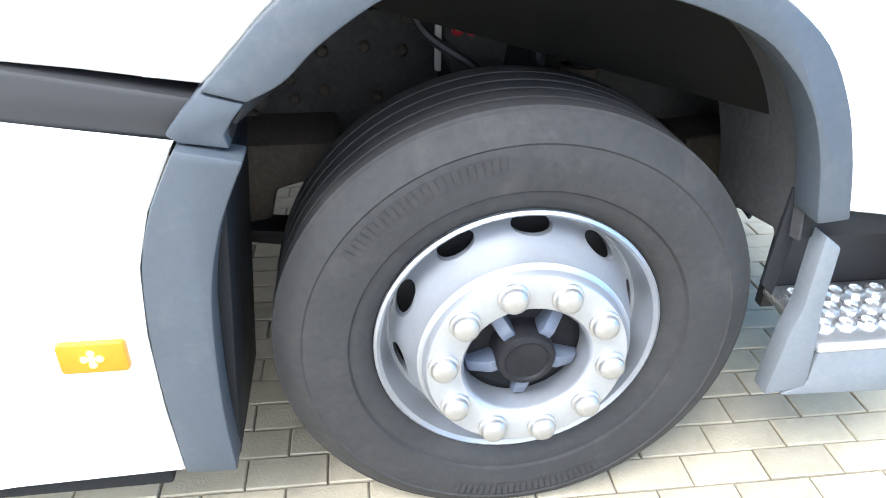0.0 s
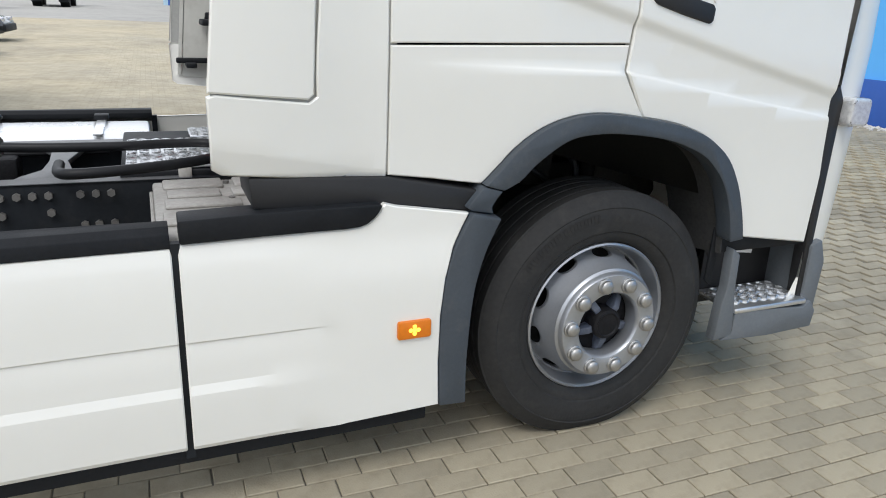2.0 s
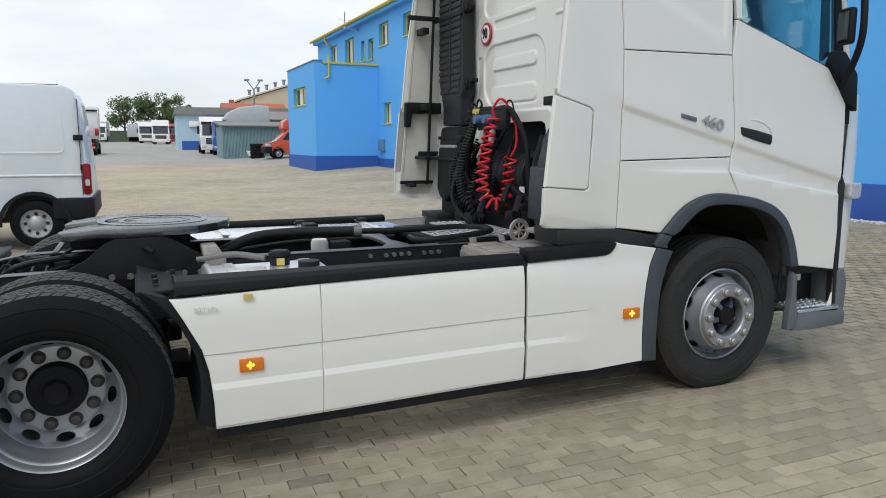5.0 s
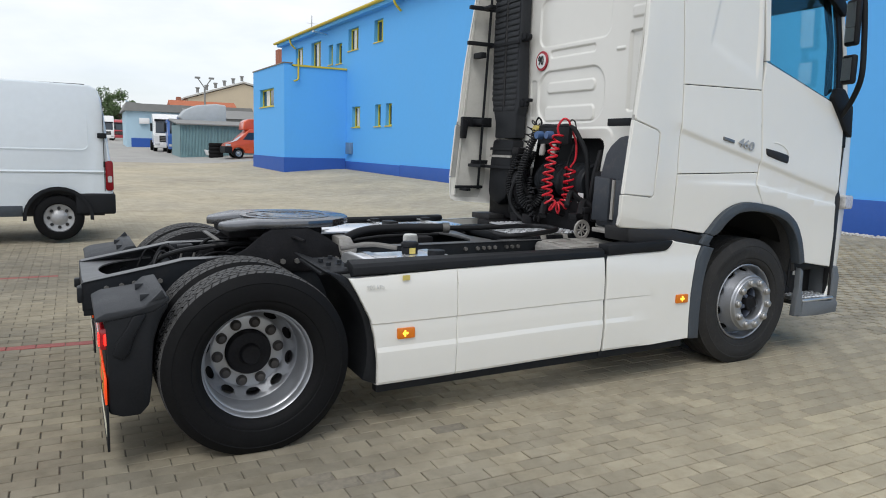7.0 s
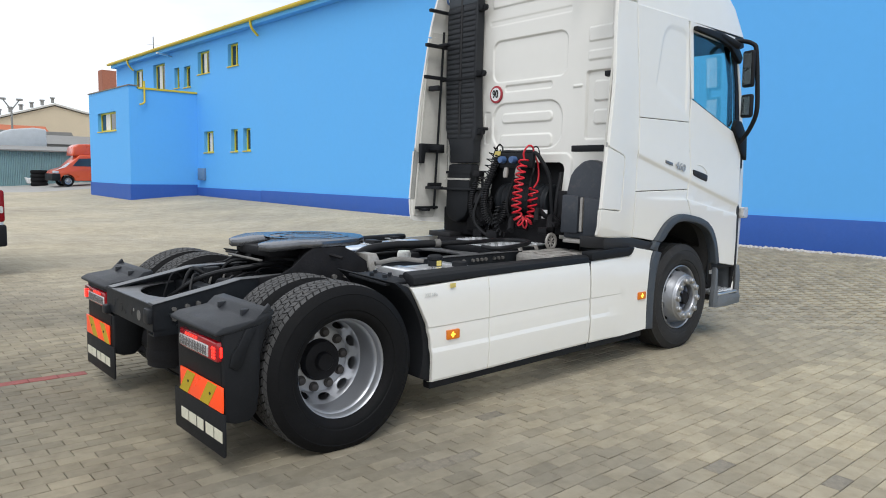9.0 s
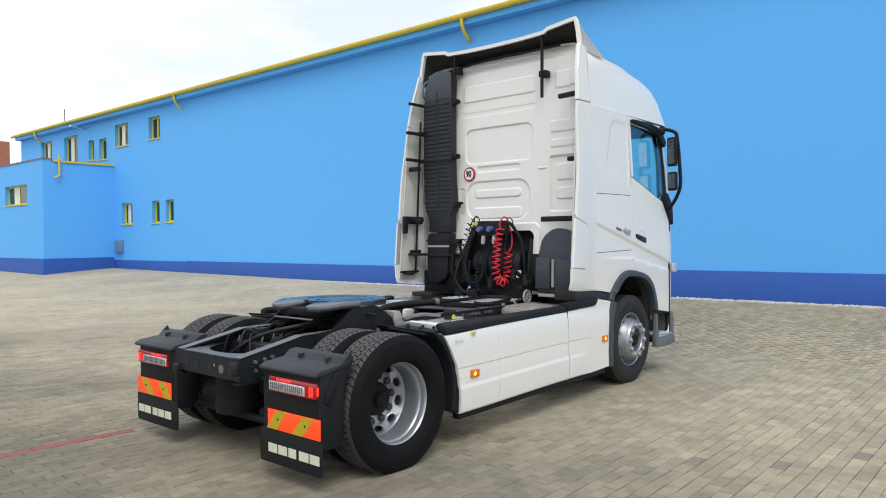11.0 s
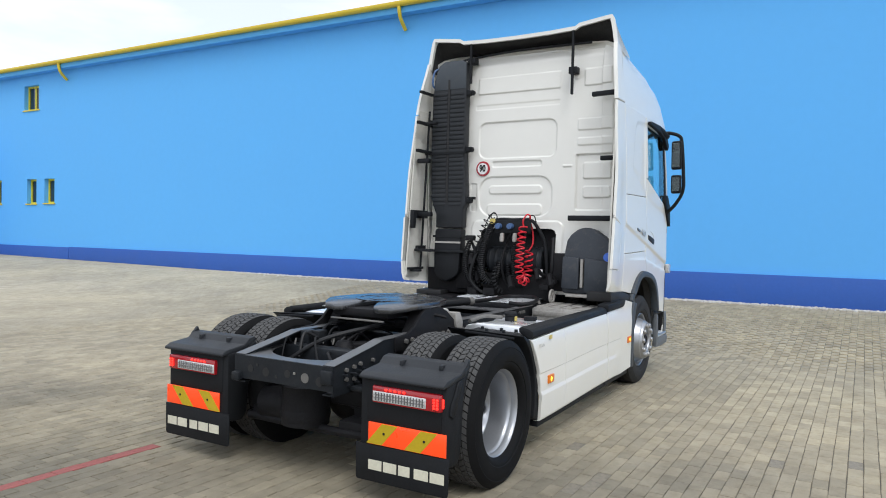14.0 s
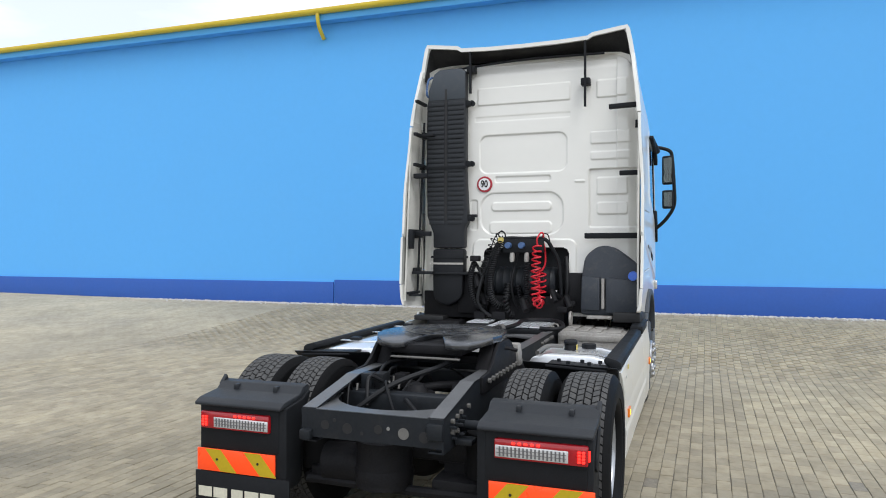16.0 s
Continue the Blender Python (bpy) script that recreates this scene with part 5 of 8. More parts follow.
both(lambda: prism([(0.018, 0.919), (0.024, 0.957), (0.050, 0.974), (0.115, 0.972), (0.135, 0.955), (0.13, 0.93), (0.06, 0.90)], "x", -3.39, -1.602, 0.003), "skirt_top", DARK, "ribbed black rubber top edge of the skirt")
both(lambda: prism([(-1.578, 0.928), (-1.578, 0.996), (-1.275, 1.006), (-0.982, 1.008), (-0.979, 1.000), (-0.990, 0.981), (-1.006, 0.963), (-1.026, 0.949), (-1.050, 0.941), (-1.09, 0.938), (-1.36, 0.934)], "y", 0.012, 0.12, 0.005), "skirt_top", DARK, "black rubber top edge of the front skirt", one=True)


def marker(x, z, parent):
    base = prism(rounded(x - 0.058, x + 0.058, z - 0.031, z + 0.031, 0.008), "y", -0.012, 0.012, 0.003)
    m = part("marker_lamp", base, ORANGE, parent, "lit amber side marker lamp")
    dio = bmesh.new()
    for a, b in ((0, 0), (0.013, 0), (-0.013, 0), (0, 0.012), (0, -0.012)):
        lathe([(0.0075, 0.0), (0.006, -0.003), (0.0, -0.004)], 10, dio, x + a, -0.0125, z + b, "y")
    part("diode", dio, AMBER, m)


marker(-0.868, 0.588, truck)
marker(-3.055, 0.568, truck)
part("sticker", box(-3.074, -3.028, -0.001, 0.006, 0.874, 0.902), YELLOW, truck, "small yellow sticker", 0)
letters("900 kPa", 0.034, FAINT, truck, Matrix.Translation((-3.265, -0.002, 0.845)) @ Euler((radians(90), radians(1), 0)).to_matrix().to_4x4(), "pressure_lettering", 0.0008, "faint grey pressure marking on the skirt")
# dark beam under the cab's rear corner
both(lambda: prism([(-1.375, 1.005), (-1.385, 1.098), (-1.20, 1.092), (-0.95, 1.082), (-0.72, 1.040), (-0.60, 1.015), (-0.60, 0.945), (-0.85, 0.975), (-1.20, 0.992)], "y", 0.05, 0.30, 0.010), "cab_beam", BLACK, "black beam under the cab corner", one=True)
part("cab_beam", box(-1.25, -0.62, 2 * C - 0.42, 2 * C - 0.09, 0.945, 0.998, 0.008), BLACK, truck, "black beam under the cab corner")


# -- rear wall of the cab, with its pressings
PRESS = [(0.80, 1.73, 2.50, 2.90, 0.09, 0.010), (0.97, 1.56, 2.40, 2.46, 0.02, 0.008), (0.84, 1.72, 1.85, 2.29, 0.16, 0.010), (0.96, 1.60, 2.10, 2.19, 0.04, -0.008), (0.96, 1.62, 1.86, 1.985, 0.04, -0.008),
         (0.77, 1.75, 3.225, 3.405, 0.015, -0.007), (0.77, 1.78, 3.05, 3.10, 0.01, 0.003), (0.20, 0.50, 3.225, 3.40, 0.015, -0.007), (0.16, 0.56, 2.76, 2.88, 0.015, -0.007), (0.16, 0.56, 2.60, 2.68, 0.015, -0.006),
         (0.08, 0.575, 1.92, 2.505, 0.02, 0.016), (0.20, 0.50, 2.25, 2.42, 0.02, -0.010), (0.20, 0.50, 2.05, 2.17, 0.03, -0.010), (0.62, 0.72, 2.38, 2.40, 0.01, -0.006), (0.70, 1.80, 1.02, 1.80, 0.09, -0.010), (1.755, 1.83, 1.90, 2.22, 0.02, 0.006)]
HOLE = (0.775, 1.675, 0.90, 1.715, 0.07)


def rear_wall():
    ny, nz = 300, 350
    y0, y1, z0, z1 = 0.10, 2 * C - 0.10, 1.02, 3.64
    co, fs, idx = [], [], {}
    for j in range(nz + 1):
        for i in range(ny + 1):
            y, z = y0 + (y1 - y0) * i / ny, z0 + (z1 - z0) * j / nz
            d = 0.0
            for a, b, c, e, r, depth in PRESS:
                d += 1.5 * depth * smoothstep(0.0045, -0.0045, rr_dist(y, z, a, b, c, e, r))
            ends = smoothstep(0.10, 0.0, min(y - y0, y1 - y)) * 0.05
            top = smoothstep(3.52, 3.64, z) * 0.04
            inset = 0.10 * smoothstep(3.40, 3.60, z)
            co.append((-1.030 + d + ends + top, min(max(y, y0 + inset), y1 - inset), z))
    for j in range(nz):
        for i in range(ny):
            y, z = y0 + (y1 - y0) * (i + 0.5) / ny, z0 + (z1 - z0) * (j + 0.5) / nz
            if rr_dist(y, z, *HOLE) < 0:
                continue
            a = j * (ny + 1) + i
            fs.append((a, a + ny + 1, a + ny + 2, a + 1))
    me = bpy.data.meshes.new("rear_wall")
    me.from_pydata(co, [], fs)
    me.materials.append(WHITE)
    me.polygons.foreach_set("use_smooth", [True] * len(fs))
    ob = new("rear_wall", me)
    ob.parent = truck
    ob["label"] = "white pressed rear wall of the cab"
    return ob


rear_wall()
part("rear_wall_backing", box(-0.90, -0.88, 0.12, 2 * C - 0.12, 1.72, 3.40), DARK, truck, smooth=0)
# flat black box puts the tunnel's darkness into the opening
part("engine_tunnel", box(-0.70, -0.35, 0.70, 1.75, 1.00, 1.76), BLACK, truck, "black box standing in for the dark engine tunnel", 0)
ribs = [(0.0, 0.90), (0.14, 0.90), (0.15, 0.91)]
for k in range(9):
    ribs += [(0.150, 0.938 + k * 0.07), (0.158, 0.95 + k * 0.07), (0.150, 0.962 + k * 0.07)]
bm = lathe(ribs + [(0.15, 1.54), (0.14, 1.55), (0.0, 1.55)], 28, None, -0.97, 0.0, 1.36, "y")
part("air_reservoir", bm, FRAME, truck, "black ribbed cylinder behind the cab")
part("engine_block", box(-1.10, -0.6, 0.80, 1.60, 0.75, 1.22, 0.03), GRIME, truck, "oily engine and gearbox top")
for x, y, z, r in ((-1.26, 0.72, 1.12, 0.05), (-1.25, 1.66, 1.30, 0.06), (-1.22, 1.60, 1.12, 0.05), (-1.30, 1.15, 1.08, 0.06), (-1.28, 0.86, 1.18, 0.04)):
    part("engine_pipe", tube(smooth_path([(x, y, z), (x + 0.08, y + 0.05, z + 0.10), (x + 0.15, y, z + 0.04), (x + 0.3, y - 0.04, z)], 6), r * 0.6, 8), GRIME, truck)

# 90 sign
sign = part("speed_sign", lathe([(0.0, -0.004), (0.082, -0.004), (0.085, 0.0), (0.085, 0.008)], 40, None, -1.042, 1.672, 2.385, "x"), SIGNRED, truck, "round white speed sticker with red rim")
part("sign_face", lathe([(0.0, 0.0), (0.064, 0.0), (0.064, 0.003)], 40, None, -1.0495, 1.672, 2.385, "x"), SIGNWHITE, sign)
letters("90", 0.090, BLACK, sign, Matrix.Translation((-1.0545, 1.672, 2.385)) @ Euler((radians(90), 0, radians(-90))).to_matrix().to_4x4() @ Matrix.Diagonal((0.86, 1.16, 1, 1)), "sign_number", 0.0015, "black number 90", 0.0022)

# -- roof spoiler
REAR_EDGE = [(0.112, 3.54), (0.145, 3.74), (0.168, 3.85), (0.19, 3.888), (0.26, 3.881), (0.53, 3.846), (0.575, 3.818), (0.85, 3.805), (C, 3.80)]
REAR_EDGE += [(2 * C - y, z) for y, z in REAR_EDGE[-2::-1]]
FRONT_EDGE = [(0.132, 3.535), (0.134, 3.55), (0.142, 3.572), (0.21, 3.60), (0.34, 3.645), (0.50, 3.685), (0.60, 3.69), (0.85, 3.69), (C, 3.69)]
FRONT_EDGE += [(2 * C - y, z) for y, z in FRONT_EDGE[-2::-1]]


def spoiler(drop, x0, x1):
    bm = bmesh.new()
    rows = []
    for k in range(5):
        f = k / 4
        row = []
        for (ya, za), (yb, zb) in zip(REAR_EDGE, FRONT_EDGE):
            y = ya + (yb - ya) * f
            z = za + (zb - za) * (f ** 0.8)
            row.append(bm.verts.new((x0 + (x1 - x0) * f, y + (C - y) * drop / 1.1, z - drop)))
        rows.append(row)
    for a, b in zip(rows, rows[1:]):
        for i in range(len(a) - 1):
            bm.faces.new((a[i], b[i], b[i + 1], a[i + 1]))
    return bm


bm = spoiler(0, -1.15, -0.66)
bmesh.ops.solidify(bm, geom=bm.faces[:], thickness=0.022)
bmesh.ops.recalc_face_normals(bm, faces=bm.faces[:])
part("roof_spoiler", bm, WHITE, truck, "white roof air deflector with an open rear")
# dark sheet laid just beneath the white shell
part("spoiler_lining", spoiler(0.035, -1.135, -0.72), HOUSING, truck, "dark sheet under the roof deflector")


def spoiler_rim(thick, x0, x1):
    """The white lip round the deflector's open rear edge."""
    bm = bmesh.new()
    rows = []
    n = len(REAR_EDGE)
    for i, (y, z) in enumerate(REAR_EDGE):
        (ya, za), (yb, zb) = REAR_EDGE[max(i - 1, 0)], REAR_EDGE[min(i + 1, n - 1)]
        d = math.hypot(yb - ya, zb - za)
        ny, nz = (zb - za) / d, -(yb - ya) / d
        rows.append([bm.verts.new((x, y + ny * o, z + nz * o)) for x, o in ((x0, -0.003), (x0, thick), (x1, thick), (x1, -0.003))])
    for a, b in zip(rows, rows[1:]):
        for k in range(4):
            bm.faces.new((a[k], a[(k + 1) % 4], b[(k + 1) % 4], b[k]))
    bm.faces.new(rows[0])
    bm.faces.new(rows[-1][::-1])
    bmesh.ops.recalc_face_normals(bm, faces=bm.faces[:])
    return bm


part("spoiler_lip", spoiler_rim(0.036, -1.172, -1.140), WHITE, truck, "white lip of the roof deflector", 20)
part("roof_rail", tube(smooth_path([(-1.08, 0.42, 3.655), (-1.09, C, 3.66), (-1.08, 1.95, 3.625)], 8), 0.012, 8), DARK, truck)
for y, z0 in ((0.60, 3.12), (1.80, 3.34)):
    b = box(-1.165, -1.135, y - 0.011, y + 0.011, z0, 3.80)
    box(-1.150, -1.05, y - 0.045, y + 0.045, z0 + 0.22, z0 + 0.29, 0.006, b)
    part("spoiler_strut", b, DARK, truck, "black strut under the roof deflector")


# -- stays between the cab and its side deflectors
for y0, y1, z, h, x in ((0.09, 0.36, 3.09, 0.045, -1.20), (0.09, 0.26, 2.44, 0.045, -1.18), (0.09, 0.60, 1.83, 0.055, -1.16), (1.74, 1.86, 2.05, 0.03, -1.10),
                        (2.16, 2.32, 2.90, 0.03, -1.27), (2.22, 2.37, 2.47, 0.05, -1.32), (2.18, 2.38, 1.86, 0.05, -1.32), (2.15, 2.38, 1.45, 0.03, -1.30), (2.25, 2.38, 1.22, 0.025, -1.38)):
    part("deflector_stay", box(x - 0.03, x + 0.03, y0, y1, z - h / 2, z + h / 2, 0.006), DARK, truck, "black deflector bracket")
for x0, x1, z, h in ((-1.44, -1.10, 2.90, 0.035), (-1.45, -1.10, 2.58, 0.035), (-1.46, -1.12, 1.86, 0.09), (-1.46, -1.15, 1.24, 0.028), (-1.30, -1.12, 1.48, 0.04), (-1.40, -1.12, 3.25, 0.03)):
    part("deflector_stay", box(x0, x1, 2.345 - 0.05 * (z > 2.5), 2.385 - 0.05 * (z > 2.5), z - h / 2, z + h / 2, 0.006), DARK, truck, "black bracket across the left deflector")
part("deflector_stay", prism([(-1.47, 1.70), (-1.42, 1.70), (-1.40, 1.86), (-1.47, 1.90)], "y", 2.33, 2.38, 0.006), DARK, truck)
for x in (-1.20,):
    part("stay_rod", cyl((x, 2.36, 1.22), (x, 2.30, 3.05), 0.013, 8), DARK, truck)
both(lambda: prism([(-1.455, 1.16), (-1.435, 1.16), (-1.305, 2.95), (-1.32, 2.95)], "y", 0.056, 0.074), "deflector_rib", WHITE_IN, "pale stiffening rib inside the deflector")
both(lambda: prism([(-1.43, 1.15), (-1.12, 1.13), (-1.10, 1.30), (-1.10, 2.94), (-1.30, 2.94)], "y", 0.066, 0.070), "deflector_lining", WHITE_IN, "pale unpainted inside of the deflector", 0)

# -- air intake duct
DUCT = [(1.86, 1.71), (1.86, 1.92), (1.825, 1.98), (1.83, 2.1), (1.85, 2.5), (1.85, 3.58), (1.90, 3.615), (2.14, 3.615), (2.21, 3.57), (2.25, 3.44), (2.27, 3.40), (2.27, 3.30), (2.285, 3.24), (2.29, 2.6), (2.28, 2.05), (2.245, 1.95), (2.21, 1.86), (2.21, 1.71)]
duct = part("intake_duct", prism(DUCT, "x", -1.17, -1.05, 0.018), GUARD, truck, "tall dark grey air intake duct with ribs")
for k in range(26):
    z = 1.96 + k * 0.0505
    w = 0.0 if z > 2.05 else 0.02
    for a, b in ((1.862 + w, 2.045), (2.085, 2.272 - w)):
        part("rib", box(-1.1755, -1.168, a, b, z, z + 0.038, 0.004), GUARD, duct)
part("seam", box(-1.177, -1.166, 2.052, 2.078, 2.0, 3.40), BLACK, duct, smooth=0)
part("cap", prism([(1.852, 3.285), (1.852, 3.575), (1.90, 3.61), (2.14, 3.61), (2.205, 3.565), (2.245, 3.44), (2.265, 3.40), (2.265, 3.285)], "x", -1.174, -1.06, 0.012), GREY, duct, "smooth grey top of the intake duct")
part("duct_boot", prism([(1.90, 1.16), (1.86, 1.22), (1.85, 1.46), (1.86, 1.70), (2.21, 1.70), (2.20, 1.46), (2.19, 1.20), (2.14, 1.13), (2.02, 1.09)], "x", -1.19, -1.05, 0.03), DARK, truck, "black lower intake housing")
part("duct_clamp", box(-1.197, -1.05, 1.85, 2.22, 1.60, 1.625), DARK, truck)
part("duct_bracket", box(-1.21, -1.06, 1.78, 2.37, 1.43, 1.455, 0.006), DARK, truck, "black bracket across the intake housing")
part("duct_band", box(-1.194, -1.05, 1.86, 2.215, 1.535, 1.555), ALU_DIRTY, truck)
for z in (3.24, 2.60, 2.02):
    part("duct_lug", lathe([(0.03, -0.02), (0.03, 0.02), (0.0, 0.021)], 12, prism([(1.79, z - 0.02), (1.86, z - 0.04), (1.86, z + 0.04), (1.79, z + 0.02)], "x", -1.15, -1.08, 0.005), -1.115, 1.79, z, "x"), DARK, duct)
part("grab_tube", tube(smooth_path([(-1.12, 2.24, 3.55), (-1.17, 2.27, 3.50), (-1.18, 2.28, 3.36), (-1.12, 2.26, 3.32)], 6), 0.012, 8), BLUECOUP, truck, "pale blue grab tube")
part("duct_band", box(-1.185, -1.17, 1.83, 2.36, 2.55, 2.575), DARK, truck)

# -- washer and fluid tank
tank = part("fluid_tank", prism([(0.065, 1.05), (0.065, 1.50), (0.10, 1.56), (0.20, 1.64), (0.30, 1.71), (0.40, 1.735), (0.48, 1.72), (0.56, 1.66), (0.60, 1.60), (0.62, 1.45), (0.63, 1.05)], "x", -1.180, -1.06, 0.025, seg=3), TANKGREY, truck, "dark grey moulded fluid tank with a blue cap")
part("tank_cover", prism([(0.44, 1.10), (0.44, 1.42), (0.615, 1.43), (0.622, 1.10)], "x", -1.232, -1.175, 0.012), TANKGREY, tank)
part("tank_cover", prism([(0.075, 1.06), (0.075, 1.42), (0.20, 1.40), (0.38, 1.42), (0.38, 1.08)], "x", -1.232, -1.175, 0.012), TANKGREY, tank)
part("strap", box(-1.222, -1.175, 0.398, 0.424, 1.12, 1.41), ALU_DIRTY, tank)
part("cap", lathe([(0.0, -0.05), (0.042, -0.048), (0.047, -0.02), (0.047, 0.02)], 14, None, -1.245, 0.125, 1.440, "x"), BLUECAP, tank, "blue filler cap")
part("tank_bracket", box(-1.27, -1.10, 0.32, 0.56, 1.02, 1.05, 0.006), ALU_DIRTY, truck)
part("cab_tilt_link", lathe([(0.075, -0.01), (0.08, 0.0), (0.075, 0.01), (0.055, 0.008), (0.05, 0.0), (0.055, -0.008)], 20, None, -1.23, 0.72, 1.01, "y", closed=True), ALU_DIRTY, truck, "grey spoked bracket by the tank")
for k in range(4):
    a = k * math.pi / 4
    part("spoke", cyl((-1.23 - 0.06 * math.cos(a), 0.72, 1.01 - 0.06 * math.sin(a)), (-1.23 + 0.06 * math.cos(a), 0.72, 1.01 + 0.06 * math.sin(a)), 0.006, 6), ALU_DIRTY, truck)

# -- coupling bracket with coiled air hoses
bracket = part("hose_bracket", tube(smooth_path([(-1.130, 1.62, 1.06), (-1.190, 1.60, 1.40), (-1.210, 1.52, 1.68), (-1.210, 1.42, 1.80), (-1.210, 1.20, 1.805), (-1.210, 1.00, 1.80), (-1.175, 0.92, 1.70), (-1.125, 0.86, 1.55), (-1.085, 0.84, 1.30), (-1.07, 0.84, 1.06)], 8), 0.019, 10), DARK, truck, "black tubular hose bracket")
part("coupling_rail", box(-1.235, -1.19, 1.00, 1.42, 1.66, 1.80, 0.008), DARK, bracket)
for y, m in ((1.36, BLUECOUP), (1.22, BLUECOUP)):
    part("coupling", lathe([(0.0, -0.05), (0.030, -0.048), (0.034, -0.02), (0.034, 0.02)], 14, None, -1.25, y, 1.735, "x"), m, bracket, "blue air coupling")
for y in (1.32, 1.17):
    part("gladhand", lathe([(0.0, -0.045), (0.022, -0.04), (0.028, 0.0), (0.022, 0.05), (0.0, 0.055)], 12, None, -1.24, y, 1.61, "z"), ALU_DIRTY, bracket)
part("coupling", lathe([(0.0, -0.03), (0.03, -0.03), (0.03, 0.03), (0.0, 0.03)], 12, None, -1.23, 1.44, 1.79, "x"), YELLOW, bracket, "yellow air coupling")
part("tag", box(-1.10, -1.095, 0.88, 0.945, 1.20, 1.28), SIGNWHITE, bracket, "small white tag", 0)
red = coil([(-1.300, 1.05, 1.74), (-1.335, 1.05, 1.62), (-1.345, 1.05, 1.42), (-1.340, 1.05, 1.27), (-1.300, 1.045, 1.185), (-1.235, 1.04, 1.150), (-1.170, 1.035, 1.185), (-1.140, 1.03, 1.28), (-1.140, 1.03, 1.48)], 0.042, 18, 0.0085, per=14)
part("red_hose", red, REDHOSE, truck, "bright red coiled air hose")
part("red_hose", tube(smooth_path([(-1.140, 1.03, 1.48), (-1.130, 1.00, 1.55), (-1.150, 1.00, 1.68), (-1.200, 1.01, 1.78), (-1.240, 1.0, 1.845), (-1.280, 1.02, 1.86), (-1.310, 1.05, 1.80), (-1.300, 1.05, 1.74)], 8), 0.009, 8), REDHOSE, truck, "red air hose end")
BLACK_COILS = (([(-1.230, 1.44, 1.78), (-1.260, 1.50, 1.60), (-1.280, 1.53, 1.40), (-1.270, 1.52, 1.22), (-1.220, 1.46, 1.12), (-1.150, 1.40, 1.18), (-1.120, 1.38, 1.35)], 0.030, 46),
               ([(-1.210, 1.17, 1.60), (-1.230, 1.17, 1.45), (-1.230, 1.16, 1.25), (-1.200, 1.19, 1.12), (-1.150, 1.24, 1.14), (-1.120, 1.28, 1.32)], 0.020, 34),
               ([(-1.170, 1.74, 1.56), (-1.220, 1.76, 1.42), (-1.240, 1.74, 1.24), (-1.210, 1.66, 1.10), (-1.150, 1.60, 1.16), (-1.130, 1.58, 1.38)], 0.026, 40),
               ([(-1.100, 1.62, 1.60), (-1.130, 1.66, 1.45), (-1.120, 1.68, 1.22), (-1.090, 1.62, 1.10)], 0.028, 26),
               ([(-1.250, 1.36, 1.30), (-1.280, 1.37, 1.18), (-1.260, 1.34, 1.06), (-1.200, 1.30, 1.03)], 0.022, 9))
for path, r, turns in BLACK_COILS:
    part("black_hose", coil(path, r, turns, 0.0085, per=10), HOSE, truck, "black coiled electric cable")
part("black_hose", coil([(-1.235, 1.44, 1.85), (-1.245, 1.51, 1.80), (-1.245, 1.56, 1.68), (-1.24, 1.61, 1.55), (-1.22, 1.66, 1.42)], 0.033, 8, 0.0055, per=14), HOSE, truck, "thin stretched curly cable")
part("cab_cross_panel", box(-1.075, -1.035, 1.69, 2.33, 0.97, 1.25, 0.01), GRIME, truck, "black lower edge of the cab wall behind the duct")
part("valve_block_rear", box(-1.125, -1.05, 1.69, 1.93, 1.02, 1.46, 0.02), GRIME, truck, "dark cluster of valves beside the opening")
part("valve_block_rear", box(-1.105, -1.05, 0.60, 0.79, 1.06, 1.46, 0.02), GRIME, truck, "black control box beside the opening")
LOOSE = (([(-1.21, 1.55, 1.72), (-1.21, 1.51, 1.82), (-1.21, 1.46, 1.875), (-1.21, 1.41, 1.86), (-1.21, 1.40, 1.80)], 0.006), ([(-1.22, 1.43, 1.78), (-1.22, 1.47, 1.84), (-1.22, 1.44, 1.885), (-1.22, 1.40, 1.85), (-1.22, 1.41, 1.78)], 0.006),
         ([(-1.22, 1.03, 1.79), (-1.22, 1.00, 1.85), (-1.21, 0.96, 1.84), (-1.20, 0.94, 1.76)], 0.006), 
         ([(-1.150, 1.60, 1.55), (-1.250, 1.64, 1.35), (-1.280, 1.66, 1.15), (-1.230, 1.55, 1.02), (-1.150, 1.4, 1.0)], 0.018), ([(-1.090, 1.78, 1.58), (-1.150, 1.70, 1.50), (-1.190, 1.62, 1.36), (-1.150, 1.55, 1.20), (-1.070, 1.50, 1.10)], 0.016),
         ([(-1.070, 1.30, 1.66), (-1.130, 1.32, 1.50), (-1.150, 1.34, 1.30), (-1.110, 1.30, 1.12), (-1.050, 1.2, 1.05)], 0.014), ([(-1.070, 1.12, 1.66), (-1.120, 1.10, 1.50), (-1.130, 1.10, 1.30), (-1.090, 1.05, 1.10)], 0.012),
         ([(-1.050, 0.80, 1.62), (-1.090, 0.78, 1.45), (-1.100, 0.78, 1.25), (-1.050, 0.85, 1.08)], 0.02))
for pts, r in LOOSE:
    part("black_hose", tube(smooth_path(pts, 8), r, 8), HOSE, truck)
for x, y, z, a in ((-1.20, 1.72, 1.60, 0.05), (-1.18, 1.66, 1.02, 0.06), (-1.22, 0.80, 1.10, 0.05), (-1.20, 0.72, 1.16, 0.04), (-1.18, 1.45, 1.02, 0.07)):
    part("cable_box", box(x - a, x + a * 0.6, y - a, y + a, z - a * 0.6, z + a * 0.6, 0.01), GRIME, truck, "small black junction box among the hoses")

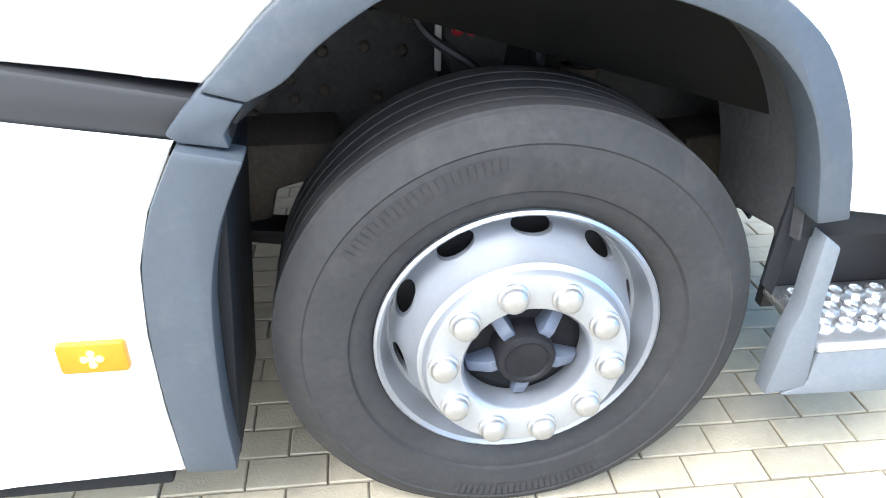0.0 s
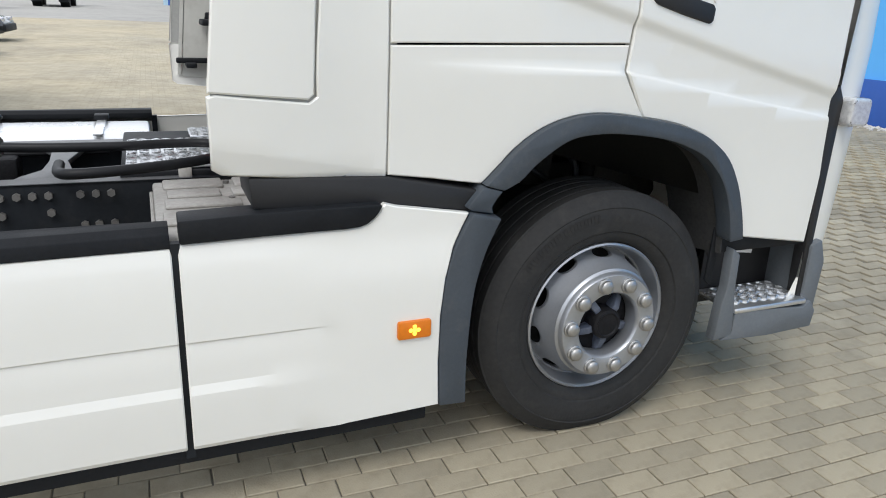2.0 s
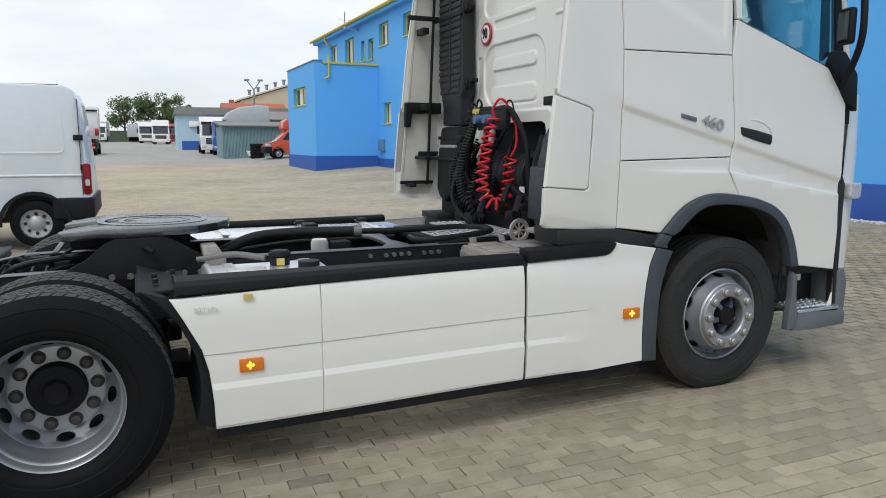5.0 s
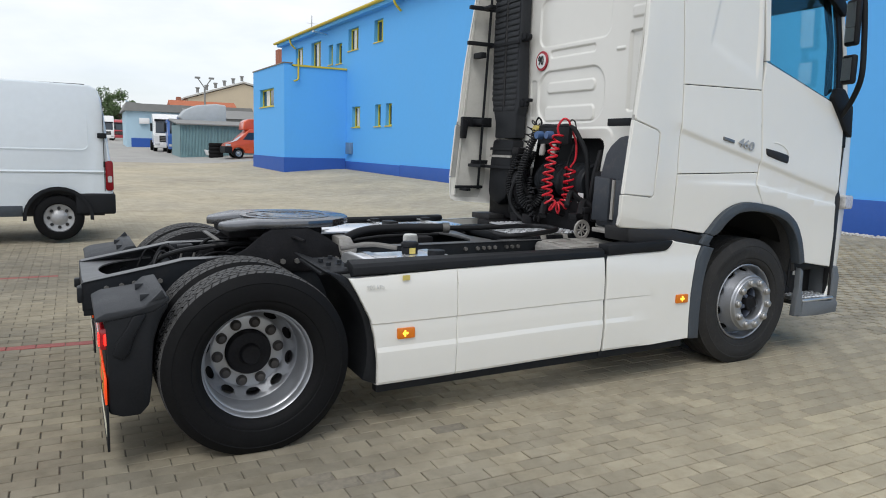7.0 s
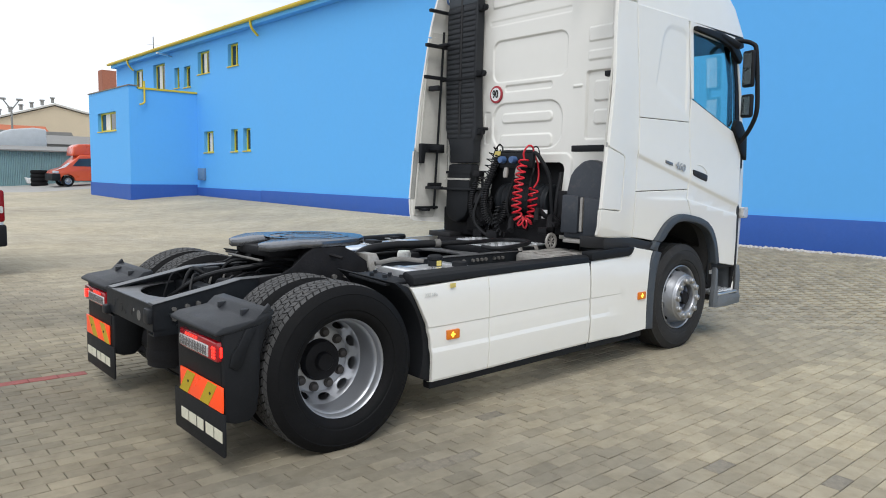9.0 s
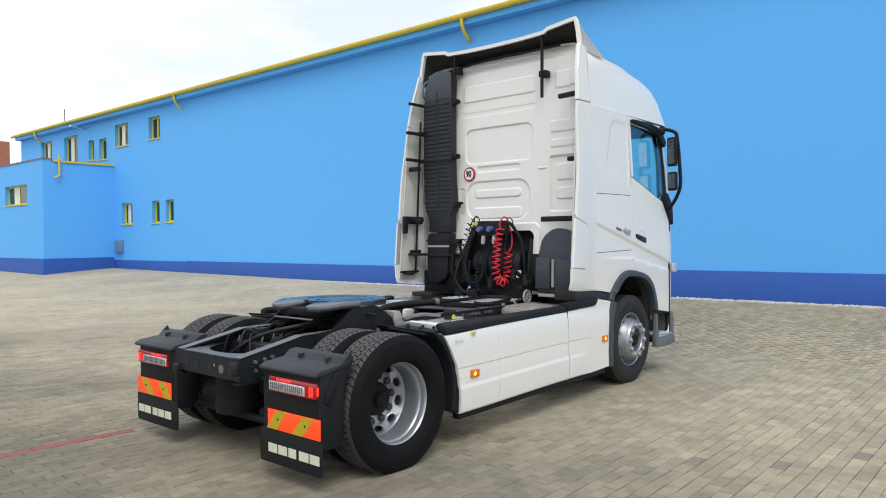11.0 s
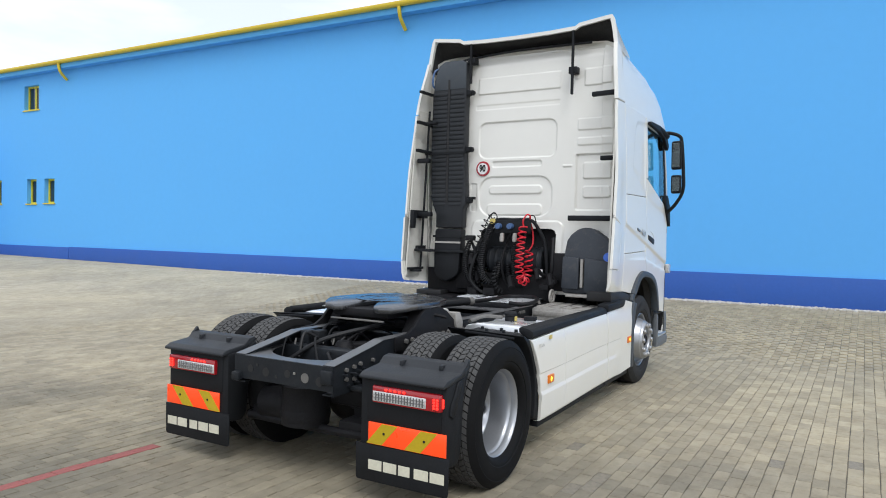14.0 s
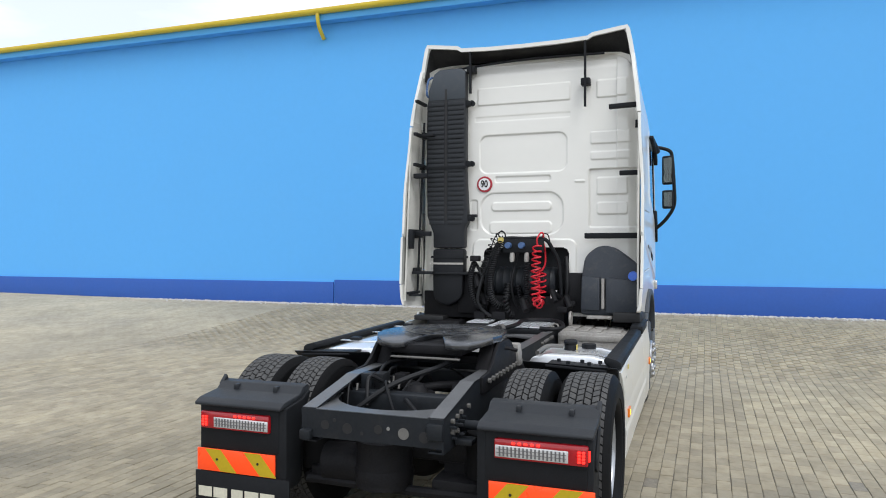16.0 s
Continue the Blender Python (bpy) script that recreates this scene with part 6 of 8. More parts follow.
# -- frame
def rail(y):
    """A channel rail with its flanges, lowered at the rear end."""
    prof = [(0.70, 0.930), (-3.20, 0.930), (-3.40, 0.905), (-4.15, 0.905), (-4.30, 0.885), (-4.72, 0.815), (-4.72, 0.63), (-4.15, 0.625), (0.70, 0.625)]
    bm = prism(prof, "y", y - 0.005, y + 0.005)
    s_ = 1 if y < C else -1
    for (xa, za), (xb, zb) in (((0.70, 0.930), (-3.20, 0.930)), ((-3.20, 0.930), (-3.40, 0.905)), ((-3.40, 0.905), (-4.15, 0.905)), ((-4.15, 0.905), (-4.30, 0.885)), ((-4.30, 0.885), (-4.72, 0.815)), ((0.70, 0.633), (-4.72, 0.635))):
        prism([(xa, za - 0.009), (xa, za), (xb, zb), (xb, zb - 0.009)], "y", y - 0.005 * s_, y + 0.085 * s_, 0, bm)
    return bm


RR, RL = 0.81, 2 * C - 0.81
# worn grey made paler than the frame for sky reflected on top faces
WORN_SKYLIT = mat("worn_frame_paint_sky_paled", (0.10, 0.102, 0.105), 0.36, vary=0.25, scale=12, bump=0.06, bscale=90, dirt=0.4, dirt_color=(0.035, 0.034, 0.034), spec=0.35)


def rail_cap(y):
    """The upper flange of the rail, in worn paint paled for reflected sky."""
    s_ = 1 if y < C else -1
    bm = bmesh.new()
    pts = ((-1.50, 0.933), (-3.20, 0.933), (-3.40, 0.908), (-4.15, 0.908), (-4.30, 0.888), (-4.715, 0.819))
    for (xa, za), (xb, zb) in zip(pts, pts[1:]):
        prism([(xa, za - 0.002), (xa, za), (xb, zb), (xb, zb - 0.002)], "y", y - 0.004 * s_, y + 0.084 * s_, 0, bm)
    return bm


for y in (RR, RL):
    r = part("frame_rail", rail(y), FRAME, truck, "dark grey steel frame rail")
    part("rail_flange", rail_cap(y), WORN_SKYLIT, r, "worn upper flange, its grey paled for reflected sky")
    bolts = [(-1.772, 0.892), (-1.822, 0.892), (-1.872, 0.892), (-1.972, 0.892), (-2.022, 0.892), (-2.070, 0.892), (-2.121, 0.890), (-2.222, 0.891), (-1.770, 0.779), (-1.822, 0.779), (-1.868, 0.779), (-1.970, 0.830), (-2.122, 0.826), (-4.45, 0.80), (-4.52, 0.79), (-4.45, 0.72), (-4.52, 0.71), (-4.60, 0.72), (-4.60, 0.78), (-4.3, 0.80), (-4.3, 0.70)]
    s_ = -1 if y < C else 1
    bolt = None
    for x, z in bolts:
        if bolt is None:
            bolt = part("bolt", cyl((0, 0, 0), (0, s_ * 0.018, 0), 0.014, 6), FRAMEGREY, r)
            o = bolt
        else:
            o = bolt.copy()
            scene.collection.objects.link(o)
        o.location = (x, y + s_ * 0.006, z)


def rear_member():
    """The rear cross member: an upright face with a foot."""
    bm = box(-4.725, -4.716, C - 0.43, C + 0.43, 0.655, 0.812)
    box(-4.72, -4.66, C - 0.43, C + 0.43, 0.655, 0.665, 0, bm)
    return bm


def bow_plate():
    """The cross member's top plate, cut out in a bow."""
    half = [(-4.72, 0.0), (-4.72, 0.425), (-4.26, 0.425)]
    half += [(-4.27 - 0.355 * math.cos(radians(a)), 0.395 * math.sin(radians(a))) for a in range(90, -1, -9)]
    poly = [(x, C + y) for x, y in half] + [(x, C - y) for x, y in half[-2:0:-1]]
    return prism(poly, "z", 0.806, 0.815)


cm = part("rear_cross_member", rear_member(), FRAME, truck, "dark grey drilled rear cross member")
part("top_plate", bow_plate(), WORN_SKYLIT, cm, "worn top plate, its grey paled for reflected sky")
for y, z, r, m in ((C - 0.20, 0.72, 0.032, FRAMEGREY), (C - 0.05, 0.73, 0.026, BLACK), (C + 0.14, 0.72, 0.03, BLACK), (C + 0.28, 0.73, 0.026, BLACK), (C - 0.32, 0.71, 0.03, BLACK), (C + 0.05, 0.70, 0.01, BLACK), (C - 0.11, 0.74, 0.01, NUT), (C + 0.22, 0.76, 0.01, BLACK)):
    part("hole", lathe([(0.0, 0.0), (r, 0.0), (r, 0.004)], 18, None, -4.7275, y, z, "x"), m, cm)
part("coupling_jaw", box(-4.75, -4.71, C - 0.43, C - 0.34, 0.70, 0.79, 0.01), FRAME, truck, "grey bolted bracket at the rail's end")
part("coupling_jaw", box(-4.76, -4.71, C + 0.36, C + 0.43, 0.64, 0.70, 0.01), FRAME, truck)
for x in (-4.2, -3.35, -2.9, -2.3, -1.7):
    part("cross_member", box(x - 0.05, x + 0.05, RR, RL, 0.66, 0.82, 0.01), FRAME, truck)
bm = cyl((-4.42, C + 0.05, 0.33), (-4.42, C + 0.05, 0.60), 0.17, 28)
lathe([(0.172, 0.36), (0.18, 0.40), (0.172, 0.44)], 28, bm, -4.42, C + 0.05, 0.0, "z")
part("air_tank", bm, GRIME, truck, "black cylindrical tank under the rear cross member")
part("air_tank", cyl((-4.38, RL + 0.02, 0.42), (-4.38, RL - 0.45, 0.42), 0.12, 24), GRIME, truck)
for y in (RR + 0.13, RL - 0.13):
    for x in (-4.30, -3.52):
        b = lathe([(0.06, 0.34), (0.11, 0.36), (0.125, 0.45), (0.115, 0.52), (0.125, 0.60), (0.11, 0.66), (0.06, 0.67)], 20, None, x, y - (0.25 if y < C else -0.25), 0.0, "z")
        part("air_spring", b, RUBBER, truck, "black rubber air spring")
    part("shock_absorber", cyl((-4.15, y, 0.50), (-4.05, y, 0.86), 0.04, 12), GRIME, truck)
    part("suspension_arm", box(-4.3, -3.4, y - 0.05, y + 0.05, 0.44, 0.54, 0.015), GRIME, truck)
part("propeller_shaft", cyl((-3.7, C, 0.56), (-1.0, C, 0.66), 0.06, 16), GRIME, truck)
part("reaction_rod", tube(smooth_path([(-3.45, RR + 0.06, 0.76), (-3.8, C - 0.15, 0.80), (-3.95, C, 0.80)], 6), 0.03, 10), GRIME, truck)
part("reaction_rod", tube(smooth_path([(-3.45, RL - 0.06, 0.76), (-3.8, C + 0.15, 0.80), (-3.95, C, 0.80)], 6), 0.03, 10), GRIME, truck)
bm = box(-4.20, -3.95, C - 0.12, C + 0.10, 0.66, 0.80, 0.03)
lathe([(0.0, 0.06), (0.05, 0.05), (0.07, 0.02), (0.08, 0.0)], 16, bm, -4.07, C - 0.02, 0.80, "z")
part("brake_valve", bm, GRIME, truck, "black valve box over the axle")
for pts, r in (([(-4.35, C + 0.30, 0.72), (-4.2, C + 0.1, 0.86), (-3.95, C - 0.1, 0.93), (-3.7, C - 0.15, 0.95), (-3.4, C - 0.1, 0.9)], 0.017), ([(-4.3, C + 0.22, 0.75), (-4.2, C + 0.25, 0.90), (-4.1, C + 0.2, 0.86)], 0.012),
               ([(-4.0, C + 0.3, 0.72), (-3.9, C + 0.28, 0.92), (-3.7, C + 0.2, 0.94)], 0.012), ([(-4.4, C - 0.2, 0.70), (-4.3, C - 0.05, 0.80), (-4.15, C + 0.02, 0.74)], 0.012)):
    part("air_line", tube(smooth_path(pts, 8), r, 8), HOSE, truck)
for k, (x, y) in enumerate(((-4.1, C + 0.16), (-4.02, C + 0.12), (-3.93, C + 0.2), (-4.22, C + 0.33))):
    part("fitting", cyl((x, y, 0.80), (x + 0.02, y, 0.86), 0.008, 8), FRAMEGREY, truck)

rng_bay = random.Random(5)
for k in range(9):
    x, y = rng_bay.uniform(-4.45, -3.9), C + rng_bay.uniform(-0.34, 0.34)
    pts = [(x, y, rng_bay.uniform(0.60, 0.74))]
    for q in range(3):
        x, y = x + rng_bay.uniform(0.08, 0.22), max(C - 0.36, min(C + 0.36, y + rng_bay.uniform(-0.16, 0.16)))
        pts.append((x, y, rng_bay.uniform(0.62, 0.90)))
    part("air_line", tube(smooth_path(pts, 6), rng_bay.choice((0.007, 0.009, 0.013)), 7), rng_bay.choice((HOSE, GRIME)), truck)
for k in range(9):
    x, y, z = rng_bay.uniform(-4.35, -3.6), C + rng_bay.choice((-1, 1)) * rng_bay.uniform(0.12, 0.36), rng_bay.uniform(0.62, 0.84)
    part("valve_box", box(x, x + rng_bay.uniform(0.06, 0.14), y - 0.04, y + 0.04, z, z + rng_bay.uniform(0.05, 0.12), 0.008), rng_bay.choice((GRIME, DARK, FRAME)), truck)
for y, s_ in ((RR, -1), (RL, 1)):
    for k, (x, z) in enumerate(((-4.40, 0.76), (-4.47, 0.755), (-4.54, 0.75), (-4.37, 0.70), (-4.44, 0.69), (-4.51, 0.69), (-4.58, 0.68), (-4.62, 0.75))):
        part("stud", cyl((x, y + s_ * 0.005, z), (x, y + s_ * (0.03 + 0.012 * (k % 3)), z), 0.009, 6), FRAME, truck)
    part("pipe_bracket", box(-4.56, -4.46, y + s_ * 0.06 - 0.05, y + s_ * 0.06 + 0.05, 0.64, 0.67, 0.006), FRAME, truck, "small grey bracket at the rail end")

for y0, y1 in ((0.70, 0.98), (2 * C - 0.98, 2 * C - 0.70)):
    part("brake_chamber", cyl((-4.30, (y0 + y1) / 2, 0.42), (-4.05, (y0 + y1) / 2, 0.44), 0.11, 18), GRIME, truck, "black brake chamber")
    part("spring_seat", box(-4.45, -3.30, y0, y1, 0.30, 0.40, 0.02), GRIME, truck, "black suspension beam")
part("stabiliser", tube(smooth_path([(-3.4, 0.66, 0.36), (-4.36, 0.68, 0.33), (-4.44, 0.80, 0.32), (-4.44, 2 * C - 0.80, 0.32), (-4.36, 2 * C - 0.68, 0.33), (-3.4, 2 * C - 0.66, 0.36)], 6), 0.03, 8), GRIME, truck)
part("cross_beam", box(-4.32, -4.20, 0.72, 2 * C - 0.72, 0.46, 0.62, 0.02), GRIME, truck, "black lower cross beam")

# -- fifth wheel
def fifth_plate():
    half = [(-2.98, 0.0), (-3.005, 0.14), (-3.08, 0.27), (-3.22, 0.38), (-3.40, 0.43), (-3.56, 0.445), (-3.70, 0.42), (-3.81, 0.37), (-3.88, 0.31), (-3.905, 0.21), (-3.88, 0.145), (-3.76, 0.09), (-3.64, 0.05), (-3.56, 0.045), (-3.52, 0.0)]
    poly = [(x, C + y) for x, y in half] + [(x, C - y) for x, y in half[-2:0:-1]]
    bm = prism(poly, "z", 1.070, 1.118, 0.008)
    bmesh.ops.triangulate(bm, faces=[q for q in bm.faces if len(q.verts) > 4])
    for v in bm.verts:
        v.co.z -= 0.13 * max(0.0, -3.70 - v.co.x)
    return bm


fifth = part("fifth_wheel", fifth_plate(), PLATE, truck, "greased steel fifth wheel coupling plate")
part("grease_ring", lathe([(0.30, 0.0), (0.30, 0.004), (0.26, 0.004), (0.26, 0.0)], 48, None, -3.42, C, 1.1175, "z"), PLATE, fifth)
part("grease_ring", lathe([(0.19, 0.0), (0.19, 0.003), (0.16, 0.003), (0.16, 0.0)], 40, None, -3.42, C, 1.1175, "z"), PLATE, fifth)
part("coupler_body", box(-3.85, -3.25, C - 0.26, C + 0.26, 1.00, 1.069, 0.02), GRIME, fifth)
for y in (RR - 0.01, RL + 0.01):
    b = prism([(-2.98, 0.905), (-3.12, 0.915), (-3.20, 0.955), (-3.33, 1.04), (-3.40, 1.07), (-3.62, 1.07), (-3.68, 1.04), (-3.78, 0.955), (-3.86, 0.915), (-4.02, 0.905), (-4.02, 0.80), (-2.98, 0.80)], "y", y - 0.012, y + 0.012, 0.004)
    m = part("mounting_plate", b, GRIME, fifth, "black side plate under the coupling")
    s_ = -1 if y < C else 1
    for k in range(11):
        part("bolt", cyl((-3.05 - 0.085 * k, y + s_ * 0.012, 0.868), (-3.05 - 0.085 * k, y + s_ * 0.032, 0.868), 0.017, 6), FRAMEGREY, m)
for y in (C - 0.36, C + 0.36):
    part("pedestal", prism([(-3.25, 0.90), (-3.38, 1.07), (-3.62, 1.07), (-3.75, 0.90)], "y", y - 0.05, y + 0.05, 0.01), GRIME, fifth)
part("pivot_beam", box(-3.60, -3.42, C - 0.42, C + 0.42, 0.91, 0.97, 0.01), GRIME, fifth)
part("locking_bar", box(-3.93, -3.90, C - 0.26, C + 0.22, 0.985, 0.997, 0.004), FRAMEGREY, fifth, "grey locking bar under the plate")
part("release_handle", tube(smooth_path([(-3.6, C - 0.3, 1.03), (-3.5, C - 0.44, 1.02), (-3.45, C - 0.52, 1.0)], 6), 0.012, 8), GRIME, fifth)

# -- fuel tanks, covers, plates and hoses between skirts
def fuel_tank(y0, y1, x0, x1):
    return prism([(y0, 0.50), (y0, 0.85), (y0 + 0.05, 0.915), (y0 + 0.14, 0.935), (y1 - 0.14, 0.935), (y1 - 0.05, 0.915), (y1, 0.85), (y1, 0.50), (y1 - 0.06, 0.44), (y0 + 0.06, 0.44)], "x", x0, x1, 0.02)


tr = part("fuel_tank", fuel_tank(0.10, 0.70, -3.22, -2.615), TANKWHITE, truck, "bright aluminium fuel tank")
for x in (-3.08, -2.70):
    part("tank_strap", prism([(0.090, 0.50), (0.090, 0.852), (0.141, 0.922), (0.235, 0.942), (0.56, 0.942), (0.655, 0.922), (0.708, 0.85), (0.708, 0.5)], "x", x - 0.03, x + 0.03), ALU, tr)
part("end_rim", prism([(0.088, 0.50), (0.088, 0.856), (0.142, 0.926), (0.235, 0.948), (0.565, 0.948), (0.658, 0.926), (0.712, 0.856), (0.712, 0.50), (0.66, 0.43), (0.14, 0.43)], "x", -3.228, -3.190, 0.014, seg=3), TANKWHITE, tr, "rolled bright rim of the tank")
part("filler_neck", lathe([(0.047, 0.93), (0.047, 0.975), (0.042, 0.98), (0.0, 0.982)], 20, None, -2.84, 0.45, 0.0, "z"), DARK, tr, "black filler neck")
part("filler_cap", lathe([(0.052, 0.982), (0.053, 1.0), (0.042, 1.012), (0.0, 1.014)], 10, None, -2.84, 0.45, 0.0, "z"), DARK, tr)
part("label", box(-2.862, -2.826, 0.398, 0.404, 0.94, 0.976), YELLOW, tr, "yellow label on the filler neck", 0)
part("sender_cap", lathe([(0.055, 0.935), (0.055, 0.968), (0.0, 0.97)], 18, None, -2.72, 0.33, 0.0, "z"), DARK, tr)
part("pipe", tube(smooth_path([(-3.25, 0.62, 0.96), (-3.05, 0.58, 0.985), (-2.90, 0.50, 0.968)], 6), 0.016, 10), FRAMEGREY, tr, "grey pipe to the filler")
part("fuel_tank", fuel_tank(2 * C - 0.745, 2 * C - 0.13, -3.30, -1.62), TANKWHITE, truck, "bright aluminium fuel tank")
for x in (-2.95, -2.35, -1.85):
    part("tank_strap", box(x - 0.022, x + 0.022, 1.74, 2.34, 0.937, 0.947, 0.003), TANKWHITE, truck)
    part("strap_bolt", box(x - 0.035, x + 0.035, 2.16, 2.24, 0.947, 0.972, 0.006), DARK, truck)
part("strap_bracket", box(-2.40, -2.30, 1.80, 1.95, 0.95, 0.985, 0.01), DARK, truck)
x0, x1, y0, y1 = -1.645, -1.05, 0.13, 0.775
cov = part("battery_cover", prism([(y0, 0.60), (y0, 0.905), (y0 + 0.03, 0.925), (y1 - 0.03, 0.935), (y1, 0.91), (y1, 0.60)], "x", x0 + 0.012, x1, 0.012), ALU_DIRTY, truck, "dusty pressed aluminium battery box cover")
for xa, xb, ya, yb in ((-1.60, -1.40, 0.62, 0.74), (-1.59, -1.42, 0.50, 0.60), (-1.60, -1.36, 0.38, 0.48), (-1.61, -1.34, 0.20, 0.34), (-1.36, -1.10, 0.62, 0.74), (-1.38, -1.10, 0.50, 0.60), (-1.32, -1.10, 0.36, 0.48), (-1.30, -1.10, 0.20, 0.34)):
    z = 0.925 + 0.010 * (ya - 0.16) / 0.6
    part("cover_pressing", box(xa, xb, ya, yb, z - 0.002, z + 0.012, 0.008), ALU_DIRTY, cov)
for z in (0.67, 0.78, 0.88):
    part("cover_edge", box(x0, x0 + 0.012, y0 + 0.02, y1 - 0.02, z - 0.03, z + 0.02, 0.004), ALU_DIRTY, cov)
for x, y in ((-1.385, 0.685), (-1.39, 0.45), (-1.34, 0.27), (-1.12, 0.56)):
    part("bolt", cyl((x, y, 0.93), (x, y, 0.945), 0.012, 8), FRAMEGREY, cov)
part("battery_cover", box(-1.30, -1.04, 1.86, 2.20, 0.62, 0.955, 0.02), GRIME, truck)


def tread_plate(x0, x1, y0, y1, z):
    bm = box(x0, x1, y0, y1, z - 0.012, z, 0.003)
    nx, ny = int((x1 - x0) / 0.045), int((y1 - y0) / 0.045)
    for i in range(nx):
        for j in range(ny):
            x, y = x0 + (i + 0.5) * (x1 - x0) / nx, y0 + (j + 0.5) * (y1 - y0) / ny
            b2 = box(x - 0.018, x + 0.018, y - 0.008, y + 0.008, z, z + 0.005)
            bmesh.ops.rotate(b2, verts=b2.verts[:], cent=(x, y, z), matrix=Matrix.Rotation(0.8 if (i + j) % 2 else -0.8, 3, "Z"))
            join(bm, b2)
    return bm


for xa, xb, ya, yb in ((-1.72, -1.08, 0.87, 1.44), (-1.46, -1.06, 1.50, 1.73)):
    part("tread_plate", tread_plate(xa, xb, ya, yb, 0.968), ALU, truck, "bright studded aluminium walkway plate")
part("walkway_frame", box(-1.74, -1.05, 0.85, 1.75, 0.89, 0.952, 0.01), DARK, truck)
for x in (-1.52, -1.30):
    part("walkway_clip", prism([(0.845, 0.955), (0.90, 0.958), (0.90, 0.968), (0.835, 0.965), (0.82, 0.93), (0.83, 0.928)], "x", x - 0.022, x + 0.022, 0.002), ALU_DIRTY, truck, "small bent steel clip")
part("saddle_member", prism([(-1.90, RR + 0.06), (-1.90, 1.0), (-1.94, 1.25), (-1.90, 1.5), (-1.90, RL - 0.06), (-2.10, RL - 0.06), (-2.06, 1.55), (-2.02, 1.45), (-2.01, 1.25), (-2.02, 1.08), (-2.08, 0.98), (-2.12, RR + 0.06)], "z", 0.900, 0.925, 0.006), WORN_SKYLIT, truck, "pale grey bowed cross member")
part("conduit", tube(smooth_path([(-3.05, 1.20, 0.90), (-2.85, 1.26, 0.98), (-2.60, 1.25, 1.0), (-2.40, 1.22, 1.0), (-2.19, 1.18, 1.0)], 8), 0.034, 12), HOSE, truck, "thick black corrugated conduit")
part("conduit_sleeve", cyl((-2.21, 1.185, 1.0), (-2.16, 1.17, 1.0), 0.040, 12), FRAMEGREY, truck)
for pts, r in (([(-2.20, 1.17, 1.0), (-2.0, 1.13, 1.0), (-1.74, 1.12, 1.0), (-1.54, 1.15, 1.0), (-1.40, 1.13, 1.0), (-1.335, 1.02, 1.0), (-1.36, 0.88, 1.0), (-1.47, 0.79, 1.0), (-1.62, 0.73, 0.995), (-1.78, 0.70, 0.99), (-1.89, 0.71, 0.985), (-1.93, 0.77, 0.98), (-1.935, 0.88, 0.985)], 0.019),
               ([(-3.1, 1.05, 0.80), (-2.9, 1.10, 0.86), (-2.6, 1.12, 0.87), (-2.2, 1.12, 0.85)], 0.02),
               ([(-3.0, 1.50, 0.86), (-2.6, 1.52, 0.90), (-2.2, 1.54, 0.90), (-1.8, 1.55, 0.90)], 0.014)):
    part("chassis_hose", tube(smooth_path(pts, 8), r, 10), HOSE, truck, "black hose along the frame")
part("reservoir", lathe([(0.0, 0.945), (0.050, 0.94), (0.060, 0.92), (0.060, 0.82), (0.0, 0.81)], 20, None, -2.405, 1.355, -0.005, "z"), POLY, truck, "white plastic reservoir")
part("bracket_block", prism([(-3.21, 1.01), (-3.11, 1.01), (-3.05, 0.93), (-3.06, 0.84), (-3.16, 0.84), (-3.20, 0.92)], "y", 0.77, 0.92, 0.01), ALU_DIRTY, truck, "pale aluminium bracket")
part("gearbox", box(-2.4, -1.2, C - 0.3, C + 0.3, 0.50, 0.80, 0.06), GRIME, truck, "oily gearbox between the rails")
part("valve_box", box(-2.75, -2.55, C - 0.2, C, 0.72, 0.86, 0.02), GRIME, truck)
part("valve_box", box(-2.3, -2.15, C + 0.2, C + 0.33, 0.76, 0.90, 0.02), GRIME, truck)

# -- rear mudguards, lamps and flaps
def guard_rear():
    return prism([(-4.64, 0.775), (-4.64, 0.31), (-4.58, 0.285), (-4.50, 0.285), (-4.455, 0.33), (-4.438, 0.45), (-4.433, 0.55), (-4.425, 0.65), (-4.388, 0.76), (-4.345, 0.825), (-4.36, 0.845), (-4.45, 0.80)], "y", 0.030, 0.65, 0.014)


def guard_top():
    bm = prism([(-4.685, 0.765), (-4.685, 0.785), (-4.64, 0.808), (-4.47, 0.828), (-4.42, 0.868), (-4.355, 0.875), (-4.34, 0.850), (-4.42, 0.80), (-4.60, 0.770)], "y", 0.025, 0.635, 0.008)
    for y in (0.17, 0.46):
        box(-4.475, -4.43, y - 0.014, y + 0.014, 0.825, 0.862, 0.005, bm)
    prism([(-4.44, 0.85), (-4.36, 0.865), (-4.38, 0.905)], "y", 0.02, 0.045, 0.004, bm)
    return bm


def guard_front():
    """The black mudguard between skirt and rear wheel."""
    arc = [(RA + 0.565 * math.cos(radians(a)), AXLE + 0.565 * math.sin(radians(a))) for a in range(-18, 58, 8)]
    arc2 = [(-3.19, 0.25), (-3.225, 0.40), (-3.245, 0.55), (-3.28, 0.66), (-3.36, 0.82), (-3.42, 0.905), (-3.52, 0.945)]
    return prism(arc + arc2[::-1], "y", 0.03, 0.66, 0.008)


both(guard_rear, "rear_mudguard", DARK, "black plastic rear mudguard")
both(guard_top, "mudguard_top", GUARD, "dark grey mudguard top plate")
both(guard_front, "mudguard", DARK, "black mudguard ahead of the rear wheel")
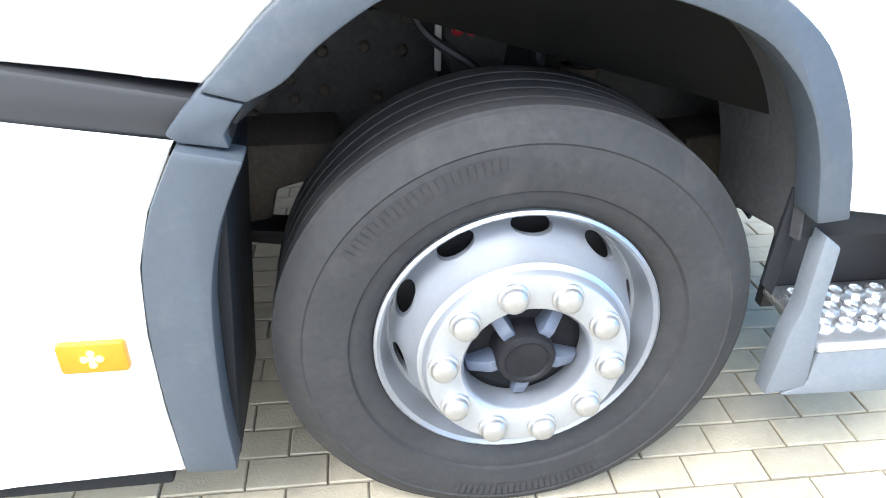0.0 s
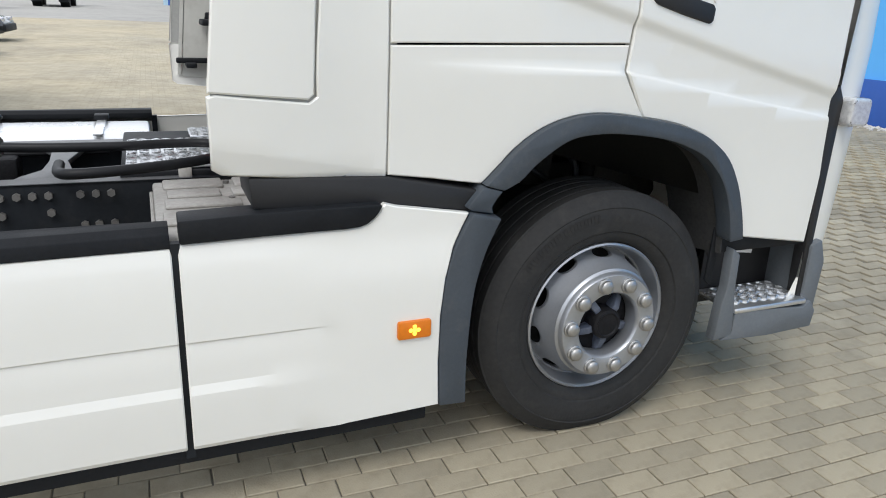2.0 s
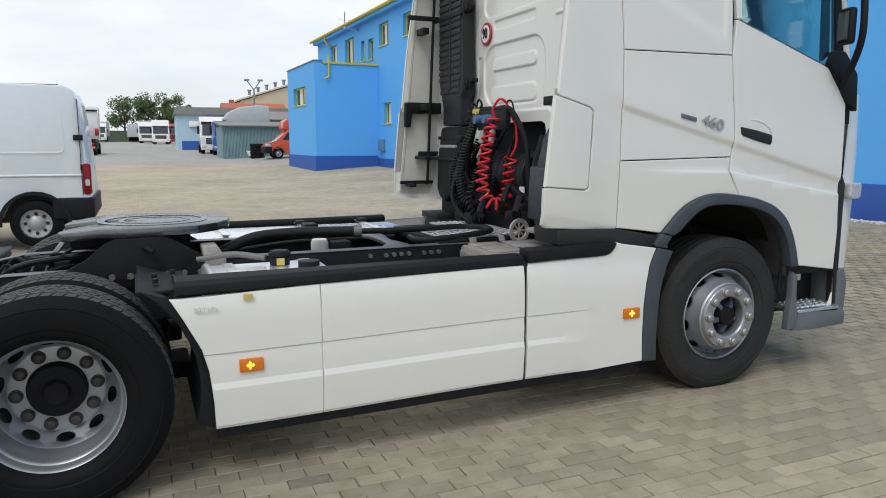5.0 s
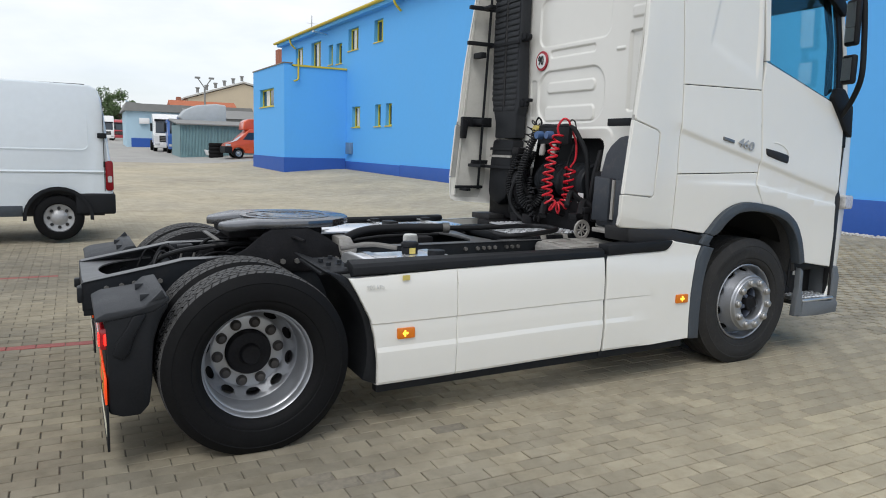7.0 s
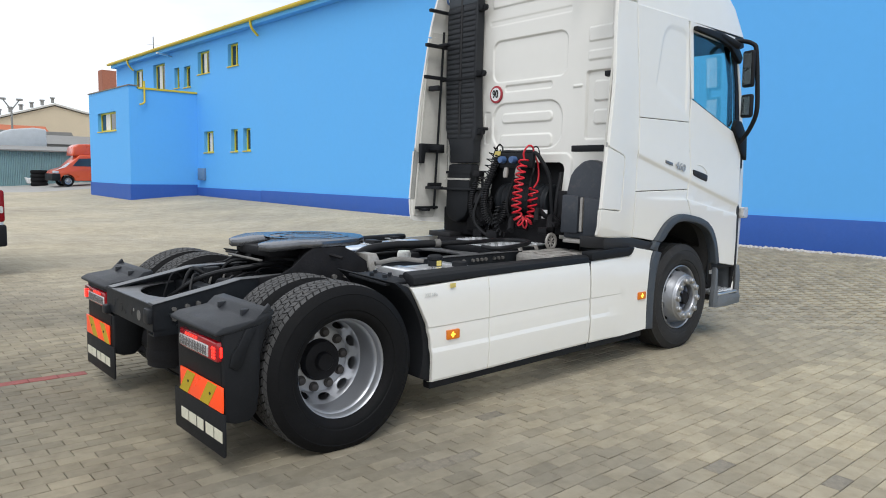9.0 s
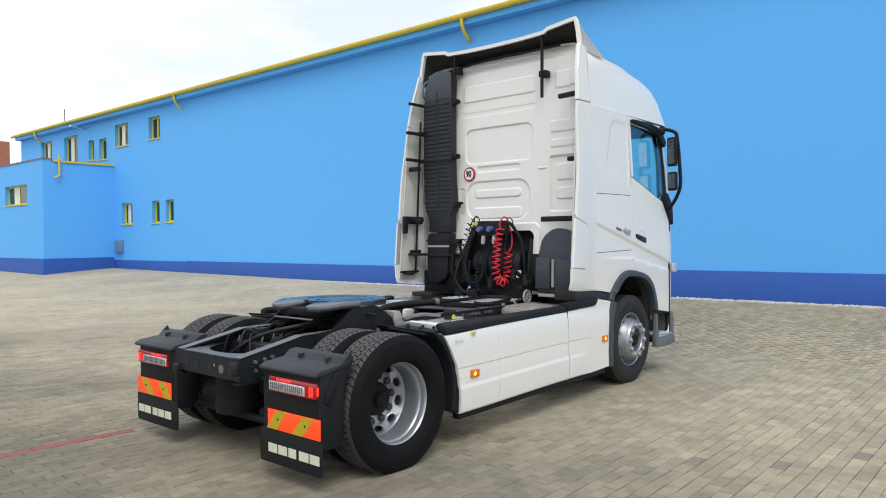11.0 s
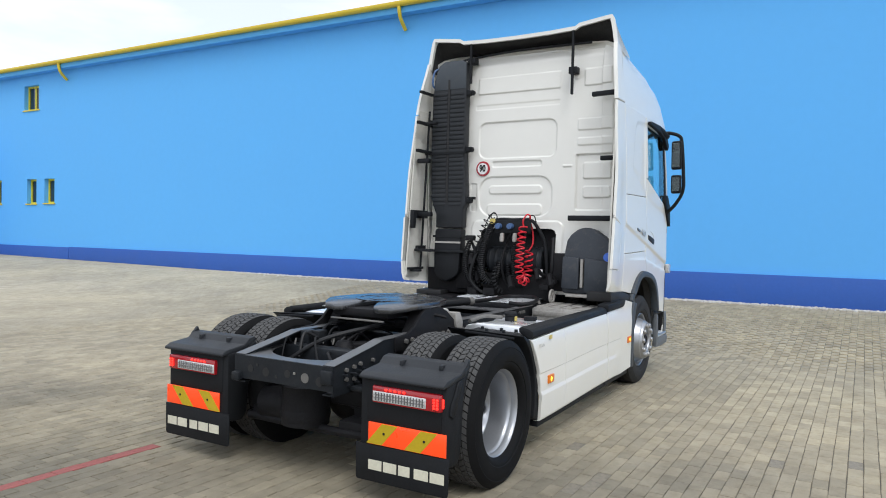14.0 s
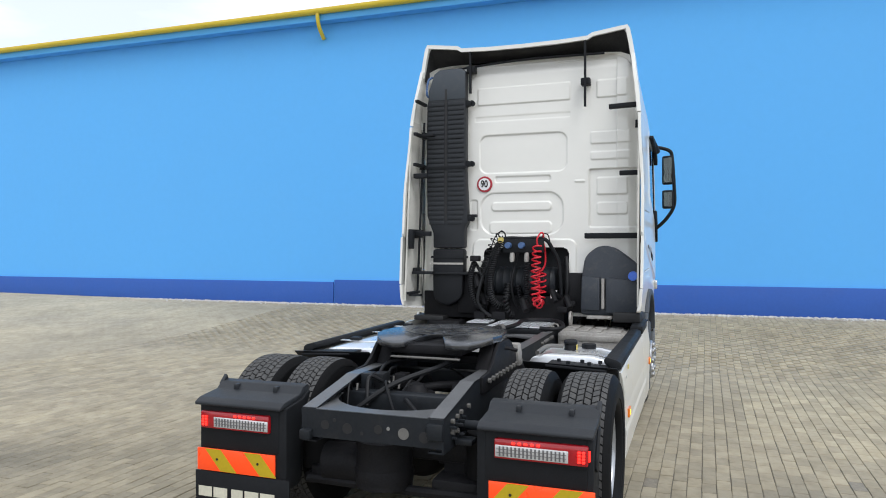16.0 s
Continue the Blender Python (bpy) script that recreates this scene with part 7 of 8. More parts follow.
both(lambda: box(-3.54, -3.33, 0.10, 0.50, 0.912, 0.930, 0.005), "mudguard_shelf", DARK, "flat black shelf over the mudguard")
for x, y in ((-3.38, 0.16), (-3.38, 0.28), (-3.46, 0.22), (-3.46, 0.36), (-3.38, 0.44)):
    both(lambda: cyl((x, y, 0.925), (x, y, 0.946), 0.014, 6), "bolt", FRAME, one=True)
both(lambda: prism([(-4.615, 0.60), (-4.575, 0.575), (-4.545, 0.60), (-4.52, 0.68), (-4.46, 0.79), (-4.52, 0.785), (-4.57, 0.70), (-4.60, 0.66)], "y", 0.016, 0.032, 0.006), "guard_side", DARK, "black side plate of the mudguard")
both(lambda: cyl((-4.45, 0.60, 0.73), (-4.45, 0.84, 0.73), 0.028, 10), "mudguard_stay", FRAME)
both(lambda: prism([(0.005, 0.355), (0.675, 0.355), (0.672, 0.14), (0.66, 0.125), (0.02, 0.125), (0.008, 0.14)], "x", -4.652, -4.641, 0.002), "mud_flap", DARK, "black rubber mud flap with cream lettering bars")


def tail_lamp(mirrored):
    s_ = -1 if mirrored else 1

    def Y(y):
        return 2 * C - y if mirrored else y

    def bx(x0, x1, ya, yb, z0, z1, b=0.0):
        a, c = sorted((Y(ya), Y(yb)))
        return box(x0, x1, a, c, z0, z1, b)

    lamp = part("tail_lamp", bx(-4.668, -4.60, 0.055, 0.545, 0.622, 0.728, 0.010), RED, truck, "lit red and clear combination tail lamp")
    part("clear_lens", bx(-4.672, -4.665, 0.155, 0.538, 0.634, 0.696, 0.004), CLEAR, lamp, "clear reversing lens")
    for k in range(17):
        part("reflector", bx(-4.6745, -4.671, 0.172 + k * 0.021, 0.181 + k * 0.021, 0.640, 0.690), mat_line, lamp, smooth=0)
    for z in (0.656, 0.674):
        part("reflector", bx(-4.6755, -4.6744, 0.165, 0.53, z, z + 0.003), mat_line, lamp, smooth=0)
    for k in range(5):
        part("diode", bx(-4.674, -4.666, 0.30 + k * 0.033, 0.318 + k * 0.033, 0.704, 0.716, 0.003), REDLIT, lamp)
    for a in range(2):
        for b in range(4):
            part("diode", bx(-4.674, -4.664, 0.070 + a * 0.022, 0.085 + a * 0.022, 0.640 + b * 0.016, 0.652 + b * 0.016, 0.002), REDLIT, lamp)
    part("side_lens", bx(-4.650, -4.622, 0.047, 0.056, 0.645, 0.70, 0.003), REDLIT, lamp, "lit red side lens")
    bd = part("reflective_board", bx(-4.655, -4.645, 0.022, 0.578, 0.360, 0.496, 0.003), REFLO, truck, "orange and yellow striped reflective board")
    for a in (0.445, 0.165):
        pts = [(Y(a + 0.03), 0.363), (Y(a + 0.145), 0.363), (Y(a + 0.03), 0.494), (Y(a - 0.085), 0.494)]
        part("stripe", prism(pts, "x", -4.6565, -4.6552), REFLY, bd, smooth=0)
    for y in (0.46, 0.17):
        part("rivet", cyl((-4.656, Y(y), 0.435), (-4.660, Y(y), 0.435), 0.008, 8), BLACK, bd)
    # the maker's name on the flap, as plain cream shapes
    for k, w in enumerate((0.100, 0.098, 0.082, 0.100, 0.098)):
        y = 0.575 - k * 0.1115
        part("lettering_bar", bx(-4.6545, -4.6520, y - w, y, 0.200, 0.262, 0.001), LETTER, truck, smooth=0)
    part("housing", bx(-4.645, -4.60, 0.06, 0.60, 0.50, 0.765, 0.006), DARK, truck)


mat_line = mat("lamp_facet", (0.25, 0.25, 0.26), 0.2, metal=0.6)
tail_lamp(False)
tail_lamp(True)



def settle_lengths():
    """The cab stands upright and its lengths run true from the markers to the nose and to the tail."""
    knots = [(-9.0, 0.055), (-4.5, 0.055), (-4.0, 0.02), (-3.6, 0.02), (-3.4, 0.038), (-3.2, 0.038), (-3.05, 0.008), (-2.74, 0.040), (-2.2, 0.02), (-1.59, 0.021), (-1.49, 0.03), (-1.2, 0.012), (-0.87, 0.0), (-0.68, 0.0), (-0.62, 0.008), (-0.1, -0.016), (0.5, -0.045), (9.0, -0.045)]

    def shift(x, y, z):
        for (xa, da), (xb, db) in zip(knots, knots[1:]):
            if x <= xb:
                d = da + (db - da) * (x - xa) / (xb - xa)
                break
        rear = 0.5 + 0.5 * smoothstep(-0.5, -1.0, x)
        if y > 0.3:
            d += 0.048 * smoothstep(1.30, 1.75, z) + 0.015 * smoothstep(2.6, 3.8, z)
        else:
            d += 0.045 * rear * smoothstep(1.30, 1.75, z) * (1 - 0.75 * smoothstep(2.3, 3.0, z)) + 0.05 * smoothstep(3.2, 3.8, z)
        low = smoothstep(-4.0, -4.45, x)
        if z < 1.0 and min(y, 2 * C - y) < 0.11:
            low = max(low, smoothstep(-1.6, -3.2, x))
        return d, -0.018 * low

    seen = set()
    for ob in truck.children_recursive:
        top = ob if ob.parent is truck else ob.parent if ob.parent.parent is truck else ob.parent.parent
        if top.name.split(".")[0] == "wheel":
            continue
        if ob.location.length > 0:
            dx, dz = shift(*ob.location)
            ob.location += Vector((dx, 0, dz))
        elif ob.data.name not in seen:
            seen.add(ob.data.name)
            for v in ob.data.vertices:
                dx, dz = shift(*v.co)
                v.co.x += dx
                v.co.z += dz


settle_lengths()
truck.rotation_euler = (0, 0, 0.01)
truck.location = (0.0, 0.009, 0)


# ---- parked vehicles ----
BEFORE = set(bpy.data.objects)
VANWHITE = mat("pale_van_paint", (0.68, 0.735, 0.77), 0.3, coat=0.5, vary=0.03, scale=1.0, dirt=0.1, dirt_color=(0.45, 0.45, 0.43))
CARWHITE = mat("white_car_paint", (0.75, 0.75, 0.74), 0.25, coat=0.6, vary=0.03, scale=1.5)
CARGREY = mat("dark_grey_car_paint", (0.05, 0.055, 0.065), 0.25, coat=0.6, vary=0.1, scale=2)
CARSILVER = mat("silver_car_paint", (0.50, 0.52, 0.55), 0.3, metal=0.3, coat=0.5, vary=0.05, scale=2)
VANRED = mat("orange_red_paint", (0.62, 0.085, 0.025), 0.3, coat=0.5, vary=0.08, scale=2)
TRUCKBLUE = mat("blue_truck_paint", (0.04, 0.13, 0.42), 0.35, coat=0.4, vary=0.1, scale=1)
TRUCKRED = mat("dark_red_truck_paint", (0.38, 0.03, 0.04), 0.35, coat=0.4, vary=0.1, scale=1)
GREENRIM = mat("green_wheel_paint", (0.02, 0.40, 0.16), 0.35, vary=0.1)
CARGLASS = mat("dark_car_glass", (0.03, 0.04, 0.05), 0.05, vary=0.1, spec=0.8)
TILT = mat("grey_tarpaulin", (0.44, 0.47, 0.49), 0.7, vary=0.12, scale=2)


def vehicle_wheel(parent, x, y, z, r, width, rim_mat, facing=-1):
    """Tyre, rim and hub of a car, axis along y; facing -1 shows its disc towards -y."""
    w = part("wheel", lathe([(r * 0.62, -0.02), (r * 0.60, 0.02), (r * 0.35, 0.035), (r * 0.2, 0.0), (r * 0.1, -0.01), (0.0, -0.012)], 28), rim_mat, parent)
    part("tyre", lathe([(r * 0.60, 0.0), (r * 0.66, -0.03), (r * 0.85, -0.035), (r * 0.97, -0.01), (r, 0.03), (r, width - 0.06), (r * 0.96, width - 0.02), (r * 0.6, width)], 32), RUBBER, w)
    slot = None
    for k in range(8):
        a = 2 * math.pi * k / 8
        if slot is None:
            slot = part("vent", lathe([(0.0, -0.004), (r * 0.075, -0.004), (r * 0.075, 0.006)], 8), BLACK, w)
            o = slot
        else:
            o = slot.copy()
            scene.collection.objects.link(o)
        o.location = (r * 0.42 * math.cos(a), 0.018, r * 0.42 * math.sin(a))
    w.location = (x, y, z)
    if facing > 0:
        w.rotation_euler = (0, 0, math.pi)
    return w


def arch_profile(points, wheels, r, base):
    """A side outline whose lower edge is bowed up over the wheels; wheels in order from the outline's last point to its first."""
    out = list(points)
    for cx, cz in wheels:
        a0 = math.degrees(math.asin(max(-1, min(1, (base - cz) / r))))
        step = [a0 + (180 - 2 * a0) * k / 12 for k in range(13)]
        if out[-1][0] < cx:
            step = step[::-1]
        out += [(cx + r * math.cos(radians(a)), cz + r * math.sin(radians(a))) for a in step]
    return out


STEELRIM = mat("dull_steel_rim", (0.40, 0.405, 0.41), 0.45, metal=0.4, vary=0.15, scale=12, dirt=0.4, dirt_color=(0.08, 0.075, 0.07))


def panel_van():
    """A high-roofed white van; its tail points to +x."""
    g = 0.045
    van = tagged(new("panel_van"), "white high-roofed panel van with dark bumper, parked on the paving", "van")
    up = [(-4.30, 0.46), (-4.275, 0.80), (-4.30, 1.25), (-4.36, 1.9), (-4.40, 2.2), (-4.45, 2.34), (-4.56, 2.40), (-5.5, 2.415), (-8.3, 2.41), (-8.8, 2.26), (-9.35, 1.45), (-9.75, 1.15), (-9.82, 0.46)]
    prof = arch_profile(up, [(-8.75, g + 0.345), (-5.03, g + 0.345)], 0.43, 0.46)
    bm = prism(prof, "y", 7.80, 9.72, 0.035, seg=3)
    for v in bm.verts:
        k = smoothstep(1.1, 2.4, v.co.z) * 0.10
        v.co.y += k if v.co.y < 8.76 else -k
    part("body", bm, VANWHITE, van)
    inner = box(-9.6, -4.4, 8.0, 9.5, 0.40, 1.0)
    part("underbody", inner, BLACK, van)

    def wallY(z):
        return 7.80 + smoothstep(1.1, 2.4, z) * 0.10

    for x0, x1, z0, z1 in ((-6.9, -4.60, 1.42, 2.05), (-9.0, -7.05, 1.42, 2.05)):
        fr = rounded(x0, x1, z0, z1, 0.09)
        b = bmesh.new()
        o_ = [b.verts.new((x, wallY(z) - 0.004, z)) for x, z in fr]
        i_ = [b.verts.new((x * 0.996 + (x0 + x1) / 2 * 0.004, wallY(z) + 0.001, (z - 1.735) * 0.955 + 1.735)) for x, z in fr]
        for k in range(len(fr)):
            j = (k + 1) % len(fr)
            b.faces.new((o_[k], o_[j], i_[j], i_[k]))
        part("pressed_panel", b, VANWHITE, van, "pressed frame in the van's side")
    part("side_crease", prism([(7.794, 1.085), (7.797, 1.10), (7.81, 1.11), (7.81, 1.07)], "x", -9.4, -4.34), VANWHITE, van)
    part("door_gap", box(-4.392, -4.384, 7.79, 7.86, 0.80, 2.2), BLACK, van, smooth=0)
    part("roof_gutter", box(-8.2, -4.62, 7.92, 7.95, 2.385, 2.408, 0.004), DARK, van)
    part("bumper", box(-4.80, -4.245, 7.775, 9.74, 0.44, 0.76, 0.035, seg=3), DARK, van, "dark plastic rear bumper")
    part("sill", box(-8.25, -5.50, 7.785, 7.84, 0.42, 0.58, 0.01), GREY, van)
    arch = bmesh.new()
    for k in range(14):
        a, b = radians(-4 + 188 * k / 14), radians(-4 + 188 * (k + 1) / 14)
        q = [(-5.03 + r * math.cos(t), 7.782, g + 0.345 + r * math.sin(t)) for r, t in ((0.425, a), (0.425, b), (0.475, b), (0.475, a))]
        arch.faces.new([arch.verts.new(p) for p in q])
    bmesh.ops.remove_doubles(arch, verts=arch.verts[:], dist=1e-4)
    bmesh.ops.solidify(arch, geom=arch.faces[:], thickness=0.03)
    part("arch_trim", arch, DARK, van)
    lamp = part("tail_lamp", prism(rounded(-4.375, -4.265, 0.80, 1.26, 0.04), "y", 7.775, 7.90, 0.012), DEEPRED, van, "tall dark red tail lamp")
    part("lens", prism(rounded(-4.345, -4.285, 0.93, 1.03, 0.02), "y", 7.770, 7.776), CLEAR, lamp)
    part("hinge", box(-4.47, -4.34, 7.80, 7.845, 1.60, 1.68, 0.01), DARK, van, "black door hinge")
    part("hinge", box(-4.40, -4.37, 7.785, 7.80, 1.16, 1.25, 0.004), DARK, van)
    part("cab_window", prism([(-8.75, 2.05), (-7.9, 2.05), (-7.9, 1.45), (-9.2, 1.45)], "y", 7.80, 7.86), CARGLASS, van)
    for x in (-5.03, -8.75):
        vehicle_wheel(van, x, 7.83, g + 0.345, 0.345, 0.22, STEELRIM)
        vehicle_wheel(van, x, 9.70, g + 0.345, 0.345, 0.22, STEELRIM, 1)
    return van


panel_van()


def saloon(label, x, y, paint, front=1, rim=RIM, length=4.5, tail=None):
    """A parked saloon along x, its front towards +x when front is 1. Origin at the middle of the near side on the ground."""
    car = tagged(new("car"), label, "car", group="parked cars")
    h = length / 2
    up = [(h - 0.02, 0.30), (h, 0.55), (h - 0.10, 0.70), (h - 0.95, 0.86), (h - 1.12, 0.90), (h - 1.75, 1.36), (-0.25, 1.43), (-0.95, 1.40), (-1.65, 1.00), (-h + 0.12, 0.94), (-h + 0.02, 0.75), (-h, 0.45), (-h + 0.05, 0.30)]
    prof = arch_profile(up, [(-1.35, 0.31), (1.38, 0.31)], 0.36, 0.30)
    bm = prism(prof, "y", 0.0, 1.72, 0.03, seg=3)
    for v in bm.verts:
        k = smoothstep(0.85, 1.4, v.co.z) * 0.22
        v.co.y += k if v.co.y < 0.86 else -k
    part("body", bm, paint, car)
    part("underbody", box(-h + 0.3, h - 0.3, 0.15, 1.57, 0.20, 0.5), BLACK, car)
    gl = prism([(h - 1.22, 0.93), (h - 1.76, 1.32), (0.02, 1.375), (0.02, 0.93)], "y", 0.06, 0.3)
    prism([(-0.06, 0.93), (-0.06, 1.375), (-0.90, 1.34), (-1.38, 1.02), (-1.38, 0.95)], "y", 0.06, 0.3, 0, gl)
    for v in gl.verts:
        v.co.y += smoothstep(0.85, 1.4, v.co.z) * 0.22 - 0.085 + 0.02
    part("side_window", gl, CARGLASS, car)
    sc = bmesh.new()
    for xa, za, xb, zb in ((h - 1.08, 0.905, h - 1.70, 1.345), (-1.62, 1.01, -0.98, 1.375)):
        q = [(xa, 0.16, za), (xa, 1.56, za), (xb, 1.42, zb), (xb, 0.30, zb)]
        sc.faces.new([sc.verts.new((p[0] + (0.012 if xa > 0 else -0.012), p[1], p[2] + 0.012)) for p in q])
    part("screen", sc, CARGLASS, car, smooth=0)
    for yy in (0.05, 1.30):
        part("headlamp", box(h - 0.22, h - 0.03, yy, yy + 0.37, 0.60, 0.72, 0.03), CLEAR, car)
        part("tail_lamp", box(-h + 0.01, -h + 0.22, yy, yy + 0.37, 0.68, 0.84, 0.02), RED, car, "red tail lamp")
    part("bumper", box(h - 0.25, h + 0.05, 0.0, 1.72, 0.30, 0.52, 0.04), DARK if paint is CARGREY else paint, car)
    part("bumper", box(-h - 0.05, -h + 0.25, 0.0, 1.72, 0.34, 0.58, 0.04), paint, car)
    part("door_gap", box(0.98, 0.986, -0.002, 0.05, 0.35, 0.92), BLACK, car, smooth=0)
    part("door_gap", box(-0.03, -0.024, -0.002, 0.05, 0.35, 0.92), BLACK, car, smooth=0)
    for xx in (-1.35, 1.38):
        vehicle_wheel(car, xx, 0.03, 0.31, 0.31, 0.19, rim)
        vehicle_wheel(car, xx, 1.69, 0.31, 0.31, 0.19, rim, 1)
    z = lift(x, y)
    car.location = (x, y, z)
    if front < 0:
        car.rotation_euler = (0, 0, math.pi)
        car.location = (x, y + 1.72, z)
    return car


saloon("silver estate car with its tail towards the yard, on the paving", -8.4, 14.9, CARSILVER, -1)
saloon("white saloon car with red tail lamps, parked on the paving", -7.4, 18.0, CARWHITE, -1)
saloon("dark grey saloon car with bright green wheels, parked on the paving", -7.75, 23.5, CARGREY, 1, GREENRIM)


def orange_van():
    v = tagged(new("delivery_van"), "orange-red delivery van with a roof fairing, beside the shed", "van")
    z = lift(5, 44.5)
    up = [(3.62, 0.35), (3.58, 0.75), (3.75, 0.98), (4.35, 1.18), (4.95, 1.75), (5.15, 1.95), (9.0, 1.98), (9.05, 0.35)]
    prof = [(x, zz + z) for x, zz in up]
    prof = arch_profile(prof, [(8.2, z + 0.33), (4.45, z + 0.33)], 0.40, z + 0.35)
    bm = prism(prof, "y", 44.5, 46.5, 0.05, seg=3)
    part("body", bm, VANRED, v)
    part("roof_fairing", prism([(4.75, z + 1.9), (4.85, z + 2.45), (5.1, z + 2.62), (6.3, z + 2.66), (6.4, z + 1.95)], "y", 44.65, 46.35, 0.08, seg=3), VANRED, v, "rounded orange roof fairing")
    part("side_window", prism([(4.72, z + 1.25), (5.10, z + 1.72), (5.75, z + 1.75), (5.75, z + 1.25)], "y", 44.488, 44.55), CARGLASS, v)
    part("bonnet_stripe", prism([(3.80, z + 1.0), (4.33, z + 1.19), (4.60, z + 1.45), (4.48, z + 1.45), (4.1, z + 1.17)], "y", 44.482, 44.56), SIGNWHITE, v)
    part("bumper", box(3.55, 4.05, 44.45, 46.55, z + 0.34, z + 0.80, 0.08), DARK, v)
    part("headlamp", box(3.62, 3.95, 44.47, 44.7, z + 0.80, z + 0.95, 0.03), CLEAR, v)
    vehicle_wheel(v, 4.45, 44.53, z + 0.33, 0.33, 0.22, RIM)
    vehicle_wheel(v, 8.2, 44.53, z + 0.33, 0.33, 0.22, RIM)
    vehicle_wheel(v, 4.45, 46.5, z + 0.33, 0.33, 0.22, RIM, 1)
    vehicle_wheel(v, 8.2, 46.5, z + 0.33, 0.33, 0.22, RIM, 1)
    return v


orange_van()


def lorry(label, x, y, paint, height=3.7, body=None, group="parked lorries", width=2.5, deep=2.1, yaw=0.0):
    """A lorry seen from its front, which faces -y; body: material of the load box behind, if any."""
    t = tagged(new("lorry"), label, "truck", group=group)
    w = width / 2
    prof = [(0.0, 0.55), (0.0, 1.45), (0.10, 1.55), (0.28, 2.65), (0.40, 2.80), (0.85, height - 0.15), (1.3, height), (deep, height), (deep, 0.75), (1.0, 0.75), (0.95, 0.5)]
    bm = bmesh.new()
    a = [bm.verts.new((-w, p[0], p[1])) for p in prof]
    b = [bm.verts.new((w, p[0], p[1])) for p in prof]
    bm.faces.new(a)
    bm.faces.new(b[::-1])
    for k in range(len(prof)):
        j = (k + 1) % len(prof)
        bm.faces.new((a[k], a[j], b[j], b[k]))
    bmesh.ops.recalc_face_normals(bm, faces=bm.faces[:])
    bmesh.ops.bevel(bm, geom=bm.edges[:], offset=0.06, segments=2, affect="EDGES")
    part("cab", bm, paint, t)
    sc = bmesh.new()
    sc.faces.new([sc.verts.new(p) for p in ((-w + 0.16, 0.085, 1.62), (w - 0.16, 0.085, 1.62), (w - 0.2, 0.262, 2.62), (-w + 0.2, 0.262, 2.62))])
    part("windscreen", sc, CARGLASS, t, smooth=0)
    part("sun_visor", box(-w + 0.1, w - 0.1, 0.10, 0.36, 2.66, 2.82, 0.03), DARK, t)
    grille = box(-w + 0.45, w - 0.45, -0.02, 0.03, 0.85, 1.40, 0.02)
    part("grille", grille, DARK, t, "dark grille")
    for k in range(3):
        part("grille_bar", box(-w + 0.5, w - 0.5, -0.035, -0.021, 0.95 + k * 0.15, 0.99 + k * 0.15), ALU_DIRTY, t)
    part("bumper", box(-w + 0.02, w - 0.02, -0.08, 0.3, 0.35, 0.75, 0.05), paint, t)
    for s_ in (-1, 1):
        part("headlamp", box(s_ * (w - 0.28) - 0.2, s_ * (w - 0.28) + 0.2, -0.10, -0.02, 0.55, 0.75, 0.03), CLEAR, t)
        part("mirror", box(s_ * (w + 0.16) - 0.09, s_ * (w + 0.16) + 0.09, 0.15, 0.28, 1.75, 2.45, 0.03), DARK, t)
        part("wheel", cyl((s_ * (w - 0.05), 1.35, 0.5), (s_ * (w - 0.35), 1.35, 0.5), 0.5, 24), RUBBER, t)
        part("wheel", cyl((s_ * (w - 0.05), 5.0, 0.5), (s_ * (w - 0.6), 5.0, 0.5), 0.5, 24), RUBBER, t)
    part("chassis", box(-0.5, 0.5, 0.9, 6.0, 0.55, 0.95), GRIME, t)
    if body:
        part("load_box", box(-w - 0.02, w + 0.02, deep + 0.3, deep + 8, 1.1, 3.85, 0.03), body, t, "plain load box")
    t.location = (x, y, lift(x, y))
    t.rotation_euler = (0, 0, yaw)
    return t


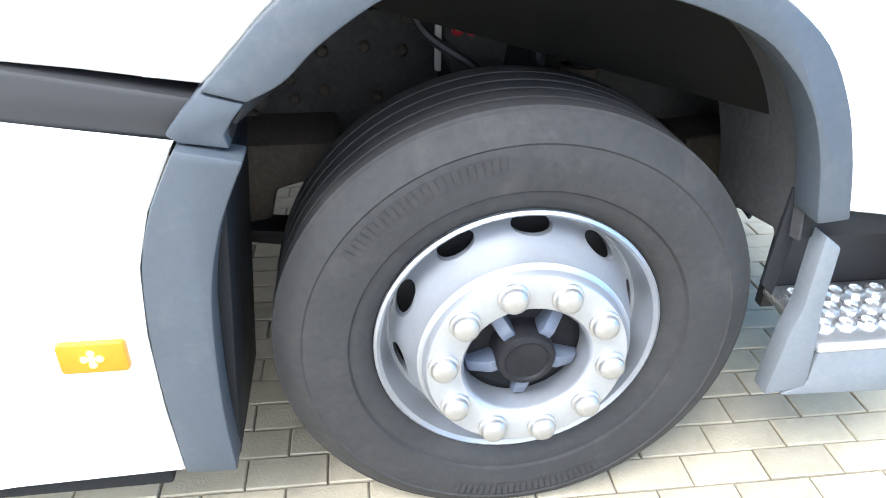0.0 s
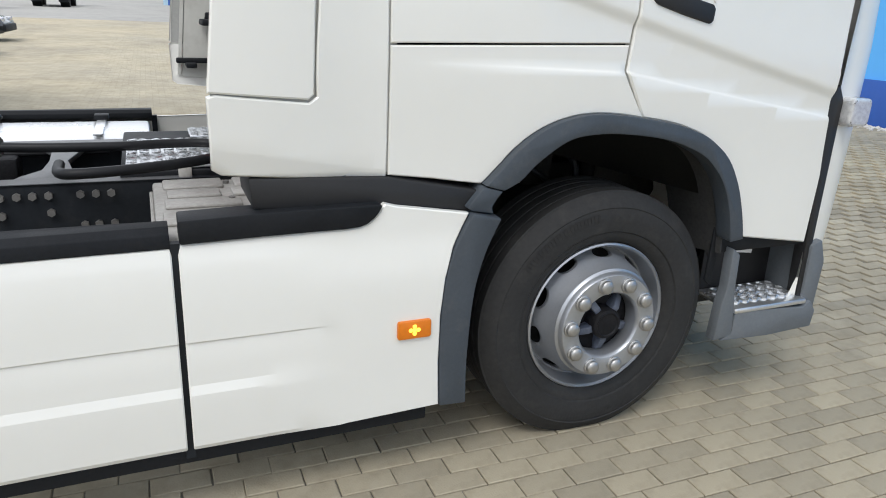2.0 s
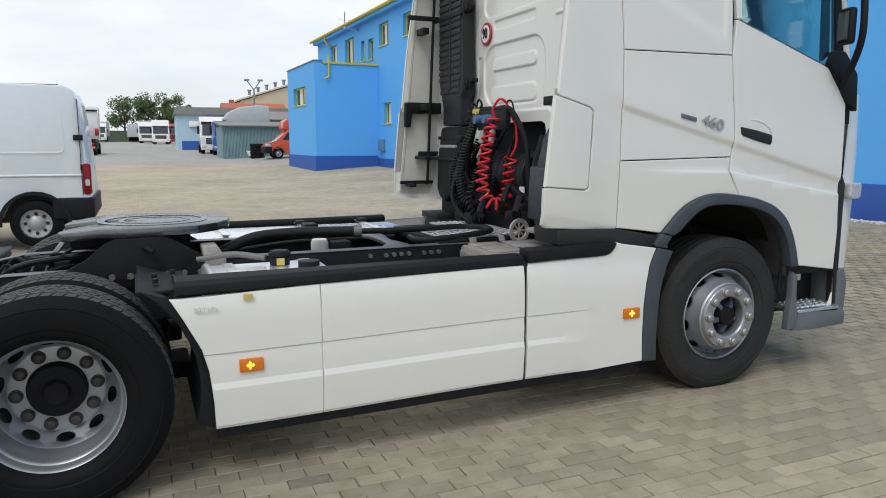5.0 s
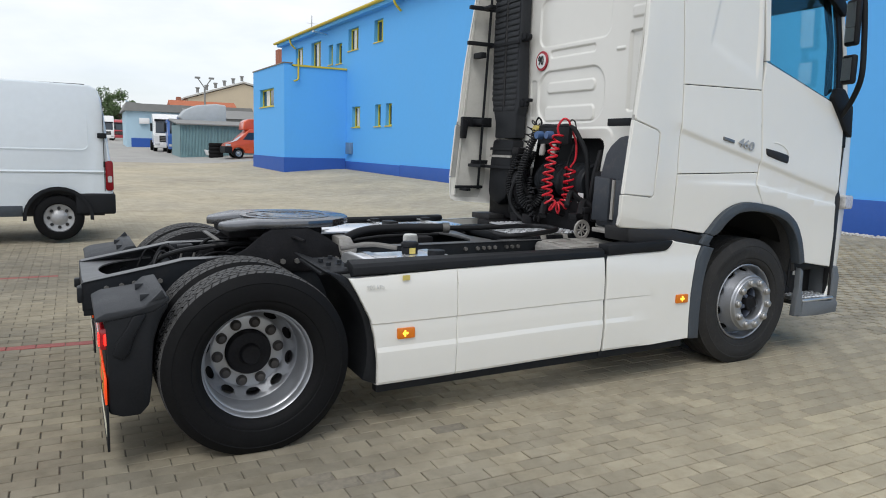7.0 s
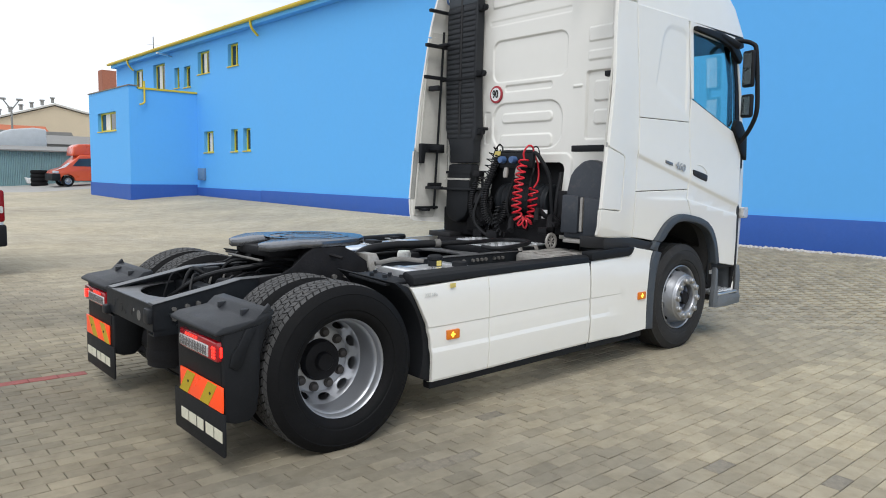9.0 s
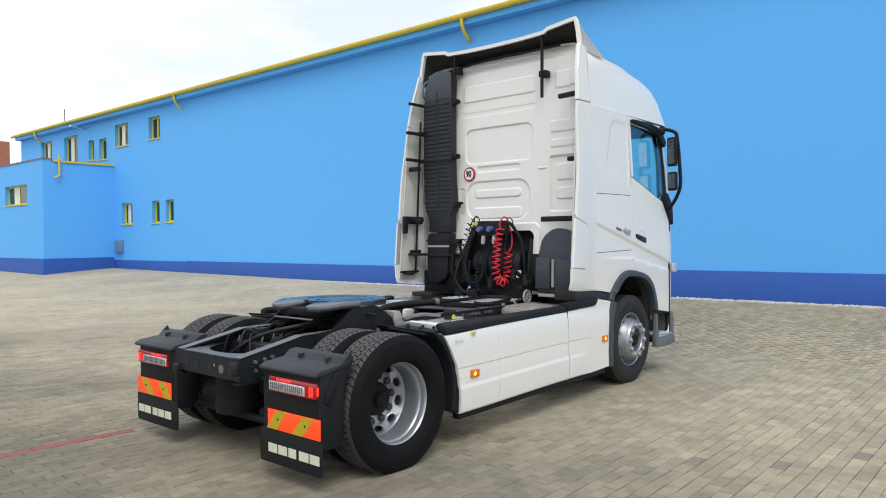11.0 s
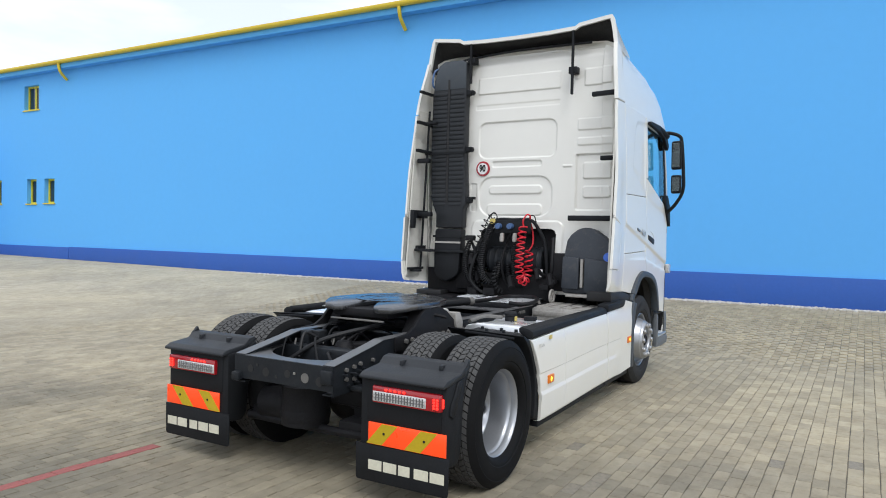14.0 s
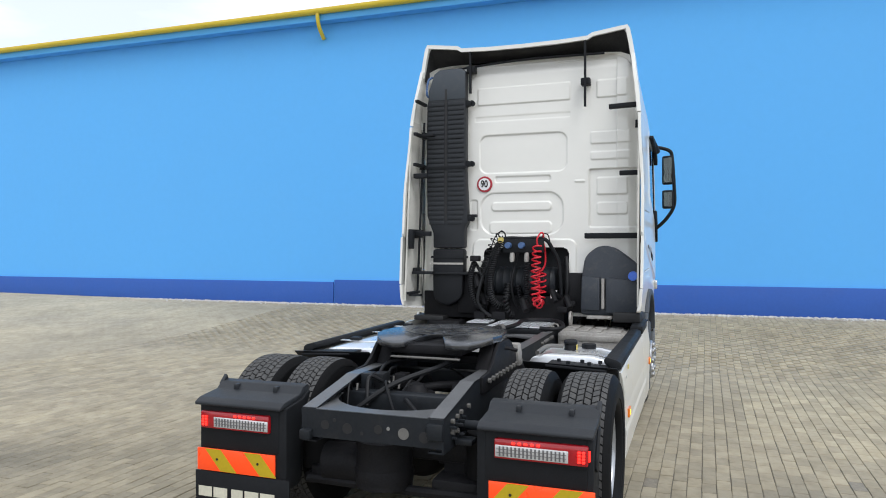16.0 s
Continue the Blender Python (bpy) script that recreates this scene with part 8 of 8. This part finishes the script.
def far_tractor():
    """A tractor unit seen from behind, in the yard's depth."""
    t = tagged(new("lorry"), "white tractor unit seen from behind with dark chassis and orange boards", "truck", group="parked lorries")
    part("cab", box(-1.22, 1.22, 2.6, 4.6, 1.2, 4.0, 0.10), CARWHITE, t)
    part("gearbox", box(-1.15, 1.15, -1.0, 2.55, 0.5, 1.30, 0.05), GRIME, t)
    part("intake", box(-1.0, -0.6, 2.4, 2.6, 1.4, 3.6, 0.04), DARK, t)
    part("roof_bar", box(-1.2, 1.2, 2.45, 2.6, 3.62, 3.75, 0.03), DARK, t)
    part("deflector", box(-1.25, -1.05, 2.1, 2.7, 1.3, 3.3, 0.03), DARK, t)
    part("lamp_pod", box(0.95, 1.25, 2.15, 2.6, 1.6, 2.2, 0.05), RED, t, "red hose pod")
    part("hoses", box(-0.5, 0.5, 2.3, 2.6, 1.0, 1.6, 0.08), GRIME, t)
    part("chassis", box(-0.45, 0.45, -1.9, 4.4, 0.65, 0.95, 0.02), GRIME, t)
    part("fifth_wheel", lathe([(0.5, 1.10), (0.5, 1.15), (0.0, 1.16)], 24, None, 0, -0.2, 0, "z"), GRIME, t)
    for s_ in (-1, 1):
        part("wheel", cyl((s_ * 1.22, -0.6, 0.5), (s_ * 0.62, -0.6, 0.5), 0.5, 24), RUBBER, t)
        part("wheel", cyl((s_ * 1.22, 3.2, 0.5), (s_ * 0.9, 3.2, 0.5), 0.5, 24), RUBBER, t)
        part("mudguard", box(s_ * 0.9 - 0.33, s_ * 0.9 + 0.33, -1.5, -1.2, 0.35, 1.0, 0.03), DARK, t)
        part("tail_lamp", box(s_ * 0.9 - 0.26, s_ * 0.9 + 0.26, -1.56, -1.5, 0.85, 0.98), RED, t)
        part("reflective_board", box(s_ * 0.9 - 0.28, s_ * 0.9 + 0.28, -1.56, -1.5, 0.55, 0.73), REFLO, t)
    part("number_bar", box(-0.3, 0.3, -1.95, -1.91, 0.5, 0.62), SIGNWHITE, t, smooth=0)
    t.location = (-8.7, 60.6, lift(-8.4, 60))
    return t


far_tractor()
lorry("white long-haul lorry facing the yard", -2.5, 115, CARWHITE, 3.75, None)
lorry("white lorry at the end of the yard", -13.2, 146, CARWHITE, 3.5, TILT)
lorry("white lorry beside the boundary", -4.7, 128, CARWHITE, 3.6, TILT)
lorry("dark red lorry among the parked lorries", -0.2, 122, TRUCKRED, 3.3, None)
lorry("blue lorry among the parked lorries", 2.2, 126, TRUCKBLUE, 3.3, None)
lorry("white lorry cab beside the shed", 1.70, 62.5, CARWHITE, 3.3, None, width=2.3)
lorry("blue lorry cab beside the shed", 2.3, 58.2, TRUCKBLUE, 2.75, None, width=2.0, deep=1.9)
trl = tagged(finish(box(-8.4, -5.4, 147, 158, lift(-7, 147) + 0.9, lift(-7, 147) + 3.4, 0.04), "trailer", TILT), "grey box trailer at the end of the yard", "trailer")
part("wheel", cyl((-8.2, 149, lift(-7, 149) + 0.5), (-5.6, 149, lift(-7, 149) + 0.5), 0.5, 20), RUBBER, trl)
trl2 = tagged(finish(box(-17.5, -11.6, 50.5, 53, lift(-12, 52) + 1.05, lift(-12, 52) + 3.7, 0.04), "trailer", SIGNWHITE), "white box trailer with a red skirt", "trailer")
part("skirt", box(-17.5, -11.6, 50.46, 50.5, lift(-12, 52) + 1.0, lift(-12, 52) + 1.25), TRUCKRED, trl2, smooth=0)
part("wheel", cyl((-12.6, 50.6, lift(-12, 52) + 0.5), (-12.6, 52.9, lift(-12, 52) + 0.5), 0.5, 20), RUBBER, trl2)
part("wheel", cyl((-13.8, 50.6, lift(-12, 52) + 0.5), (-13.8, 52.9, lift(-12, 52) + 0.5), 0.5, 20), RUBBER, trl2)

# ---- sheds, houses and trees beyond the yard ----
SHEDGREEN = mat("weathered_teal_sheet", (0.17, 0.28, 0.30), 0.6, vary=0.15, scale=1.2, dirt=0.3, dirt_color=(0.14, 0.19, 0.2))
SHEDROOF = mat("grey_corrugated_roof", (0.23, 0.23, 0.22), 0.8, vary=0.12, scale=2)
PALEBLUE = mat("pale_blue_render", (0.42, 0.58, 0.68), 0.85, vary=0.06, scale=1)
REDTILE = mat("red_roof_tiles", (0.42, 0.13, 0.06), 0.85, vary=0.2, scale=3)
PALEROOF = mat("pale_sheet_roof", (0.50, 0.49, 0.45), 0.7, vary=0.08, scale=1)
BEIGE = mat("beige_render", (0.55, 0.47, 0.34), 0.85, vary=0.06, scale=0.5)


def shed():
    z = lift(1.5, 50)
    root = tagged(new("shed"), "low teal corrugated sheet shed with a grey roof", "shed")
    bm = bmesh.new()
    x0, x1, y0 = 1.40, 7.5, 50.0
    n = 122
    top = [bm.verts.new((x0 + (x1 - x0) * k / n, y0 + (0.03 if k % 2 else -0.01), z + 2.35)) for k in range(n + 1)]
    bot = [bm.verts.new((x0 + (x1 - x0) * k / n, y0 + (0.03 if k % 2 else -0.01), z)) for k in range(n + 1)]
    for k in range(n):
        bm.faces.new((bot[k], bot[k + 1], top[k + 1], top[k]))
    part("wall", bm, SHEDGREEN, root, smooth=0)
    part("wall", box(x0, x0 + 0.05, y0 + 0.04, y0 + 6, z, z + 2.35), SHEDGREEN, root, smooth=0)
    part("wall", box(x0 + 0.06, x1, y0 + 5.9, y0 + 6, z, z + 2.6), SHEDGREEN, root, smooth=0)
    part("roof", prism([(y0 - 0.25, z + 2.33), (y0 - 0.25, z + 2.42), (y0 + 6.2, z + 2.85), (y0 + 6.2, z + 2.76)], "x", x0 - 0.2, x1 + 0.2), SHEDROOF, root, smooth=0)
    return root


shed()
tyres = tagged(new("tyre_stack"), "stack of old black tyres beside the shed", "tyres")
for k in range(4):
    part("tyre", lathe([(0.28, 0.02), (0.45, 0.0), (0.5, 0.06), (0.5, 0.2), (0.45, 0.26), (0.28, 0.24)], 20, None, 3.55, 48.2, lift(3.5, 48) + 0.26 * k, "z", closed=True), RUBBER, tyres)
tarp = tagged(finish(prism([(2.9, 1.15), (3.05, 0.75), (4.0, 0.6), (4.1, 0.85)], "y", 48.9, 49.5, 0.03), "tarpaulin_sheet", SIGNWHITE), "pale loose sheet leaning by the shed", "sheet")
tarp.location.z = lift(3.5, 49) - 0.6
# rough block added in place of a blue tractor with its air deflector
cover = tagged(finish(prism([(2.8, 2.3), (2.1, 2.85), (2.6, 3.45), (3.4, 3.85), (5.0, 4.05), (5.8, 3.95), (5.8, 2.3)], "y", 57.5, 59.8, 0.12, seg=3), "covered_load", TILT), "grey curved block standing in for a tractor's air deflector", "load")
cover.location.z = lift(4, 58)
part("frame_side", box(3.7, 5.7, 57.6, 59.7, 0.9, 2.31), TRUCKBLUE, cover)
part("wheel", cyl((4.8, 57.55, 0.5), (4.8, 59.75, 0.5), 0.5, 20), RUBBER, cover)


def pale_house():
    z = lift(0, 78)
    h = tagged(new("house"), "small pale blue rendered house with a grey roof and dark plinth", "house")
    part("wall", box(-1.0, 11.5, 78, 88, z, z + 3.75), PALEBLUE, h, smooth=0)
    part("plinth", box(-0.55, 3.4, 77.94, 78, z, z + 0.95), NAVY, h, smooth=0)
    part("gable", prism([(-0.95, z + 3.75), (-0.95, z + 4.9), (0.4, z + 4.05), (2.0, z + 3.75)], "y", 78.0, 78.3), PALEBLUE, h, smooth=0)
    part("roof", prism([(-1.3, z + 3.76), (-0.9, z + 4.7), (0.6, z + 4.55), (11.8, z + 4.6), (12.2, z + 3.8)], "y", 77.6, 88.4), SHEDROOF, h, smooth=0)
    part("air_unit", box(0.25, 1.25, 77.6, 77.95, z + 2.45, z + 3.05, 0.04), SIGNWHITE, h, "white air conditioning unit")
    return h


pale_house()
long_shed = tagged(finish(box(4.6, 22, 72, 80, lift(8, 75), lift(8, 75) + 2.9), "workshop", SHEDROOF, smooth=0), "long low grey workshop", "building")
part("roof", prism([(71.6, lift(8, 75) + 2.9), (76, lift(8, 75) + 3.9), (80.4, lift(8, 75) + 2.9)], "x", 4.3, 22.3), SHEDROOF, long_shed, smooth=0)
red_house = tagged(finish(box(7.0, 16.5, 113, 122, lift(8, 113), lift(8, 113) + 4.6), "house", BEIGE, smooth=0), "house with a red tiled roof beyond the yard", "house")
part("roof", prism([(112.5, lift(8, 113) + 4.6), (117.5, lift(8, 113) + 6.4), (122.5, lift(8, 113) + 4.6)], "x", 6.7, 16.8), REDTILE, red_house, smooth=0)


def beige_block():
    z = lift(14, 134)
    b = tagged(new("factory"), "beige factory block with a row of roof vents", "building")
    part("wall", prism([(11.5, z), (11.5, z + 7.4), (21.4, z + 10.6), (25.6, z + 9.6), (40, z + 7.0), (40, z)], "y", 134, 150), BEIGE, b, smooth=0)
    part("roof", prism([(11.1, z + 7.41), (21.4, z + 10.75), (26.0, z + 9.65), (40.4, z + 7.05), (40.4, z + 7.35), (26.0, z + 9.95), (21.4, z + 11.05), (11.1, z + 7.7)], "y", 133.6, 150.4), PALEROOF, b, smooth=0)
    part("annex", box(8.5, 11.49, 134.5, 146, z, z + 6.4), REDTILE, b, smooth=0)
    for k in range(6):
        x = 13.4 + k * 1.6
        h = z + 7.9 + (x - 11.1) * 0.322
        part("vent", cyl((x, 135.5, h), (x, 135.5, h + 0.75), 0.26, 12), SHEDROOF, b)
        part("vent_cap", cyl((x, 135.5, h + 0.75), (x, 135.5, h + 0.95), 0.4, 12), SHEDROOF, b)
    part("chimney", box(9.6, 10.4, 134.2, 135.4, z + 6.0, z + 7.6), BRICKRED, b, smooth=0)
    return b


beige_block()
pole = tagged(new("lamp_post"), "concrete lighting pole with a forked head", "lamp post")
part("post", cyl((9.6, 98, lift(7, 98)), (9.6, 98, lift(7, 98) + 7.6), 0.16, 10, None, 0.11), SHEDROOF, pole)
for s_ in (-1, 1):
    part("arm", cyl((9.6, 98, lift(7, 98) + 7.4), (9.6 + 0.9 * s_, 98, lift(7, 98) + 8.7), 0.07, 8), SHEDROOF, pole)
    part("lantern", box(9.6 + 0.9 * s_ - 0.35, 9.6 + 0.9 * s_ + 0.35, 97.8, 98.2, lift(7, 98) + 8.6, lift(7, 98) + 8.85, 0.05), SHEDROOF, pole)
wall_end = tagged(finish(box(-90, 14, 162, 162.4, 1.0, 4.1), "boundary_wall", mat("dark_hedge_wall", (0.09, 0.11, 0.08), 0.9, vary=0.3, scale=0.4), smooth=0), "dark boundary wall at the yard's end", "wall", kind="structure")

BARK = mat("brown_bark", (0.10, 0.075, 0.05), 0.9, vary=0.25, scale=4, bump=0.4, bscale=10)
LEAF = mat("summer_leaves", (0.06, 0.105, 0.04), 0.7, vary=0.35, scale=0.8, tint=(0.11, 0.17, 0.065), island=0.8)


def tree(x, y, height, spread, seed):
    """Tapered trunk with limbs, and a crown of many small leaf clumps with gaps."""
    rng = random.Random(seed)
    z0 = lift(x, y)
    t = tagged(new("tree"), "broad-leaved green tree in full summer leaf", "tree", group="trees beyond the yard")
    bm = cyl((x, y, z0), (x + 0.1, y, z0 + height * 0.45), 0.28, 10, None, 0.16)
    tips = []
    for k in range(11):
        a = rng.uniform(0, 2 * math.pi)
        r = spread * rng.uniform(0.35, 0.85)
        zz = z0 + height * rng.uniform(0.42, 0.92)
        p = (x + r * math.cos(a), y + r * math.sin(a), zz)
        tips.append((p, rng.uniform(0.22, 0.42) * spread))
        cyl((x + 0.05, y, z0 + height * rng.uniform(0.25, 0.45)), p, 0.10, 6, bm, 0.03)
    tips.append(((x, y, z0 + height * 0.9), spread * 0.35))
    part("trunk", bm, BARK, t)
    vs, fs = [], []
    for (cx, cy, cz), rad in tips:
        for k in range(210):
            d = Vector((rng.gauss(0, 1), rng.gauss(0, 1), rng.gauss(0, 0.8))).normalized() * rad * rng.uniform(0.45, 1.15)
            c = Vector((cx, cy, cz)) + d
            sz = rng.uniform(0.14, 0.32)
            u = Vector((rng.gauss(0, 1), rng.gauss(0, 1), rng.gauss(0, 1))).normalized()
            v = u.cross(Vector((rng.gauss(0, 1), rng.gauss(0, 1), rng.gauss(0, 1)))).normalized()
            o = len(vs)
            vs += [c + sz * u, c + sz * 0.6 * v, c - sz * u, c - sz * 0.6 * v]
            fs.append((o, o + 1, o + 2, o + 3))
    me = bpy.data.meshes.new("crown")
    me.from_pydata(vs, [], fs)
    me.materials.append(LEAF)
    c = new("crown", me)
    c.parent = t
    tagged(c, kind="stuff")
    return t


for k, (x, h, sp) in enumerate(((-9.5, 8.5, 3.4), (-5.2, 9.6, 3.6), (-1.0, 7.8, 2.6), (1.6, 9.4, 3.2), (-24.5, 8.0, 3.4), (-29, 8.8, 4), (5, 6, 2.4), (-33, 8, 4), (-40, 9, 4.5))):
    tree(x, 165 + (k % 3) * 4, h * 1.06, sp * 1.15, 30 + k)

# the yard beyond turned and moved with the hall
YARD = Matrix.Translation((7.45, 8.432, 0.0)) @ Matrix.Rotation(-0.0213, 4, "Z") @ Matrix.Diagonal((0.98, 0.98, 0.97, 1)) @ Matrix.Translation((-8, -9, 0))
for ob in list(set(bpy.data.objects) - BEFORE):
    if ob.parent is None:
        ob.matrix_world = (Matrix.Translation((0.10, 0.70, 0.0)) if ob.name == "panel_van" else YARD) @ ob.matrix_basis

# ---- the paving near the truck, stone by stone ----
def paving():
    L, W, gap = 0.2, 0.1, 0.0044
    rng = random.Random(11)
    root = tagged(new("paving"), "tan concrete paving stones laid in running bond", "paving", kind="structure")
    proto = bmesh.new()
    bmesh.ops.create_cube(proto, size=1)
    for v in proto.verts:
        v.co = Vector((v.co.x * (L - gap), v.co.y * (W - gap), v.co.z * 0.03))
    bmesh.ops.delete(proto, geom=[f for f in proto.faces if f.normal.z < -0.5], context="FACES_ONLY")
    top = [e for e in proto.edges if all(v.co.z > 0 for v in e.verts)]
    bmesh.ops.bevel(proto, geom=top, offset=0.0032, segments=1, affect="EDGES")
    proto.verts.ensure_lookup_table()
    pv = [v.co.copy() for v in proto.verts]
    pf = [[v.index for v in f.verts] for f in proto.faces]
    single = bpy.data.meshes.new("paver")
    proto.to_mesh(single)
    proto.free()
    single.materials.append(PAVER_ONE)
    stained = single.copy()
    stained.materials.clear()
    stained.materials.append(OILED)
    red = single.copy()
    red.materials.clear()
    red.materials.append(REDPAVER)
    vs, fs = [], []
    for j in range(int(round((PAVE[2]) / W)), int(round(PAVE[3] / W))):
        y = j * W + 0.045
        off = L / 2 if j % 2 else 0.0
        for i in range(int(PAVE[0] / L) - 1, int(PAVE[1] / L) + 1):
            x = i * L + off - 0.008
            if not (PAVE[0] + 0.1 < x < PAVE[1] - 0.12) or y > PAVE[3] - 0.06:
                continue
            z = lift(x, y) - 0.015 + rng.uniform(-0.0014, 0.0014)
            is_red = (abs(y - 2.58) < 0.06 and x < -4.68) or (abs(y - 5.645) < 0.05 and x < -4.85)
            wet = any(abs(x - a) < 0.1 and abs(y - b) < 0.05 for a, b in STAINED)
            near = -0.95 < x < 1.55 and -0.95 < y < 0.70
            if is_red or near or wet:
                ob = new("paver", red if is_red else stained if wet else single)
                ob.location = (x, y, z)
                ob.rotation_euler = (rng.uniform(-0.006, 0.006), rng.uniform(-0.004, 0.004), rng.uniform(-0.008, 0.008))
                ob.parent = root
                continue
            a = rng.uniform(-0.015, 0.015)
            x += rng.uniform(-0.002, 0.002)
            yj = y + rng.uniform(-0.0022, 0.0022)
            tx, ty = rng.uniform(-0.008, 0.008), rng.uniform(-0.012, 0.012)
            ca, sa = math.cos(a), math.sin(a)
            o = len(vs)
            for c in pv:
                vs.append((x + c.x * ca - c.y * sa, yj + c.x * sa + c.y * ca, z + c.z + c.x * tx + c.y * ty))
            fs += [[o + q for q in f] for f in pf]
    me = bpy.data.meshes.new("paving_stones")
    me.from_pydata(vs, [], fs)
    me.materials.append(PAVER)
    ob = new("paving_stones", me)
    ob.parent = root
    tagged(ob, kind="stuff")


OILED = mat("oil_dark_paver", (0.22, 0.195, 0.15), 0.75, vary=0.25, scale=4, bump=0.2, bscale=140, dirt=0.95, dirt_color=(0.075, 0.066, 0.052))
STAINED = [(-2.76, -0.11), (-3.61, -0.595), (-3.34, -0.565), (-3.71, -0.485), (-2.47, -1.57), (-2.10, -2.02), (-1.48, -2.50)]
PAVER_ONE = PAVER.copy()
PAVER_ONE.name = "tan_single_paver"
for q in PAVER_ONE.node_tree.nodes:
    if q.bl_idname == "ShaderNodeNewGeometry":
        info = PAVER_ONE.node_tree.nodes.new("ShaderNodeObjectInfo")
        for lk in list(q.outputs["Random Per Island"].links):
            PAVER_ONE.node_tree.links.new(info.outputs["Random"], lk.to_socket)
paving()
